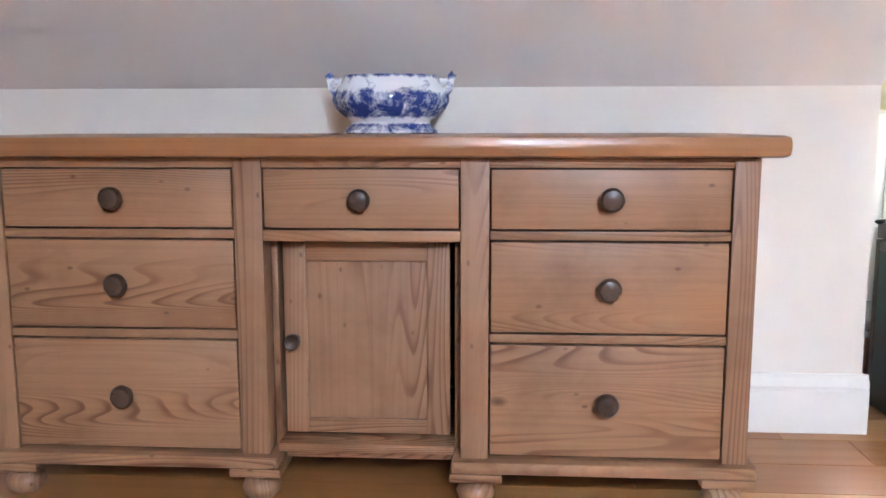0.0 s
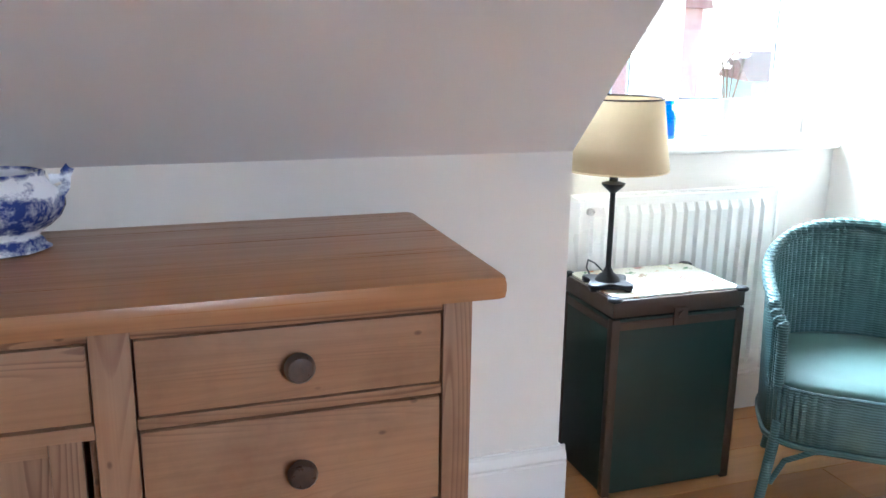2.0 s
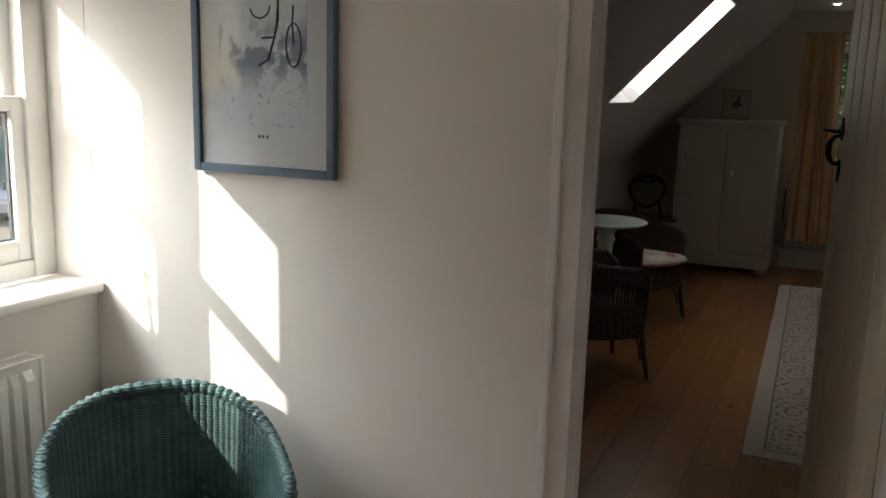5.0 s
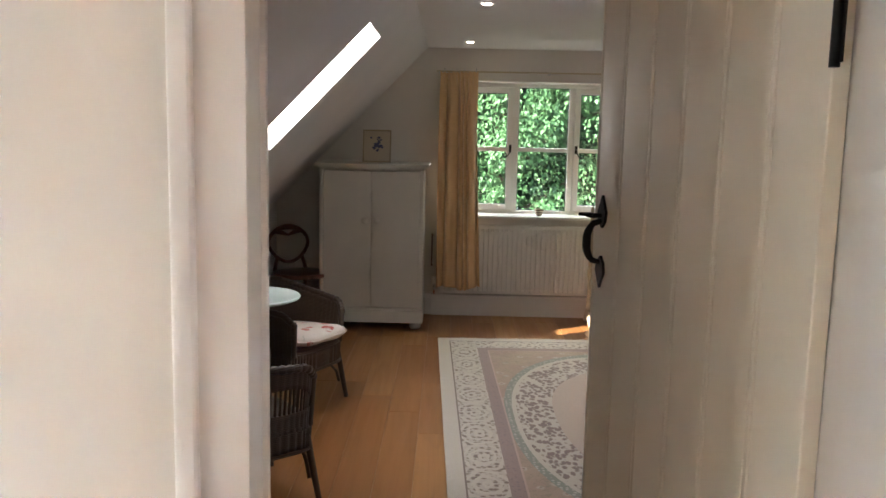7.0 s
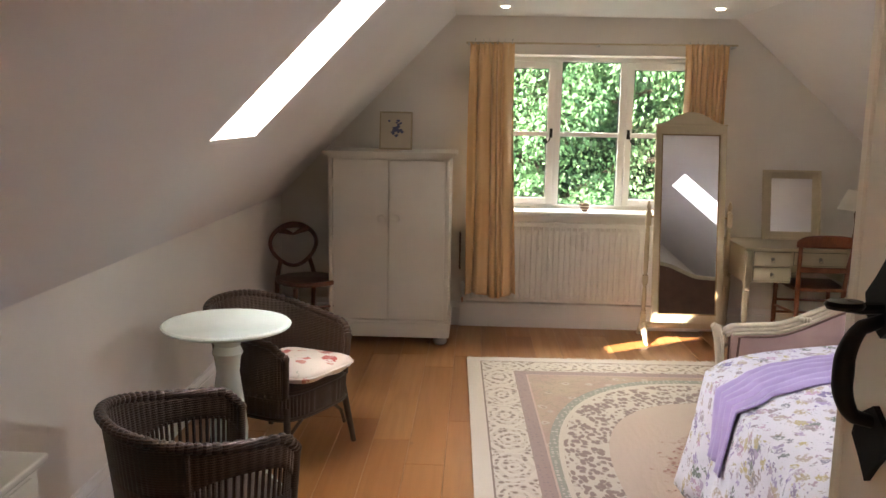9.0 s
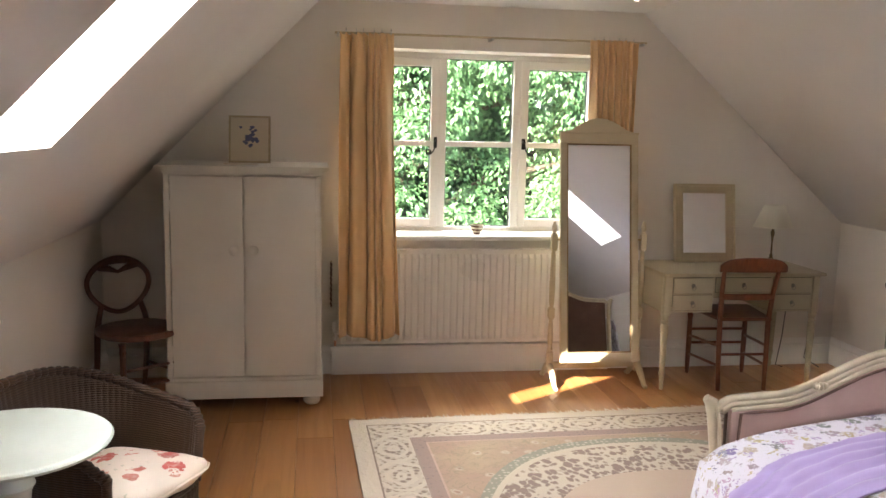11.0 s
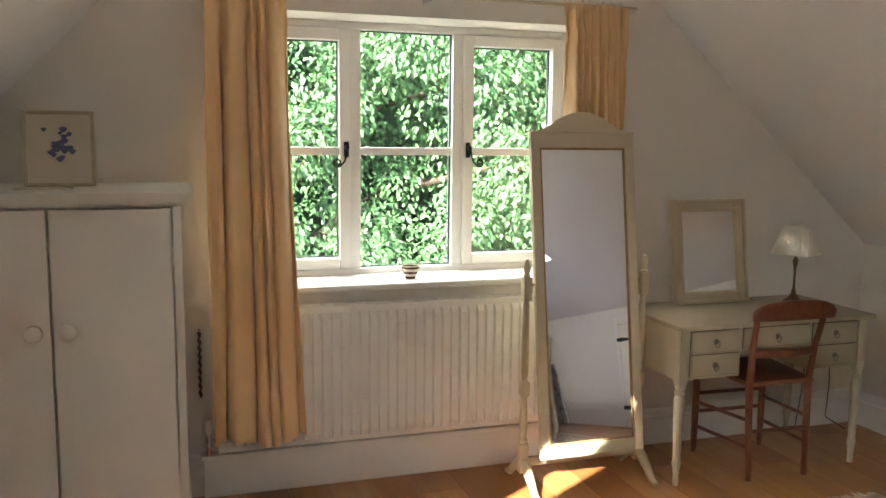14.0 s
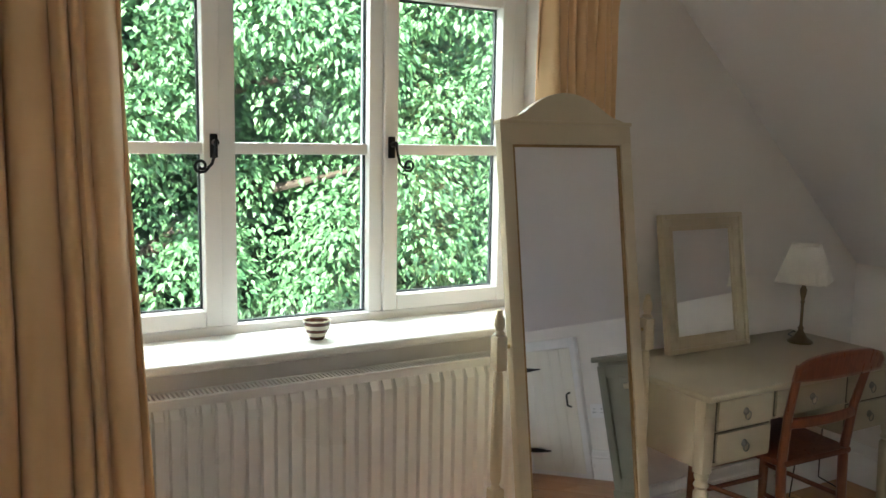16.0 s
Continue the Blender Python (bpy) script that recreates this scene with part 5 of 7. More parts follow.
main = k.mix(band(0.282, 0.352), main, k.mix(k.ramp(dots.outputs["Distance"], [(0.2, 0.55), (0.32, 0.0)]), PLUM, (0.20, 0.16, 0.15)))
main = k.mix(k.math("MULTIPLY", band(0.352, 0.362), 0.7), main, (0.55, 0.38, 0.31))
main = k.mix(band(0.092, 0.282), main, border)
main = k.mix(band(0.083, 0.092), main, BROWN)
main = k.mix(band(-1.0, 0.083), main, CREAM)
fine = k.noise(v, 260.0, 2.0)
main = k.mix(k.ramp(fine, [(0.35, 0.0), (0.7, 0.22)]), main, (0.28, 0.23, 0.18))
k.bump(k.math("ADD", fine, k.math("MULTIPLY", orn, 0.6)), 0.5, 0.004)
M_RUG = k.set(main, 0.95)
M_FRINGE = cloth_mat("rug_fringe", (0.66, 0.58, 0.46), (0.54, 0.46, 0.36), 0.9, (1, 1, 1), 0.1)
rug = thing("rug", "faded cream and rose wool rug with a fringe on oak boards", "rug", pose(6.176, -0.288, 0.0, 0, 0, 1.5))
bm = B()
box(bm, (-hl, -hwid, 0.0005), (hl, hwid, 0.012), 0.004)
part("carpet", bm, M_RUG, rug)
bm = B()
rnd = random.Random(9)
for s in (-1, 1):
    y = -hwid
    while y < hwid:
        L = rnd.uniform(0.03, 0.065)
        o = rnd.uniform(-0.02, 0.02)
        tube(bm, [(s * (hl - 0.004), y, 0.006), (s * (hl + L * 0.5), y + o * 0.6, 0.004), (s * (hl + L), y + o, 0.0022)], [0.003, 0.0035, 0.0015], 4)
        y += 0.0125
fr = tagged(part("fringe", bm, M_FRINGE, rug, "knotted cream fringe", 0), "", "", "", "stuff")


# ---- bedroom: bed ----
bed = thing("bed", "made-up double bed with a curved pink upholstered end board", "bed", pose(6.07, -0.655, 0))
BW = 0.705


def board_top(y):
    """Height of the serpentine end board across its width."""
    t = abs(y) / BW
    s = min(1.0, max(0.0, (0.72 - t) / 0.55))
    s = s * s * (3 - 2 * s)
    return 0.735 + 0.035 * (1 - t) + 0.11 * s - 0.03 * max(0.0, t - 0.93) / 0.07


def end_board(x0, extra):
    n = 60
    bm = B()
    ys = [-BW + 0.045 + (2 * BW - 0.09) * i / n for i in range(n + 1)]
    prism(bm, [(ys[0], 0.20)] + [(y, board_top(y) + extra - 0.035) for y in ys] + [(ys[-1], 0.20)], x0 - 0.022, x0 + 0.004, "x", 0.006)
    e = part("end_board", bm, M_PINK, bed, "faded pink buttoned-edge upholstery")
    bm = B()
    prism(bm, [(ys[0], 0.20)] + [(y, board_top(y) + extra - 0.035) for y in ys] + [(ys[-1], 0.20)], x0 + 0.0045, x0 + 0.02, "x")
    part("back_cloth", bm, M_TAUPE, e, "brown cloth back")
    ys2 = [-BW + 2 * BW * i / n for i in range(n + 1)]
    bm = B()
    tube(bm, [(x0, y, board_top(y) + extra - 0.006) for y in ys2], 0.0145, 12, False, 0.9)
    tube(bm, [(x0 - 0.010, y, board_top(y) + extra - 0.022) for y in ys2[1:-1]], 0.009, 10)
    tube(bm, [(x0 - 0.017, y, board_top(y) + extra - 0.036) for y in ys2[2:-2]], 0.0075, 8)
    tube(bm, [(x0, y, board_top(y) + extra - 0.028) for y in ys2[1:-1]], 0.014, 8)
    part("carved_rail", bm, M_BOARD, e, "cream carved top rail")
    bm = B()
    for s in (-1, 1):
        tube(bm, [(x0 - 0.026, s * (BW - 0.048), 0.22)] + [(x0 - 0.026, y * s, board_top(y) + extra - 0.048) for y in [(BW - 0.048) * (1 - i / 24) for i in range(1, 25)]], 0.005, 6)
    part("braid", bm, M_TAUPE, e, "dark braid with studs")
    bm = B()
    rnd2 = random.Random(4)
    for i in range(26):
        y = rnd2.uniform(-0.13, 0.13)
        lathe(bm, [(0, -0.012), (0.014, -0.006), (0.010, 0.006), (0, 0.012)], 8, pose(x0 - 0.018, y, board_top(y) + extra + rnd2.uniform(-0.02, 0.012), 90, rnd2.uniform(0, 180), 0), 1.0, 0.5)
    part("carved_crest", bm, M_BOARD, e, "carved flower crest")
    for y in (-0.37, 0.37):
        bm = B()
        lathe(bm, [(0, -0.028), (0.009, -0.022), (0.012, -0.012), (0.008, -0.006), (0.014, 0.0), (0.008, 0.006), (0.012, 0.012), (0.009, 0.022), (0, 0.028)], 10, pose(x0 - 0.020, y, board_top(y) + extra - 0.014, 90, 0, 0))
        part("carving", bm, M_BOARD, e, "small carved flower")
    for s in (-1, 1):
        bm = B()
        tube(bm, [(x0, s * (BW - 0.02), 0.0), (x0 - 0.006, s * (BW + 0.006), 0.10), (x0, s * (BW - 0.012), 0.30), (x0, s * (BW - 0.012), 0.55), (x0, s * (BW + 0.004), 0.68), (x0, s * (BW + 0.012), 0.722 + extra), (x0, s * (BW + 0.03), 0.735 + extra)], [0.015, 0.020, 0.018, 0.017, 0.018, 0.021, 0.013], 12)
        tube(bm, [(x0 - 0.020, s * (BW - 0.022), 0.12), (x0 - 0.021, s * (BW - 0.022), 0.45), (x0 - 0.020, s * (BW - 0.010), 0.66), (x0 - 0.016, s * (BW + 0.002), 0.715 + extra)], 0.006, 8)
        part("post", bm, M_BOARD, e, "cream scrolled post")


end_board(0.0, 0.0)
end_board(-2.02, 0.28)
for s in (-1, 1):
    bm = B()
    box(bm, (-2.0, s * (BW - 0.03) - 0.012, 0.22), (-0.03, s * (BW - 0.03) + 0.012, 0.34), 0.006)
    part("side_rail", bm, M_BOARD, bed)
bm = B()
box(bm, (-1.99, -BW + 0.05, 0.30), (-0.035, BW - 0.05, 0.54), 0.05, 4)
part("mattress", bm, M_MATTRESS, bed)

quilt = thing("quilt", "white and lilac sprigged quilt hanging over the bed", "bedding", pose(6.07, -0.655, 0))
rndq = random.Random(8)


def quilt_pt(u, v):
    x = -1.98 + 1.945 * u
    w = (v - 0.5) * 2
    flat = 0.79
    fold = 0.018 * math.sin(x * 17 + 2 * math.sin(x * 5)) + 0.01 * math.sin(x * 41)
    if abs(w) < flat:
        y = w / flat * (BW + 0.005)
        z = 0.572 + 0.095 * (1 - (w / flat) ** 2) + 0.02 * noise.noise((x * 2.2, y * 2.2, 0.3)) - 0.014 * (abs(w) / flat) ** 6
    else:
        t = (abs(w) - flat) / (1 - flat)
        y = math.copysign(BW + 0.05 + 0.10 * t + fold * (0.3 + t), w)
        z = 0.555 - 0.44 * t + 0.02 * math.sin(x * 9) * t
    return Vector((x, y, z + 0.006))


bm = B()
sheet(bm, quilt_pt, 110, 70)
solid(part("cover", bm, M_QUILT, quilt, "", 80), 0.012, 1.0)
throw = thing("throw", "gathered lilac throw laid in a band across the bed", "blanket", pose(6.07, -0.655, 0))
bm = B()


def throw_pt(u, v):
    uu = 0.775 + 0.14 * u + 0.02 * math.sin(v * 5) - 0.05 * max(0.0, abs(v - 0.5) * 2 - 0.8) * 5
    vv = 0.10 + 0.85 * v
    p = quilt_pt(uu, vv)
    w = (vv - 0.5) * 2
    n = 0.010 + 0.004 * math.sin(u * 34 + 2 * math.sin(v * 14)) + 0.006 * noise.noise((u * 5, v * 22, 1.7))
    if abs(w) < 0.79:
        p.z += n + 0.008
    else:
        p.y += math.copysign(n + 0.012, w)
    return p


sheet(bm, throw_pt, 60, 130)
solid(part("cover", bm, M_THROW, throw, "", 80), 0.008, 1.0)


def pillow(m, label, w=0.68, d=0.44, h=0.15):
    p = thing("pillow", label, "pillow", m)
    bm = B()

    def f(sgn):
        def g(u, v):
            a, b = (u - 0.5) * 2, (v - 0.5) * 2
            e = max(0.0, (1 - abs(a) ** 3.2) * (1 - abs(b) ** 3.2)) ** 0.55
            pin = 1 - 0.05 * (1 - abs(a)) * abs(b) ** 2
            return Vector((a * w / 2 * (1 - 0.06 * (1 - b * b) * abs(a) ** 3), b * d / 2 * pin, h / 2 + sgn * h / 2 * e + 0.006 * sgn * noise.noise((a * 3, b * 3, sgn))))
        return g
    sheet(bm, f(1), 26, 20)
    sheet(bm, f(-1), 26, 20)
    bmesh.ops.remove_doubles(bm, verts=bm.verts[:], dist=0.0006)
    part("case", bm, M_PILLOW, p, "", 80)


pillow(pose(5.66, -0.70, 0.672, 0, -8, 58), "plump pale lilac-white pillow lying on the quilt", 0.62, 0.42, 0.15)
pillow(pose(4.32, -0.40, 0.655, 0, 0, 90), "plump white pillow at the head of the bed")
pillow(pose(4.32, -1.08, 0.64, 0, 0, 90), "plump white pillow at the head of the bed")

# ---- bedroom: wicker chairs and table ----
tub_chair("wicker_chair", pose(5.135, 1.895, 0, 0, 0, 37), "dark brown wicker tub chair with open woven sides", M_WICKER, M_WICKER, 0.240, 0.245, 0.36, 0.665, 0.60, 0.15, 60, 0.24, True, "wicker chairs by the table")
tub_chair("wicker_chair", pose(6.43, 1.955, 0, 0, 0, -27), "dark brown wicker tub chair holding a floral cushion", M_WICKER, M_WICKER, 0.250, 0.262, 0.36, 0.69, 0.57, 0.18, 60, 0.24, False, "wicker chairs by the table")


def seat_cushion(m, label, w=0.42, d=0.44, h=0.10, mat=None):
    p = thing("cushion", label, "cushion", m)
    bm = B()
    rows = [(0.0, h), (0.5, h * 0.98), (0.8, h * 0.88), (0.95, h * 0.66), (1.0, h * 0.42), (0.95, h * 0.16), (0.8, 0.004), (0, 0.0)]
    n = 40
    vs = []
    for f, z in rows:
        if f == 0:
            vs.append([bm.verts.new((0, 0, z))])
            continue
        row = []
        for i in range(n):
            a = 2 * math.pi * i / n
            cx, cy = math.cos(a), math.sin(a)
            q = (abs(cx) ** 6.0 + abs(cy) ** 6.0) ** (-1 / 6.0)
            row.append(bm.verts.new((w / 2 * f * cx * q, d / 2 * f * cy * q, z + 0.008 * noise.noise((cx * f * 2, cy * f * 2, z * 9)))))
        vs.append(row)
    for q, w2 in zip(vs, vs[1:]):
        for i in range(n):
            j = (i + 1) % n
            if len(q) == 1:
                bm.faces.new((q[0], w2[i], w2[j]))
            elif len(w2) == 1:
                bm.faces.new((q[i], w2[0], q[j]))
            else:
                bm.faces.new((q[i], w2[i], w2[j], q[j]))
    part("cover", bm, mat or M_CUSHION, p, "", 80)
    bm = B()
    tube(bm, [(w / 2 * math.cos(2 * math.pi * i / n) * (abs(math.cos(2 * math.pi * i / n)) ** 6.0 + abs(math.sin(2 * math.pi * i / n)) ** 6.0) ** (-1 / 6.0), d / 2 * math.sin(2 * math.pi * i / n) * (abs(math.cos(2 * math.pi * i / n)) ** 6.0 + abs(math.sin(2 * math.pi * i / n)) ** 6.0) ** (-1 / 6.0), h * 0.42) for i in range(n)], 0.005, 6, True)
    part("piping", bm, M_CUSHION, p)


seat_cushion(pose(6.395, 1.865, 0.373, -4, 0, -27), "plump cream cushion printed with red roses on the wicker chair", 0.40, 0.44, 0.085)

table = thing("side_table", "pale green painted round pedestal table by the wicker chairs", "table", pose(5.93, 2.045, 0))
bm = B()
lathe(bm, [(0, 0.695), (0.16, 0.695), (0.20, 0.692), (0.232, 0.700), (0.252, 0.708), (0.256, 0.716), (0.250, 0.722), (0.236, 0.723), (0.228, 0.719), (0, 0.719)], 56)
part("tabletop", bm, M_PALE, table, "dished round top")
bm = B()
lathe(bm, [(0, 0.06), (0.065, 0.06), (0.075, 0.09), (0.062, 0.13), (0.072, 0.20), (0.078, 0.28), (0.060, 0.42), (0.046, 0.52), (0.052, 0.58), (0.062, 0.60), (0.050, 0.63), (0.070, 0.67), (0.11, 0.6945), (0, 0.6945)], 28)
part("pedestal", bm, M_PALE, table, "turned pedestal")
for i in range(3):
    a = 2 * math.pi * i / 3 + 0.5
    bm = B()
    tube(bm, [(0.05 * math.cos(a), 0.05 * math.sin(a), 0.14), (0.12 * math.cos(a), 0.12 * math.sin(a), 0.11), (0.18 * math.cos(a), 0.18 * math.sin(a), 0.05), (0.23 * math.cos(a), 0.23 * math.sin(a), 0.018)], [0.03, 0.026, 0.02, 0.018], 10)
    part("leg", bm, M_PALE, table)


# ---- bedroom: painted case furniture ----
def ring_pull(parent, x, y, z, mat=M_BRASS):
    bm = B()
    lathe(bm, [(0, 0), (0.013, 0), (0.011, 0.004), (0.006, 0.008), (0, 0.010)], 14, pose(x, y, z, 90))
    tube(bm, [(x + 0.012 * math.sin(2 * math.pi * i / 16), y - 0.010, z - 0.010 + 0.014 * math.cos(2 * math.pi * i / 16)) for i in range(16)], 0.002, 6, True)
    part("ring_pull", bm, mat, parent, "small dull metal ring pull")


ward = thing("wardrobe", "low cream painted two-door cupboard with a moulded cornice", "wardrobe", pose(8.27, 1.635, 0, 0, 0, -90))
WW, WD, WH = 0.405, 0.56, 1.31


def wpart(name, lo, hi, bev=0.003, label="", parent=None, mat=None):
    bm = B()
    box(bm, lo, hi, bev)
    return part(name, bm, mat or M_WARD, parent or ward, label)


wpart("carcass", (-WW, 0.032, 0.17), (WW, WD, 1.262), 0.004)
wpart("plinth", (-WW - 0.012, -0.012, 0.055), (WW + 0.012, WD, 0.150), 0.005)
wpart("plinth_moulding", (-WW - 0.006, -0.004, 0.1505), (WW + 0.006, WD, 0.1705), 0.008)
wpart("frieze", (-WW - 0.002, 0.002, 1.2625), (WW + 0.002, WD, 1.275), 0.002)
bm = B()
prof = [(0.0, 1.2755), (-0.012, 1.279), (-0.026, 1.288), (-0.038, 1.294), (-0.038, 1.306), (-0.030, 1.31)]
levels = [(p[0], p[1]) for p in prof]
for (o0, z0), (o1, z1) in zip(levels, levels[1:]):
    box(bm, (-WW + o0 * 1.0 - 0.002, min(o0, o1) + 0.002, z0), (WW - o0 * 1.0 + 0.002, WD, z1), 0)
part("cornice", bm, M_WARD, ward, "moulded cornice", 0)
for s in (-1, 1):
    d = wpart("door", (min(s * 0.0045, s * (WW - 0.032)), -0.004, 0.177), (max(s * 0.0045, s * (WW - 0.032)), 0.0200, 1.255), 0.003)
    bm = B()
    lathe(bm, [(0, 0), (0.010, 0), (0.009, 0.010), (0.014, 0.016), (0.027, 0.026), (0.026, 0.038), (0.014, 0.046), (0, 0.047)], 18, pose(s * 0.050, -0.004, 0.868, 90))
    part("knob", bm, M_WARD, d, "cream painted knob")
    wpart("stile", (min(s * (WW - 0.027), s * WW), -0.002, 0.1715), (max(s * (WW - 0.027), s * WW), 0.0315, 1.262), 0.003)
    for z in (0.32, 1.10):
        wpart("hinge", (s * (WW - 0.0285) - 0.004, -0.007, z - 0.03), (s * (WW - 0.0285) + 0.004, -0.0035, z + 0.03), 0.001, "", d)
for x in (-WW + 0.05, WW - 0.05):
    for y in (0.05, WD - 0.06):
        bm = B()
        lathe(bm, [(0, 0), (0.03, 0), (0.045, 0.014), (0.047, 0.03), (0.038, 0.046), (0.03, 0.0545), (0, 0.0545)], 18, pose(x, y, 0))
        part("foot", bm, M_WARD, ward, "turned bun foot")

# small framed flower picture leaning on the cupboard
flower = thing("framed_picture", "small buff framed blue flower print leaning on the cupboard", "picture", pose(8.60, 1.625, 1.311, -9, 0, -90))
fw, fh = 0.115, 0.265
for lo, hi in (((-fw, 0), (-fw + 0.012, fh)), ((fw - 0.012, 0), (fw, fh)), ((-fw + 0.012, 0), (fw - 0.012, 0.012)), ((-fw + 0.012, fh - 0.012), (fw - 0.012, fh))):
    bm = B()
    box(bm, (lo[0], -0.009, lo[1]), (hi[0], 0.009, hi[1]), 0.003)
    part("frame", bm, M_PALEGILT, flower, "pale worn gilt frame")
bm = B()
box(bm, (-fw + 0.012, -0.001, 0.012), (fw - 0.012, 0.006, fh - 0.012))
part("mount", bm, M_BUFF, flower, "buff paper", 0)
M_PETALBLUE = plain("printed_blue_flower", (0.10, 0.11, 0.21), 0.7, 0, 0.5, 60)
bm = B()
rnd = random.Random(21)
for i in range(26):
    cx, cz = rnd.gauss(0.0, 0.020), 0.135 + rnd.gauss(0, 0.030)
    r = rnd.uniform(0.006, 0.014)
    prism(bm, [(cx + r * (1 + 0.3 * math.sin(3 * a)) * math.cos(a), cz + r * 0.8 * math.sin(a)) for a in [2 * math.pi * j / 9 for j in range(9)]], -0.0016 - i * 0.00004, -0.0012, "y")
part("flower", bm, M_PETALBLUE, flower, "printed blue flowers", 0)
note = thing("card", "thin pale card lying in front of the flower picture", "card", pose(8.44, 1.66, 1.3105, 0, 0, -88))
bm = B()
box(bm, (-0.09, -0.03, 0), (0.09, 0.03, 0.006), 0.002)
part("sheet", bm, M_BUFF, note)

# low chest by the north wall
chest = thing("chest_of_drawers", "cream painted chest of drawers against the knee wall", "chest of drawers", pose(4.22, 2.12, 0))
bm = B()
box(bm, (-0.36, 0.0, 0.08), (0.36, 0.355, 0.70), 0.004)
part("carcass", bm, M_WARD, chest)
bm = B()
box(bm, (-0.38, -0.02, 0.7005), (0.38, 0.36, 0.722), 0.007, 3)
part("top", bm, M_WARD, chest, "overhanging cream top")
for z0, z1 in ((0.53, 0.68), (0.32, 0.51), (0.11, 0.30)):
    bm = B()
    box(bm, (-0.325, -0.006, z0), (0.325, -0.0005, z1), 0.003)
    d = part("drawer", bm, M_WARD, chest)
    for x in (-0.2, 0.2):
        ring_pull(d, x, -0.006, (z0 + z1) / 2, M_IRON)
for x in (-0.33, 0.33):
    for y in (0.03, 0.32):
        bm = B()
        box(bm, (x - 0.025, y - 0.025, 0), (x + 0.025, y + 0.025, 0.0795), 0.004)
        part("foot", bm, M_WARD, chest)

# sage cupboard by the south wall
cab = thing("cupboard", "grey-green painted low cupboard against the knee wall", "cupboard", pose(7.37, -1.785, 0, 0, 0, 180))
bm = B()
box(bm, (-0.40, 0.004, 0.0), (0.40, 0.40, 0.735), 0.004)
part("carcass", bm, M_SAGE, cab)
bm = B()
box(bm, (-0.425, -0.025, 0.7355), (0.425, 0.405, 0.765), 0.009, 3)
part("top", bm, M_SAGE, cab)
for s in (-1, 1):
    a, b = (0.004, 0.385) if s > 0 else (-0.385, -0.004)
    bm = B()
    box(bm, (a, -0.008, 0.07), (b, 0.003, 0.715), 0.003)
    d = part("door", bm, M_SAGE, cab)
    for q in ((a, a + 0.06, 0.07, 0.715), (b - 0.06, b, 0.07, 0.715), (a + 0.06, b - 0.06, 0.07, 0.13), (a + 0.06, b - 0.06, 0.655, 0.715)):
        bm = B()
        box(bm, (q[0] + 0.0003, -0.020, q[2]), (q[1] - 0.0003, -0.0085, q[3]), 0.003)
        part("door_frame", bm, M_SAGE, d)
    bm = B()
    lathe(bm, [(0, 0), (0.008, 0), (0.008, 0.01), (0.016, 0.018), (0.014, 0.028), (0, 0.03)], 14, pose(s * 0.035, -0.02, 0.42, 90))
    part("knob", bm, M_SAGE, d)
bm = B()
box(bm, (-0.41, -0.012, 0.0), (0.41, 0.0035, 0.065), 0.004)
part("plinth", bm, M_SAGE, cab)


# ---- bedroom: cheval mirror ----
chev = thing("cheval_mirror", "cream painted tilting cheval mirror on splayed feet", "mirror", pose(8.575, -0.425, 0, 0, 0, -90))
MW = 0.243
tilt = pose(0, 0, 0.885, -8.3, 0, 0)
frame_parts = []
zb, zt = -0.735, 0.625
for lo, hi in (((-MW, zb), (-MW + 0.042, zt)), ((MW - 0.042, zb), (MW, zt)), ((-MW + 0.042, zb), (MW - 0.042, zb + 0.055))):
    bm = B()
    box(bm, (lo[0], -0.014, lo[1]), (hi[0], 0.014, hi[1]), 0.006)
    part("frame", bm, M_CREAM, chev, "", 38, tilt)
bm = B()
crest = [(-MW, zt - 0.05), (-MW, zt + 0.012), (-MW + 0.03, zt + 0.022)]
for i in range(17):
    t = i / 16
    x = -MW + 0.07 + (2 * MW - 0.14) * t
    crest.append((x, zt + 0.028 + 0.075 * math.sin(math.pi * t) ** 0.9))
crest += [(MW - 0.03, zt + 0.022), (MW, zt + 0.012), (MW, zt - 0.05)]
prism(bm, crest, -0.014, 0.014, "y", 0.005)
box(bm, (-MW - 0.004, -0.018, zt + 0.008), (MW + 0.004, 0.016, zt + 0.02), 0.004)
part("crest", bm, M_CREAM, chev, "arched cream crest", 38, tilt)
bm = B()
box(bm, (-MW + 0.040, -0.004, zb + 0.053), (MW - 0.040, 0.0, zt - 0.048))
part("mirror_glass", bm, M_MIRROR, chev, "silvered mirror glass", 0, tilt)
bm = B()
g0, g1 = -MW + 0.042, MW - 0.042
for q in ((g0, g0 + 0.008, zb + 0.055, zt - 0.05), (g1 - 0.008, g1, zb + 0.055, zt - 0.05), (g0 + 0.008, g1 - 0.008, zb + 0.055, zb + 0.063), (g0 + 0.008, g1 - 0.008, zt - 0.058, zt - 0.05)):
    box(bm, (q[0], -0.0095, q[2]), (q[1], -0.0045, q[3]), 0.002)
part("inner_bead", bm, M_GILT, chev, "worn dark bead", 38, tilt)
bm = B()
box(bm, (-MW + 0.004, 0.0145, zb + 0.01), (MW - 0.004, 0.018, zt))
part("backboard", bm, M_CREAM, chev, "", 38, tilt)
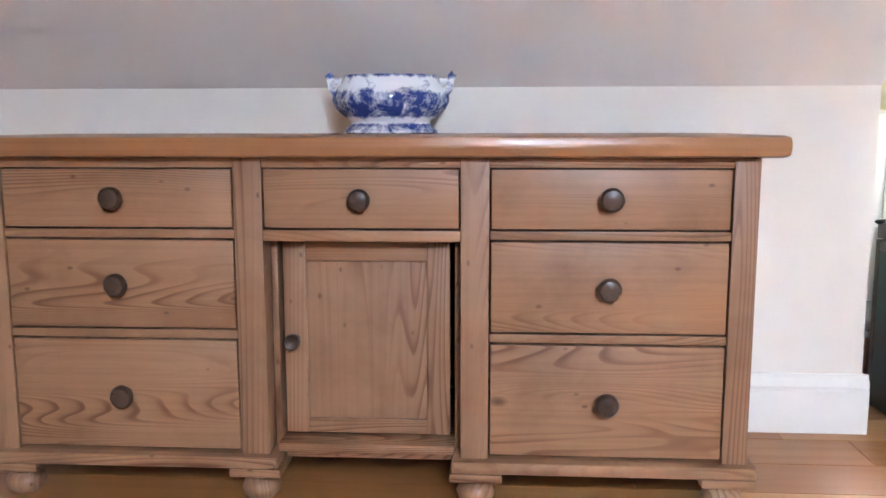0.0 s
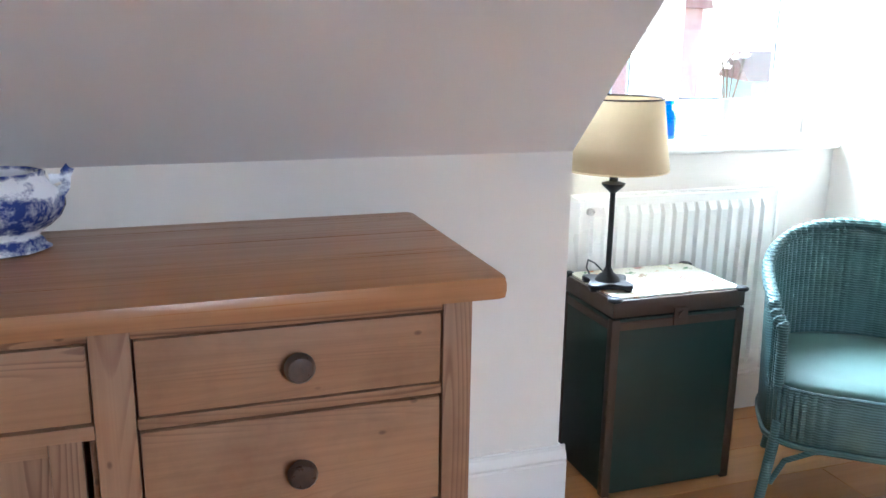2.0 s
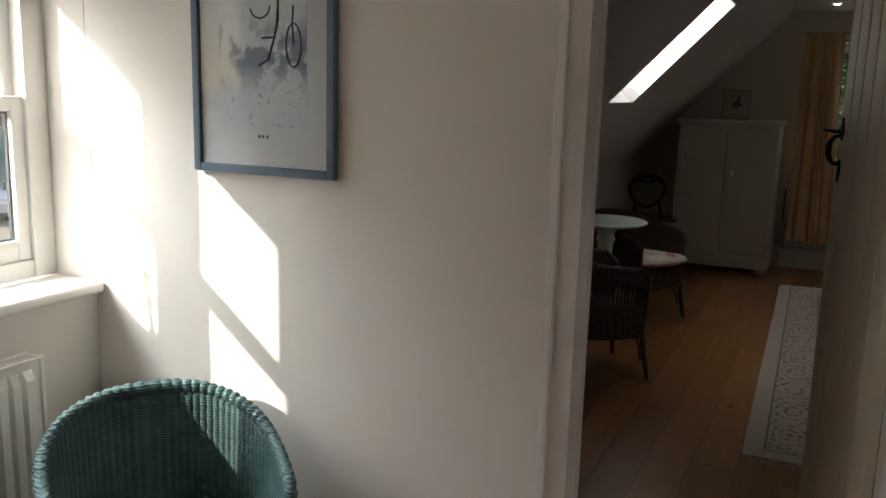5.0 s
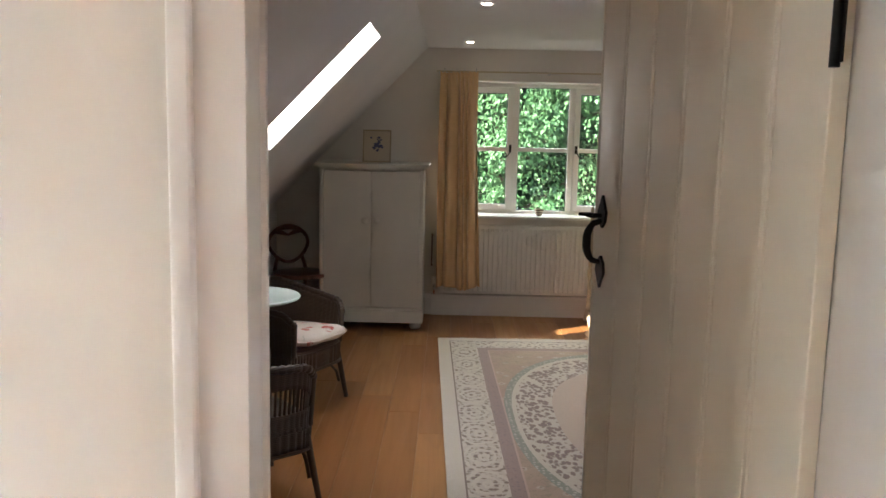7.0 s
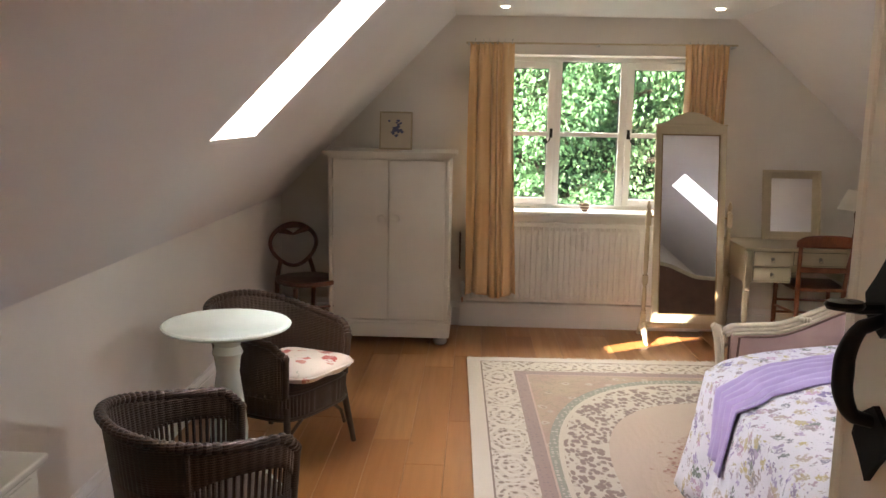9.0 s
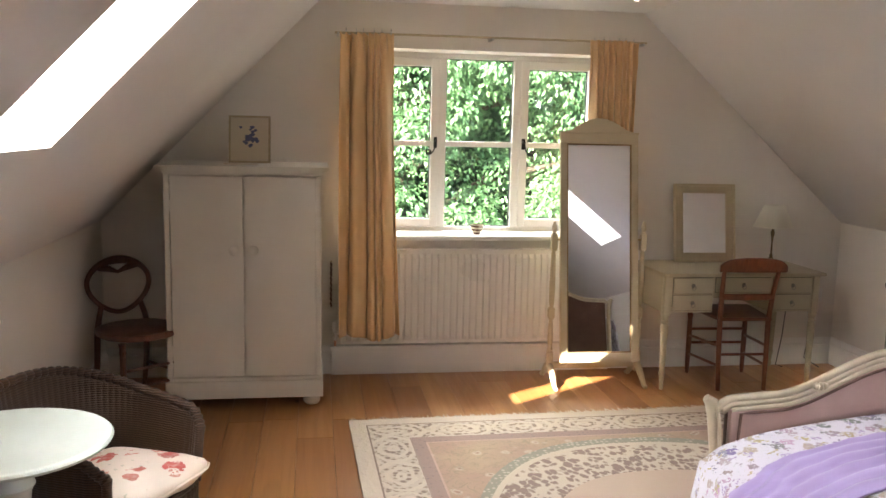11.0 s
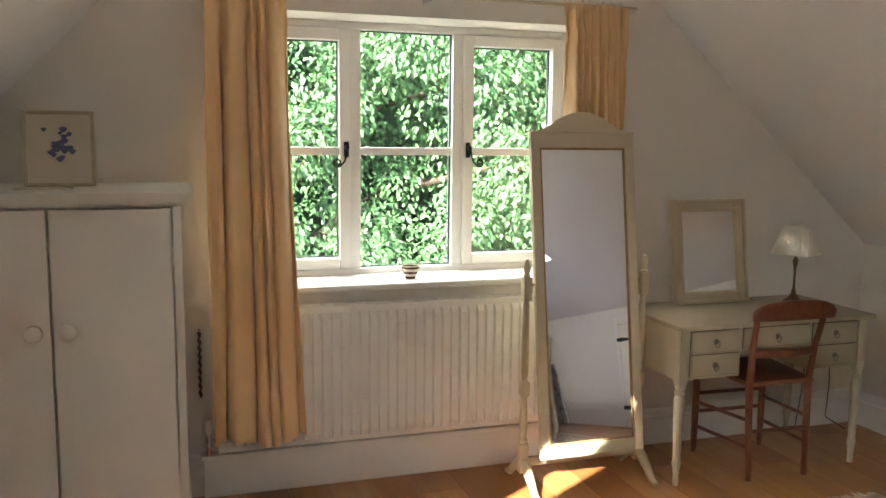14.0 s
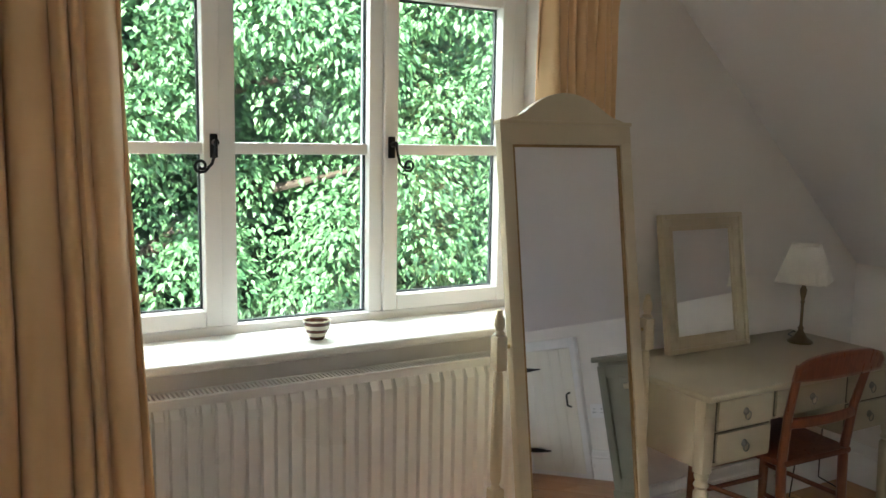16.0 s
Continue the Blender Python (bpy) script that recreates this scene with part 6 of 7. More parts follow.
for s in (-1, 1):
    x = s * (MW + 0.035)
    bm = B()
    box(bm, (x - 0.019, -0.019, 0.07), (x + 0.019, 0.019, 0.20), 0.004)
    lathe(bm, [(0.015, 0.2), (0.019, 0.215), (0.013, 0.225), (0.017, 0.28), (0.0145, 0.36), (0.011, 0.395), (0.017, 0.402), (0.017, 0.41)], 16, pose(x, 0, 0))
    box(bm, (x - 0.019, -0.019, 0.41), (x + 0.019, 0.019, 0.47), 0.004)
    lathe(bm, [(0.016, 0.47), (0.011, 0.48), (0.016, 0.50), (0.018, 0.60), (0.014, 0.80), (0.011, 0.815), (0.017, 0.82)], 16, pose(x, 0, 0))
    box(bm, (x - 0.018, -0.018, 0.82), (x + 0.018, 0.018, 0.92), 0.004)
    lathe(bm, [(0.012, 0.92), (0.018, 0.925), (0.010, 0.934), (0.016, 0.95), (0.015, 0.965), (0.008, 0.985), (0.009, 0.992), (0.0, 0.998)], 16, pose(x, 0, 0))
    post = part("post", bm, M_CREAM, chev, "turned cream post with a finial")
    bm = B()
    rod(bm, (x - s * 0.018, 0, 0.885), (x - s * 0.04, 0, 0.885), 0.006)
    part("pivot", bm, M_BRASS, post, "brass pivot screw")
    for t in (-1, 1):
        bm = B()
        tube(bm, [(x, t * 0.006, 0.115), (x, t * 0.045, 0.10), (x, t * 0.10, 0.055), (x, t * 0.135, 0.020), (x, t * 0.17, 0.013)], [0.024, 0.022, 0.018, 0.015, 0.012], 10, False)
        part("foot", bm, M_CREAM, chev, "splayed cream foot")
bm = B()
box(bm, (-MW - 0.02, -0.010, 0.095), (MW + 0.02, 0.010, 0.135), 0.005)
part("stretcher", bm, M_CREAM, chev)

# ---- bedroom: dressing table ----
desk = thing("dressing_table", "cream painted kneehole dressing table on turned legs", "dressing table", pose(8.385, -1.272, 0, 0, 0, -90))
TWD, TDP, TTZ = 0.495, 0.48, 0.715
bm = B()
box(bm, (-TWD - 0.02, -0.035, TTZ - 0.020), (TWD + 0.02, TDP + 0.01, TTZ), 0.007, 3)
part("tabletop", bm, M_DESK, desk, "cream painted top")


def kpart(name, lo, hi, bev=0.003, label="", parent=None):
    bm = B()
    box(bm, lo, hi, bev)
    return part(name, bm, M_DESK, parent or desk, label)


def drawer_gap(parent, x0, x1, z0, z1):
    """A dark plate behind a drawer front that paints the shadow in its gap."""
    bm = B()
    box(bm, (x0 - 0.0035, 0.0058, z0 - 0.0035), (x1 + 0.0035, 0.0078, z1 + 0.0035))
    part("gap_lining", bm, M_GAP, parent, "dark strip painted as the shadow in the gap round the drawer", 0)


for s in (-1, 1):
    kpart("side_panel", (min(s * (TWD - 0.018), s * TWD), 0.04, 0.47), (max(s * (TWD - 0.018), s * TWD), TDP - 0.04, TTZ - 0.0205))
    x0, x1 = (TWD - 0.31, TWD - 0.045) if s > 0 else (-TWD + 0.045, -TWD + 0.31)
    kpart("pedestal_box", (x0, 0.008, 0.472), (x1, TDP - 0.05, 0.694), 0.002)
    for z0, z1 in ((0.590, 0.682), (0.488, 0.578)):
        d = kpart("drawer", (x0 + 0.012, -0.004, z0), (x1 - 0.012, 0.0055, z1), 0.003)
        drawer_gap(d, x0 + 0.012, x1 - 0.012, z0, z1)
        ring_pull(d, (x0 + x1) / 2, -0.004, (z0 + z1) / 2, M_PEWTER)
kpart("apron", (-TWD + 0.31, 0.008, 0.585), (TWD - 0.31, TDP - 0.05, 0.694), 0.002)
d = kpart("drawer", (-TWD + 0.322, -0.004, 0.597), (TWD - 0.322, 0.0055, 0.682), 0.003)
drawer_gap(d, -TWD + 0.322, TWD - 0.322, 0.597, 0.682)
ring_pull(d, 0, -0.004, 0.64, M_PEWTER)
kpart("back_panel", (-TWD + 0.04, TDP - 0.045, 0.47), (TWD - 0.04, TDP - 0.03, 0.694))
for x in (-TWD + 0.022, TWD - 0.022):
    for y in (0.02, TDP - 0.02):
        bm = B()
        box(bm, (x - 0.021, y - 0.021, 0.455), (x + 0.021, y + 0.021, 0.694), 0.003)
        lathe(bm, [(0, 0), (0.011, 0), (0.014, 0.02), (0.011, 0.05), (0.016, 0.058), (0.013, 0.07), (0.021, 0.10), (0.016, 0.12), (0.022, 0.30), (0.024, 0.39), (0.017, 0.405), (0.025, 0.415), (0.018, 0.43), (0.024, 0.445), (0.022, 0.456), (0, 0.456)], 18, pose(x, y, 0))
        part("leg", bm, M_DESK, desk, "turned cream leg")

tm = thing("table_mirror", "cream moulded framed mirror leaning on the dressing table", "mirror", pose(8.775, -1.205, TTZ + 0.001, -9, 0, -90))
tw, thh = 0.205, 0.50
for lo, hi in (((-tw, 0), (-tw + 0.06, thh)), ((tw - 0.06, 0), (tw, thh)), ((-tw + 0.06, 0), (tw - 0.06, 0.06)), ((-tw + 0.06, thh - 0.06), (tw - 0.06, thh))):
    bm = B()
    box(bm, (lo[0], -0.004, lo[1]), (hi[0], 0.014, hi[1]), 0.004)
    part("frame", bm, M_CREAM, tm)
bm = B()
for o, w2, yy0 in ((0.0, 0.018, -0.016), (0.042, 0.012, -0.010)):
    for q in ((-tw + o, -tw + o + w2, o, thh - o), (tw - o - w2, tw - o, o, thh - o), (-tw + o + w2, tw - o - w2, o, o + w2), (-tw + o + w2, tw - o - w2, thh - o - w2, thh - o)):
        box(bm, (q[0], yy0, q[2]), (q[1], -0.0045, q[3]), 0.005)
part("moulding", bm, M_CREAM, tm, "raised cream moulding")
bm = B()
box(bm, (-tw + 0.058, 0.001, 0.058), (tw - 0.058, 0.004, thh - 0.058))
part("mirror_glass", bm, M_MIRROR, tm, "silvered mirror glass", 0)

lamp2 = thing("table_lamp", "small bronze table lamp with a square white pleated shade", "lamp", pose(8.70, -1.615, TTZ + 0.001))
bm = B()
lathe(bm, [(0, 0), (0.046, 0), (0.048, 0.006), (0.040, 0.012), (0.026, 0.022), (0.016, 0.036), (0.009, 0.048), (0.012, 0.056), (0.006, 0.066), (0.0055, 0.150), (0.009, 0.156), (0.006, 0.164), (0.012, 0.190), (0.013, 0.205), (0.008, 0.215), (0.007, 0.262), (0, 0.262)], 20)
part("stem", bm, M_BRONZE, lamp2, "dark bronze stem and stepped foot")
bm = B()
npl = 72


def pleat(u, v):
    a = 2 * math.pi * u + 0.5
    q = (abs(math.cos(a - 0.5)) ** 7 + abs(math.sin(a - 0.5)) ** 7) ** (-1 / 7)
    r = q * (0.094 - 0.046 * v) * (1 + 0.012 * (1 if int(round(u * npl * 4)) % 4 < 2 else -1))
    return (r * math.cos(a), r * math.sin(a), 0.238 + 0.138 * v)


sheet(bm, pleat, npl * 4, 2, True)
shade2 = solid(part("shade", bm, M_SHADE_W, lamp2, "white pleated square shade"), 0.002)
for v in (0.0, 1.0):
    bm = B()
    tube(bm, [pleat(i / 72, v) for i in range(72)], 0.0025, 6, True)
    part("shade_edge", bm, M_SHADE_W, shade2)
bm = B()
tube(bm, [(0.03, -0.02, 0.005), (0.10, -0.06, 0.004), (0.13, -0.13, 0.004), (0.125, -0.20, -0.03), (0.12, -0.21, -0.25), (0.115, -0.19, -0.50), (0.115, -0.16, -0.70), (0.10, -0.20, -0.711)], 0.003, 6)
part("flex", bm, M_BLACK, lamp2, "black flex hanging behind the table")


# ---- bedroom: chairs ----
def desk_chair(m):
    c = thing("chair", "red-brown wooden rail-back chair tucked under the dressing table", "chair", m)
    # faces +y; back at y = -0.19
    for s in (-1, 1):
        bm = B()
        tube(bm, [(s * 0.145, -0.185, 0.0), (s * 0.150, -0.175, 0.20), (s * 0.152, -0.165, 0.43), (s * 0.160, -0.185, 0.60), (s * 0.172, -0.225, 0.775)], [0.014, 0.016, 0.017, 0.015, 0.013], 10)
        part("back_leg", bm, M_CHERRY, c)
        bm = B()
        lathe(bm, [(0, 0), (0.010, 0), (0.014, 0.03), (0.017, 0.20), (0.015, 0.36), (0.019, 0.38), (0.016, 0.40), (0.019, 0.425), (0, 0.425)], 14, pose(s * 0.185, 0.19, 0))
        part("front_leg", bm, M_CHERRY, c)
        for z in (0.15, 0.27):
            bm = B()
            rod(bm, (s * 0.150, -0.17, z), (s * 0.185, 0.19, z - 0.02), 0.009)
            part("stretcher", bm, M_CHERRY, c)
    for y, z in ((0.19, 0.20), (0.19, 0.29), (-0.175, 0.22)):
        bm = B()
        w = 0.185 if y > 0 else 0.15
        rod(bm, (-w, y, z), (w, y, z), 0.009)
        part("stretcher", bm, M_CHERRY, c)
    bm = B()

    def crestf(u, v):
        x = (u - 0.5) * 2
        arch = 1 - 0.25 * x * x - 0.35 * abs(x) ** 8
        z = 0.735 + (0.085 * arch) * v
        return Vector((x * 0.205, -0.232 - 0.022 * (1 - x * x) - 0.012 * v, z))
    sheet(bm, crestf, 30, 6)
    solid(part("crest_rail", bm, M_CHERRY, c, "broad bowed crest rail", 60), 0.020)
    bm = B()
    pts = [(x * 0.158, -0.185 - 0.018 * (1 - x * x), 0.575) for x in [i / 8 - 1 for i in range(17)]]
    tube(bm, pts, 0.012, 8, False, 1.6)
    part("mid_rail", bm, M_CHERRY, c)
    bm = B()
    prism(bm, [(-0.165, -0.185), (0.165, -0.185), (0.205, 0.19), (0.19, 0.215), (-0.19, 0.215), (-0.205, 0.19)], 0.425, 0.448, "z", 0.009)
    part("seat", bm, M_CHERRY, c, "shaped wooden seat")


desk_chair(pose(8.535, -1.29, 0, 0, 0, -92))


def balloon_chair(m):
    c = thing("chair", "dark mahogany balloon-back chair beside the cream cupboard", "chair", m)
    # faces -y; back at y = +0.19
    for s in (-1, 1):
        bm = B()
        tube(bm, [(s * 0.15, 0.25, 0.0), (s * 0.15, 0.21, 0.22), (s * 0.15, 0.19, 0.44)], [0.014, 0.017, 0.018], 10)
        part("back_leg", bm, M_MAHOG, c)
        bm = B()
        lathe(bm, [(0, 0), (0.010, 0), (0.014, 0.03), (0.012, 0.06), (0.019, 0.22), (0.016, 0.36), (0.021, 0.375), (0.016, 0.39), (0.021, 0.425), (0, 0.425)], 14, pose(s * 0.185, -0.18, 0))
        part("front_leg", bm, M_MAHOG, c)
        bm = B()
        rod(bm, (s * 0.15, 0.215, 0.19), (s * 0.185, -0.18, 0.19), 0.009)
        part("stretcher", bm, M_MAHOG, c)
    for z in (0.17, 0.27):
        bm = B()
        rod(bm, (-0.185, -0.18, z), (0.185, -0.18, z), 0.009)
        part("stretcher", bm, M_MAHOG, c)
    bm = B()
    n = 48
    pts, rr = [], []
    for i in range(n):
        a = 2 * math.pi * i / n
        x = 0.185 * math.sin(a) * (1 - 0.10 * math.cos(a) ** 2) * (1.0 - 0.16 * math.cos(a))
        zz = 0.665 - 0.150 * math.cos(a)
        pts.append((x, 0.205 + 0.05 * (zz - 0.5) / 0.4, zz))
        rr.append(0.018 + 0.014 * max(0, -math.cos(a)) ** 4)
    tube(bm, pts, rr, 10, True, 0.8)
    tube(bm, [(-0.11, 0.232, 0.778), (-0.05, 0.232, 0.765), (0.0, 0.232, 0.745), (0.05, 0.232, 0.765), (0.11, 0.232, 0.778)], [0.02, 0.018, 0.010, 0.018, 0.02], 8)
    part("balloon_back", bm, M_MAHOG, c, "rounded open back")
    for s in (-1, 1):
        bm = B()
        tube(bm, [(s * 0.150, 0.19, 0.43), (s * 0.138, 0.195, 0.49), (s * 0.118, 0.203, 0.56)], [0.018, 0.016, 0.016], 10)
        part("back_upright", bm, M_MAHOG, c)
    bm = B()
    poly = [(0.215 * math.copysign(abs(math.cos(2 * math.pi * i / 36)) ** 0.7, math.cos(2 * math.pi * i / 36)), 0.215 * math.copysign(abs(math.sin(2 * math.pi * i / 36)) ** 0.7, math.sin(2 * math.pi * i / 36))) for i in range(36)]
    prism(bm, poly, 0.425, 0.458, "z", 0.012)
    part("seat", bm, M_MAHOG, c, "rounded dark seat")


balloon_chair(pose(8.36, 2.20, 0, 0, 0, -52) @ Matrix.Scale(0.95, 4))


# ---- bedroom: curtains, sill, fittings ----
def curtain(name, y_top, y_bot, z0, z1, label, tight=(0.36,), folds=1.6, seed=0):
    """A hanging curtain: broad soft folds with bunched pleats about the places in tight."""
    c = thing(name, label, "curtain", IDENT)
    bm = B()
    steps, run = [0.0], 0.0
    for i in range(400):
        u = (i + 0.5) / 400
        run += (folds + sum(7.5 * math.exp(-((u - t) / 0.13) ** 2) for t in tight)) / 400
        steps.append(run)

    def f(u, v):
        z = z1 + (z0 - z1) * v
        ya = y_top[0] + (y_bot[0] - y_top[0]) * v ** 1.2
        yb = y_top[1] + (y_bot[1] - y_top[1]) * v ** 1.2
        y = ya + (yb - ya) * u
        k = u * 400
        i = min(399, int(k))
        ph = 2 * math.pi * (steps[i] + (steps[i + 1] - steps[i]) * (k - i))
        near = max(math.exp(-((u - t) / 0.16) ** 2) for t in tight)
        head = max(0.0, 1 - v / 0.075)
        ph += 0.5 * math.sin(v * 2.4 + seed) + 0.35 * noise.noise((u * 3, v * 2.5, seed))
        amp = (0.034 + 0.008 * near) * min(1.0, 0.5 + v * 2.2)
        wave = math.sin(ph)
        x = 8.735 + amp * (wave + 0.28 * math.sin(2 * ph)) + 0.007 * math.sin(ph * 2.37 + 1.4 * v + seed) * min(1.0, v * 5)
        x += 0.011 * noise.noise((u * 5 + seed, v * 3.5, seed)) + 0.004 * noise.noise((u * 17, v * 9, seed))
        x += head * 0.014 * math.sin(u * 2 * math.pi * 9 + seed) - 0.012 * math.exp(-((v - 0.075) / 0.022) ** 2)
        # a slack fold that falls aslant from the heading
        x -= 0.014 * math.exp(-((u - 0.62 + 0.55 * v) / 0.06) ** 2) * max(0.0, 1 - v / 0.32)
        y += (0.010 + 0.004 * (1 - near)) * math.cos(ph) * min(1, v * 4) + 0.006 * head * math.sin(u * 60)
        z += 0.014 * math.sin(u * 8 + seed) * max(0.0, v - 0.9) * 10 + 0.008 * head * math.sin(u * 57 + seed)
        return Vector((x, y, z))
    sheet(bm, f, 180, 64)
    cl = solid(part("cloth", bm, M_CURTAIN, c, "", 80), 0.006)
    bm = B()
    sheet(bm, lambda u, v: f(u, 0.062 + 0.004 * v) + Vector((-0.006, 0, 0)), 150, 1)
    part("heading_tape", bm, M_CURTAIN, cl, "gathered heading")
    for i in range(6):
        u = (i + 0.3) / 6
        p = f(u, 0.0)
        bm = B()
        tube(bm, [(8.775, p.y, 2.066), (8.765, p.y, 2.088), (8.757, p.y, 2.075), (8.755, p.y, z1 - 0.03)], 0.0025, 6)
        part("hook", bm, M_STEEL, c)


curtain("curtain", (0.81, 1.120), (0.742, 1.125), 0.262, 2.055, "long gold cotton curtain drawn back from the window", (0.36,), 3.0, 1.3)
curtain("curtain", (-0.665, -0.372), (-0.68, -0.40), 0.262, 2.065, "long gold cotton curtain hanging behind the mirror", (0.3, 0.72), 4.0, 4.1)
rail = thing("curtain_rod", "thin cream curtain rod above the window", "curtain rod", IDENT)
bm = B()
rod(bm, (8.785, -0.74, 2.068), (8.785, 1.15, 2.062), 0.007)
part("rod", bm, M_CREAM, rail)
for y in (-0.72, 0.22, 1.13):
    bm = B()
    box(bm, (8.775, y - 0.006, 2.048), (GX, y + 0.006, 2.064), 0.002)
    part("bracket", bm, M_STEEL, rail)
tie = thing("tieback", "plaited brown cord tieback hanging on a hook", "tieback", IDENT)
bm = B()
tube(bm, [(8.872 + 0.002 * math.sin(i * 1.9), 1.165 + 0.003 * math.cos(i * 1.9), 0.70 - 0.0095 * i) for i in range(30)], [0.006 + 0.002 * math.sin(i * 1.9) for i in range(30)], 8)
part("cord", bm, M_TAUPE, tie)
bm = B()
rod(bm, (GX, 1.165, 0.705), (8.865, 1.165, 0.71), 0.004)
part("hook", bm, M_BRASS, tie)

pot = thing("pot", "small brown striped pottery bowl on the window board", "pot", pose(8.955, 0.25, WZ0 + 0.0205))
bm = B()
lathe(bm, [(0, 0), (0.022, 0), (0.024, 0.006), (0.036, 0.030), (0.041, 0.052), (0.042, 0.058), (0.038, 0.058), (0.032, 0.03), (0.018, 0.01), (0, 0.01)], 28)
part("body", bm, M_POT, pot)


def socket_plate(m, label, plug=False):
    s = thing("socket", label, "socket", m)
    bm = B()
    box(bm, (-0.073, -0.009, -0.043), (0.073, 0.0, 0.043), 0.003)
    part("plate", bm, M_PLASTIC, s)
    for x in (-0.036, 0.036):
        bm = B()
        for dx, dz in ((0, 0.012), (-0.011, -0.010), (0.011, -0.010)):
            box(bm, (x + dx - 0.003, -0.0096, dz - 0.004), (x + dx + 0.003, -0.0091, dz + 0.004))
        part("slots", bm, M_BLACK, s, "dark socket slots", 0)
    if plug:
        bm = B()
        box(bm, (-0.062, -0.040, -0.026), (-0.012, -0.0098, 0.024), 0.007)
        p = part("plug", bm, M_BLACK, s, "black plug")
        bm = B()
        tube(bm, [(-0.037, -0.03, -0.026), (-0.037, -0.034, -0.10), (-0.02, -0.03, -0.22), (-0.03, -0.035, -0.34), (-0.05, -0.05, -0.42), (0.02, -0.12, -0.47)], 0.0032, 6)
        part("lead", bm, M_BLACK, p)


socket_plate(pose(GX - 0.0005, -2.04, 0.475, 0, 0, -90), "white double wall socket with a black plug and lead", True)
socket_plate(pose(6.40, RY + 0.0005, 0.42, 0, 0, 180), "white double wall socket on the knee wall")
socket_plate(pose(4.85, LY - 0.0005, 0.70, 0, 0, 0), "white double wall socket on the knee wall")

for x, y in ((8.31, 0.895), (8.29, -0.468), (6.32, 0.855), (6.30, -0.46), (4.3, 0.86), (4.3, -0.46)):
    dl = thing("downlight", "small white recessed ceiling downlight", "downlight", pose(x, y, CZ))
    bm = B()
    lathe(bm, [(0.030, -0.006), (0.042, -0.004), (0.044, -0.0005), (0.030, -0.0005)], 28)
    part("bezel", bm, M_TRIM, dl, "white bezel")
    bm = B()
    lathe(bm, [(0, -0.014), (0.016, -0.0125), (0.025, -0.009), (0.0295, -0.003), (0.0295, -0.001), (0, -0.001)], 24)
    k = bpy.data.materials.get("lit_lamp")
    if k is None:
        kk = Nodes("lit_lamp")
        kk.bsdf.inputs["Emission Color"].default_value = (1.0, 0.9, 0.72, 1)
        kk.bsdf.inputs["Emission Strength"].default_value = 6.0
        k = kk.set((0.8, 0.78, 0.7), 0.4)
    part("lamp", bm, k, dl, "lit lamp")


# ---- outdoors ----
M_GRASS = paint("gravel_and_grass", (0.62, 0.53, 0.42), 0.9, 0.35, 3.0, 0.3, 0.15)
bm = B()
sheet(bm, lambda u, v: Vector(((u - 0.5) * 900, (v - 0.5) * 900, -2.8)), 6, 6)
structure("ground", bm, M_GRASS, "pale gravel yard and rough grass around the house", "ground")

M_LEAF = Nodes("broad_leaf")
oi = M_LEAF.t.nodes.new("ShaderNodeNewGeometry")
lc = M_LEAF.ramp(oi.outputs["Random Per Island"], [(0.0, (0.035, 0.095, 0.034)), (0.4, (0.072, 0.170, 0.062)), (0.8, (0.110, 0.235, 0.090)), (1.0, (0.170, 0.310, 0.140))])
M_LEAF.bsdf.inputs["Transmission Weight"].default_value = 0.0
M_LEAF = M_LEAF.set(lc, 0.58)
M_BARK = plain("ivy_bark", (0.06, 0.045, 0.03), 0.9, 0, 0.4, 12, 0.5)
M_LEAF_SHADE = plain("shaded_leaf_mass", (0.022, 0.052, 0.022), 0.9, 0, 0.5, 6, 0.5)


def leaf_cloud(name, centre_fn, count, size, seed, parent, mat):
    """Many small folded leaves; centre_fn gives place and outward direction."""
    rnd = np.random.RandomState(seed)
    verts, faces = [], []
    for i in range(count):
        c, n = centre_fn(rnd)
        d = Vector((rnd.normal(0, 0.4), rnd.normal(0, 0.4), -0.85 + rnd.normal(0, 0.35))) + n * 0.75
        d.normalize()
        nn = (n + Vector((rnd.normal(0, 0.4), rnd.normal(0, 0.4), rnd.normal(0, 0.4) + 0.6))).normalized()
        s = d.cross(nn)
        if s.length < 1e-3:
            continue
        s.normalize()
        L = size * rnd.uniform(0.65, 1.3)
        w = L * 0.29
        up = s.cross(d).normalized() * (L * 0.06)
        b = len(verts)
        verts += [c, c + d * L * 0.35 + s * w + up, c + d * L, c + d * L * 0.35 - s * w + up, c + d * L * 0.40]
        faces += [(b, b + 1, b + 4), (b + 1, b + 2, b + 4), (b + 2, b + 3, b + 4), (b + 3, b, b + 4)]
    me = bpy.data.meshes.new(name)
    me.from_pydata([tuple(v) for v in verts], [], faces)
    me.materials.append(mat)
    ob = new(name, me)
    ob.parent = parent
    return tagged(ob, "dense glossy green leaves", "", "", "stuff")


tree = thing("tree", "dense leafy evergreen tree filling the view beyond the window", "tree", pose(12.9, 0.4, -2.8))
bm = B()
tube(bm, [(0.6, 0, 0), (0.55, 0.1, 2.0), (0.7, -0.1, 4.5), (0.6, 0.2, 7.0)], [0.28, 0.22, 0.16, 0.06], 12)
part("trunk", bm, M_BARK, tree)
rl = random.Random(12)
for i in range(14):
    z = rl.uniform(1.2, 6.2)
    y = rl.uniform(-2.6, 2.6)
    bm = B()
    tube(bm, [(0.6, 0, z * 0.8), (0.35, y * 0.5, z), (-0.15, y, z + 0.3)], [0.07, 0.045, 0.015], 7)
    part("limb", bm, M_BARK, tree)
bm = B()
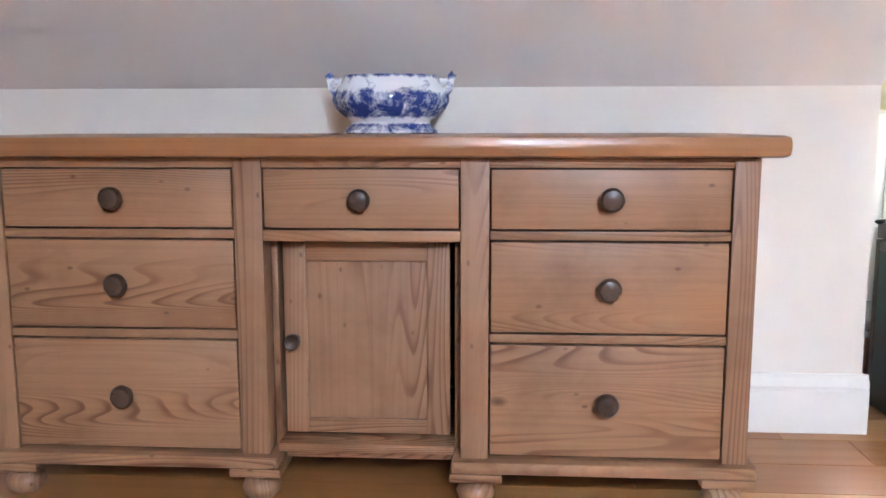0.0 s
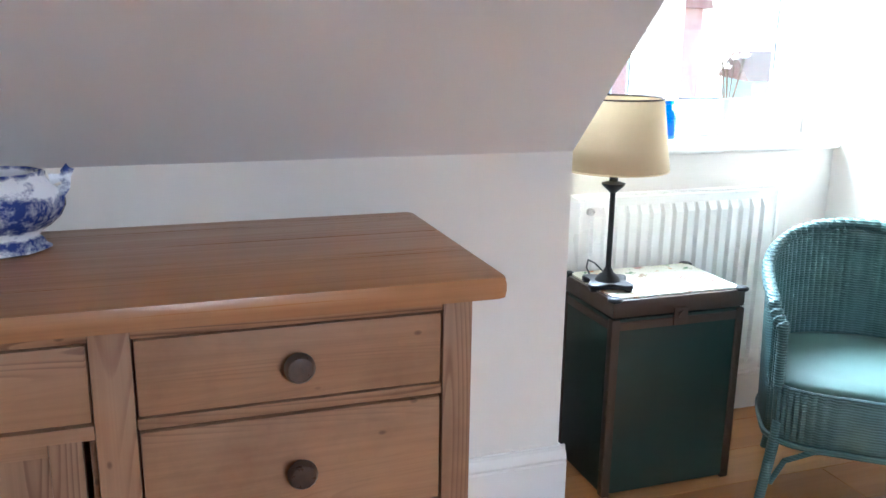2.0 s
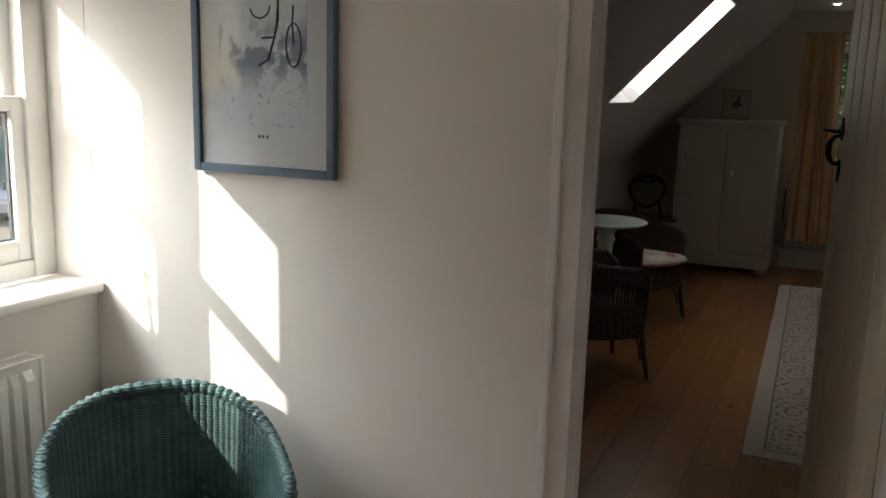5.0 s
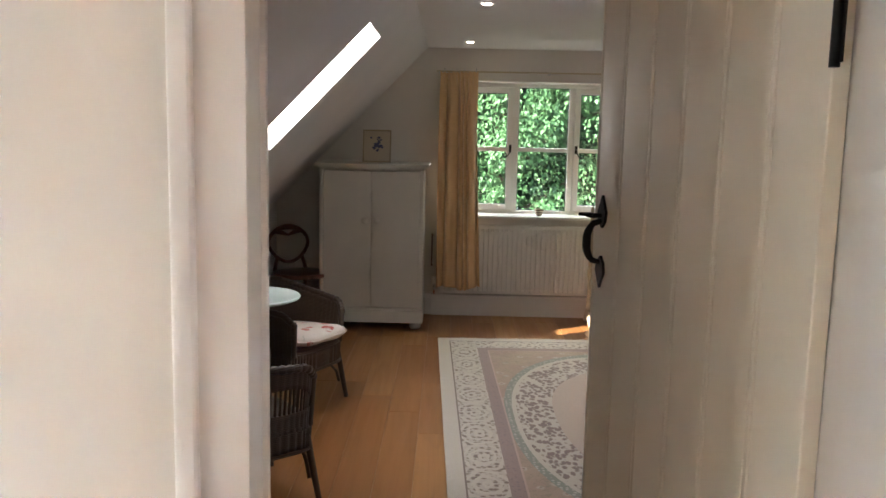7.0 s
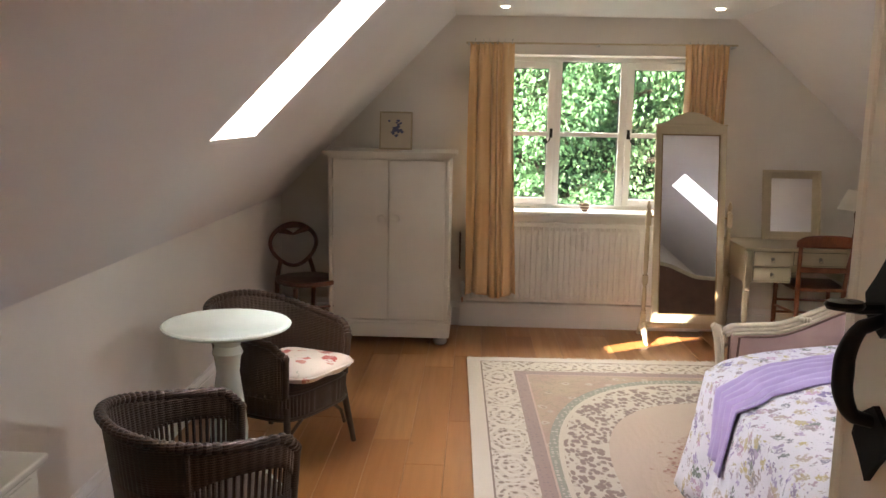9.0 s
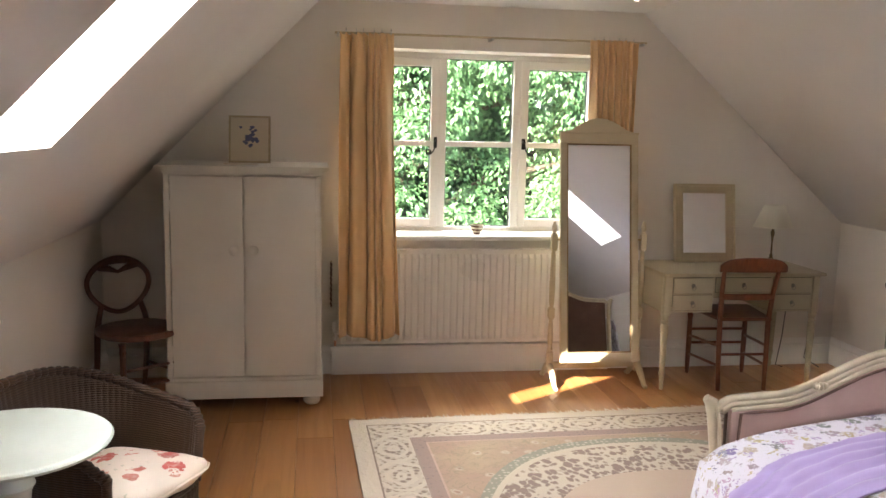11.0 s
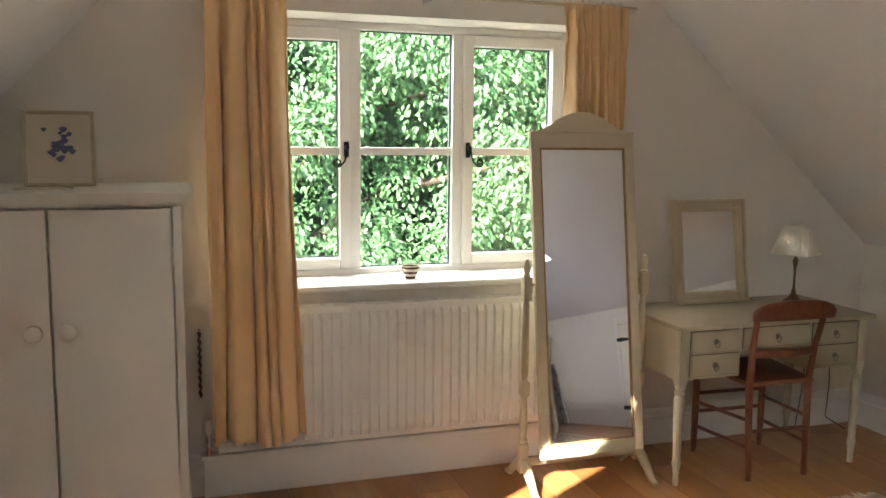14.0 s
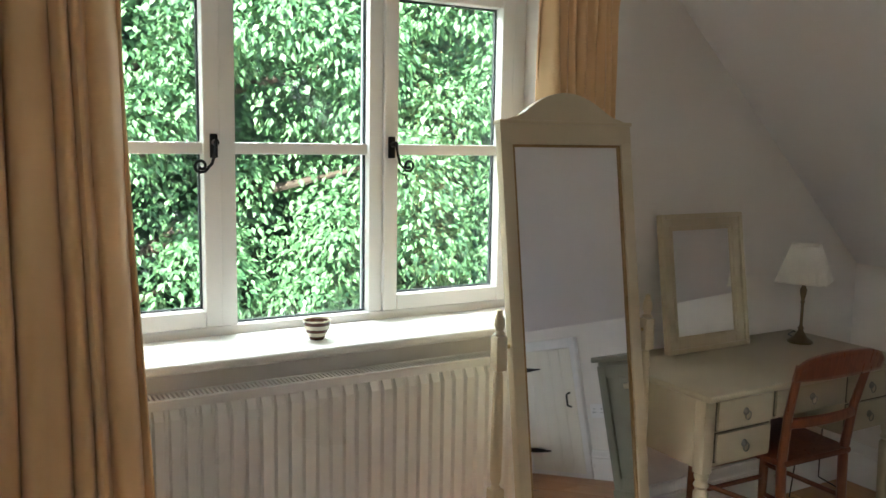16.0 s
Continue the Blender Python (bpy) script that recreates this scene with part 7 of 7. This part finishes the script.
clumps = [(rl.uniform(-0.75, 0.45), rl.uniform(-3.9, 3.9), rl.uniform(0.3, 7.8), rl.uniform(0.17, 0.38)) for i in range(640)]


def crown(rnd):
    if rnd.rand() < 0.3:
        v = Vector((-1.0, rnd.normal(0, 0.5), rnd.normal(0.2, 0.5))).normalized()
        return Vector((rnd.uniform(0.0, 0.5), rnd.uniform(-4.2, 4.2), rnd.uniform(0.2, 8.0))), v
    cx, cy, cz, r = clumps[rnd.randint(len(clumps))]
    v = Vector((-abs(rnd.normal(0, 1)) * 0.9 + 0.15, rnd.normal(0, 1), rnd.normal(0, 1) + 0.25)).normalized()
    return Vector((cx, cy, cz)) + v * r * rnd.uniform(0.75, 1.05), v


leaf_cloud("crown", crown, 215000, 0.064, 5, tree, M_LEAF)
# dark backing sheet: paints the shade seen between the leaves
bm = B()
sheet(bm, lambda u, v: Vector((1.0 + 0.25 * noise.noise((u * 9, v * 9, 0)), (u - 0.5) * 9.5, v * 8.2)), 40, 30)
part("inner_shade", bm, M_LEAF_SHADE, tree, "dark sheet painted as the shade deep inside the crown")

# yard beyond the dormer: brick house, cars, trees
M_BRICK = Nodes("red_brick")
bv = M_BRICK.coords()
bt = M_BRICK.n("ShaderNodeTexBrick", Scale=4.4, Mortar_Size=0.012)
bt.inputs["Color1"].default_value = (0.60, 0.34, 0.27, 1)
bt.inputs["Color2"].default_value = (0.52, 0.28, 0.22, 1)
bt.inputs["Mortar"].default_value = (0.58, 0.52, 0.46, 1)
mp = M_BRICK.n("ShaderNodeMapping", Rotation=(radians(90), 0, 0))
M_BRICK.link(bv, mp.inputs["Vector"])
M_BRICK.link(mp.outputs[0], bt.inputs["Vector"])
M_BRICK = M_BRICK.set(bt.outputs["Color"], 0.85)
M_ROOF = plain("clay_roof", (0.20, 0.09, 0.06), 0.8, 0, 0.3, 4, 0.4)
M_DARKGLASS = plain("dark_window", (0.03, 0.035, 0.045), 0.12)
M_TEALBOARD = paint("teal_garage_boards", (0.36, 0.62, 0.60), 0.6, 0.1, 10, 0.2, 1.0)

house = thing("house", "red brick house with white windows across the yard", "house", pose(17.0, 31.0, -2.8, 0, 0, -24))
bm = B()
box(bm, (-9.0, 0, 0), (4.0, 7, 5.2))
part("wall", bm, M_BRICK, house)
bm = B()
prism(bm, [(-0.4, 5.2), (3.5, 8.2), (7.4, 5.2)], -9.3, 4.3, "x")
part("roof", bm, M_ROOF, house)
for x in (-7.6, -5.0, -2.4, 0.2, 2.6):
    for z in (1.0, 3.4):
        bm = B()
        box(bm, (x - 0.5, -0.05, z), (x + 0.5, 0.02, z + 1.3), 0.02)
        w = part("window", bm, M_TRIM, house, "white framed window")
        for dx in (-0.23, 0.23):
            for dz in (0.34, 0.96):
                bm = B()
                box(bm, (x + dx - 0.19, -0.07, z + dz - 0.26), (x + dx + 0.19, -0.055, z + dz + 0.26))
                part("pane", bm, M_DARKGLASS, w, "", 0)
garage = thing("garage", "teal boarded garage beside the brick house", "garage", pose(22.3, 28.2, -2.8, 0, 0, -24))
bm = B()
box(bm, (0, 0, 0), (5.5, 5, 2.5))
part("wall", bm, M_TEALBOARD, garage)
bm = B()
prism(bm, [(-0.3, 2.5), (2.5, 3.6), (5.3, 2.5)], -0.2, 5.7, "x")
part("roof", bm, M_ROOF, garage)


def car(m, label, color, gname):
    c = thing("car", label, "car", m, "parked cars")
    paintm = plain(gname, color, 0.2, 0.1, 0.05, 8, 0.0)
    bm = B()
    prism(bm, [(-2.0, 0.35), (-2.05, 0.75), (-1.3, 0.92), (1.2, 0.95), (1.95, 0.80), (2.0, 0.35)], -0.85, 0.85, "y", 0.10)
    part("body", bm, paintm, c)
    bm = B()
    prism(bm, [(-1.05, 0.93), (-0.45, 1.42), (0.95, 1.44), (1.65, 0.93)], -0.74, 0.74, "y", 0.08)
    part("cabin", bm, M_DARKGLASS, c, "dark car windows")
    bm = B()
    prism(bm, [(-0.42, 1.405), (-0.38, 1.47), (0.9, 1.475), (0.98, 1.42)], -0.70, 0.70, "y", 0.02)
    part("roof", bm, paintm, c)
    for x in (-1.25, 1.25):
        for y in (-0.86, 0.86):
            bm = B()
            lathe(bm, [(0.2, -0.1), (0.31, -0.1), (0.33, -0.06), (0.33, 0.06), (0.31, 0.1), (0.2, 0.1)], 22, pose(x, y * 0.93, 0.33, 90))
            wl = part("wheel", bm, M_RUBBER, c, "black tyre")
            bm = B()
            lathe(bm, [(0, -0.085), (0.2, -0.085), (0.2, 0.085), (0, 0.085)], 18, pose(x, y * 0.93, 0.33, 90))
            part("rim", bm, M_STEEL, wl)
    for y in (-0.6, 0.6):
        bm = B()
        box(bm, (-2.06, y - 0.16, 0.60), (-1.9, y + 0.16, 0.74), 0.04)
        part("headlight", bm, M_PLASTIC, c, "clear headlight")


car(pose(15.9, 25.9, -2.8, 0, 0, 66), "red parked hatchback in the yard", (0.45, 0.02, 0.025), "red_car_paint")
car(pose(18.0, 25.0, -2.8, 0, 0, 66), "silver parked car in the yard", (0.55, 0.58, 0.62), "silver_car_paint")
car(pose(20.2, 24.1, -2.8, 0, 0, 66), "dark blue parked car in the yard", (0.03, 0.05, 0.10), "blue_car_paint")


def yard_tree(m, label, h, spread, leaves, seed, col_mat):
    t = thing("tree", label, "tree", m)
    r = random.Random(seed)
    bm = B()
    tube(bm, [(0, 0, 0), (0.1, 0, h * 0.4), (0.0, 0.1, h * 0.7), (0.1, 0, h * 0.95)], [0.26, 0.2, 0.13, 0.04], 10)
    part("trunk", bm, M_BARK, t)
    tips = []
    for i in range(22):
        a = r.uniform(0, 6.28)
        z = h * r.uniform(0.5, 0.95)
        L = spread * r.uniform(0.5, 1.0)
        tip = Vector((math.cos(a) * L, math.sin(a) * L, z + r.uniform(0.1, 0.9)))
        tips.append(tip)
        bm = B()
        tube(bm, [(0.05, 0, z - 0.5), (tip.x * 0.5, tip.y * 0.5, z + 0.1), tip], [0.07, 0.045, 0.012], 6)
        part("limb", bm, M_BARK, t)
    if leaves:
        def cf(rnd):
            c = tips[rnd.randint(len(tips))]
            v = Vector((rnd.normal(0, 1), rnd.normal(0, 1), rnd.normal(0, 0.35))).normalized()
            return c + Vector((v.x * 0.9, v.y * 0.9, v.z * 0.6)) * rnd.uniform(0.2, 1.0), v
        leaf_cloud("crown", cf, leaves, 0.22, seed, t, col_mat)


yard_tree(pose(18.5, 44.0, -2.8), "flat-topped pine tree behind the brick house", 14.5, 3.6, 6000, 3, M_LEAF)
yard_tree(pose(26.5, 27.0, -2.8), "bare branching tree by the garage", 5.0, 1.6, 0, 7, M_LEAF)

# ---- oak boards, last ----
def floor_boards():
    fl = bpy.data.objects["floor"]
    rnd = random.Random(5)
    w = 0.178
    meshes = []
    for L in (0.9, 1.2, 1.5, 1.8):
        bm = B()
        box(bm, (0, 0.0007, -0.021), (L - 0.0012, w - 0.0007, 0.0), 0.0012, 1)
        me = mesh_of("board", bm, 0)
        me.materials.append(M_OAK)
        meshes.append((L, me))
    y = RY
    while y < DY - 0.01:
        x = WX - rnd.random() * 1.2
        while x < GX - 0.01:
            L, me = rnd.choice(meshes)
            if x + L > WX and (x < 2.6 or y < LY) and (x + L > 1.2 or y < KY):
                ob = new("board", me)
                ob.parent = fl
                ob.location = (x, y, rnd.uniform(-0.0006, 0.0))
            x += L
        y += w


floor_boards()
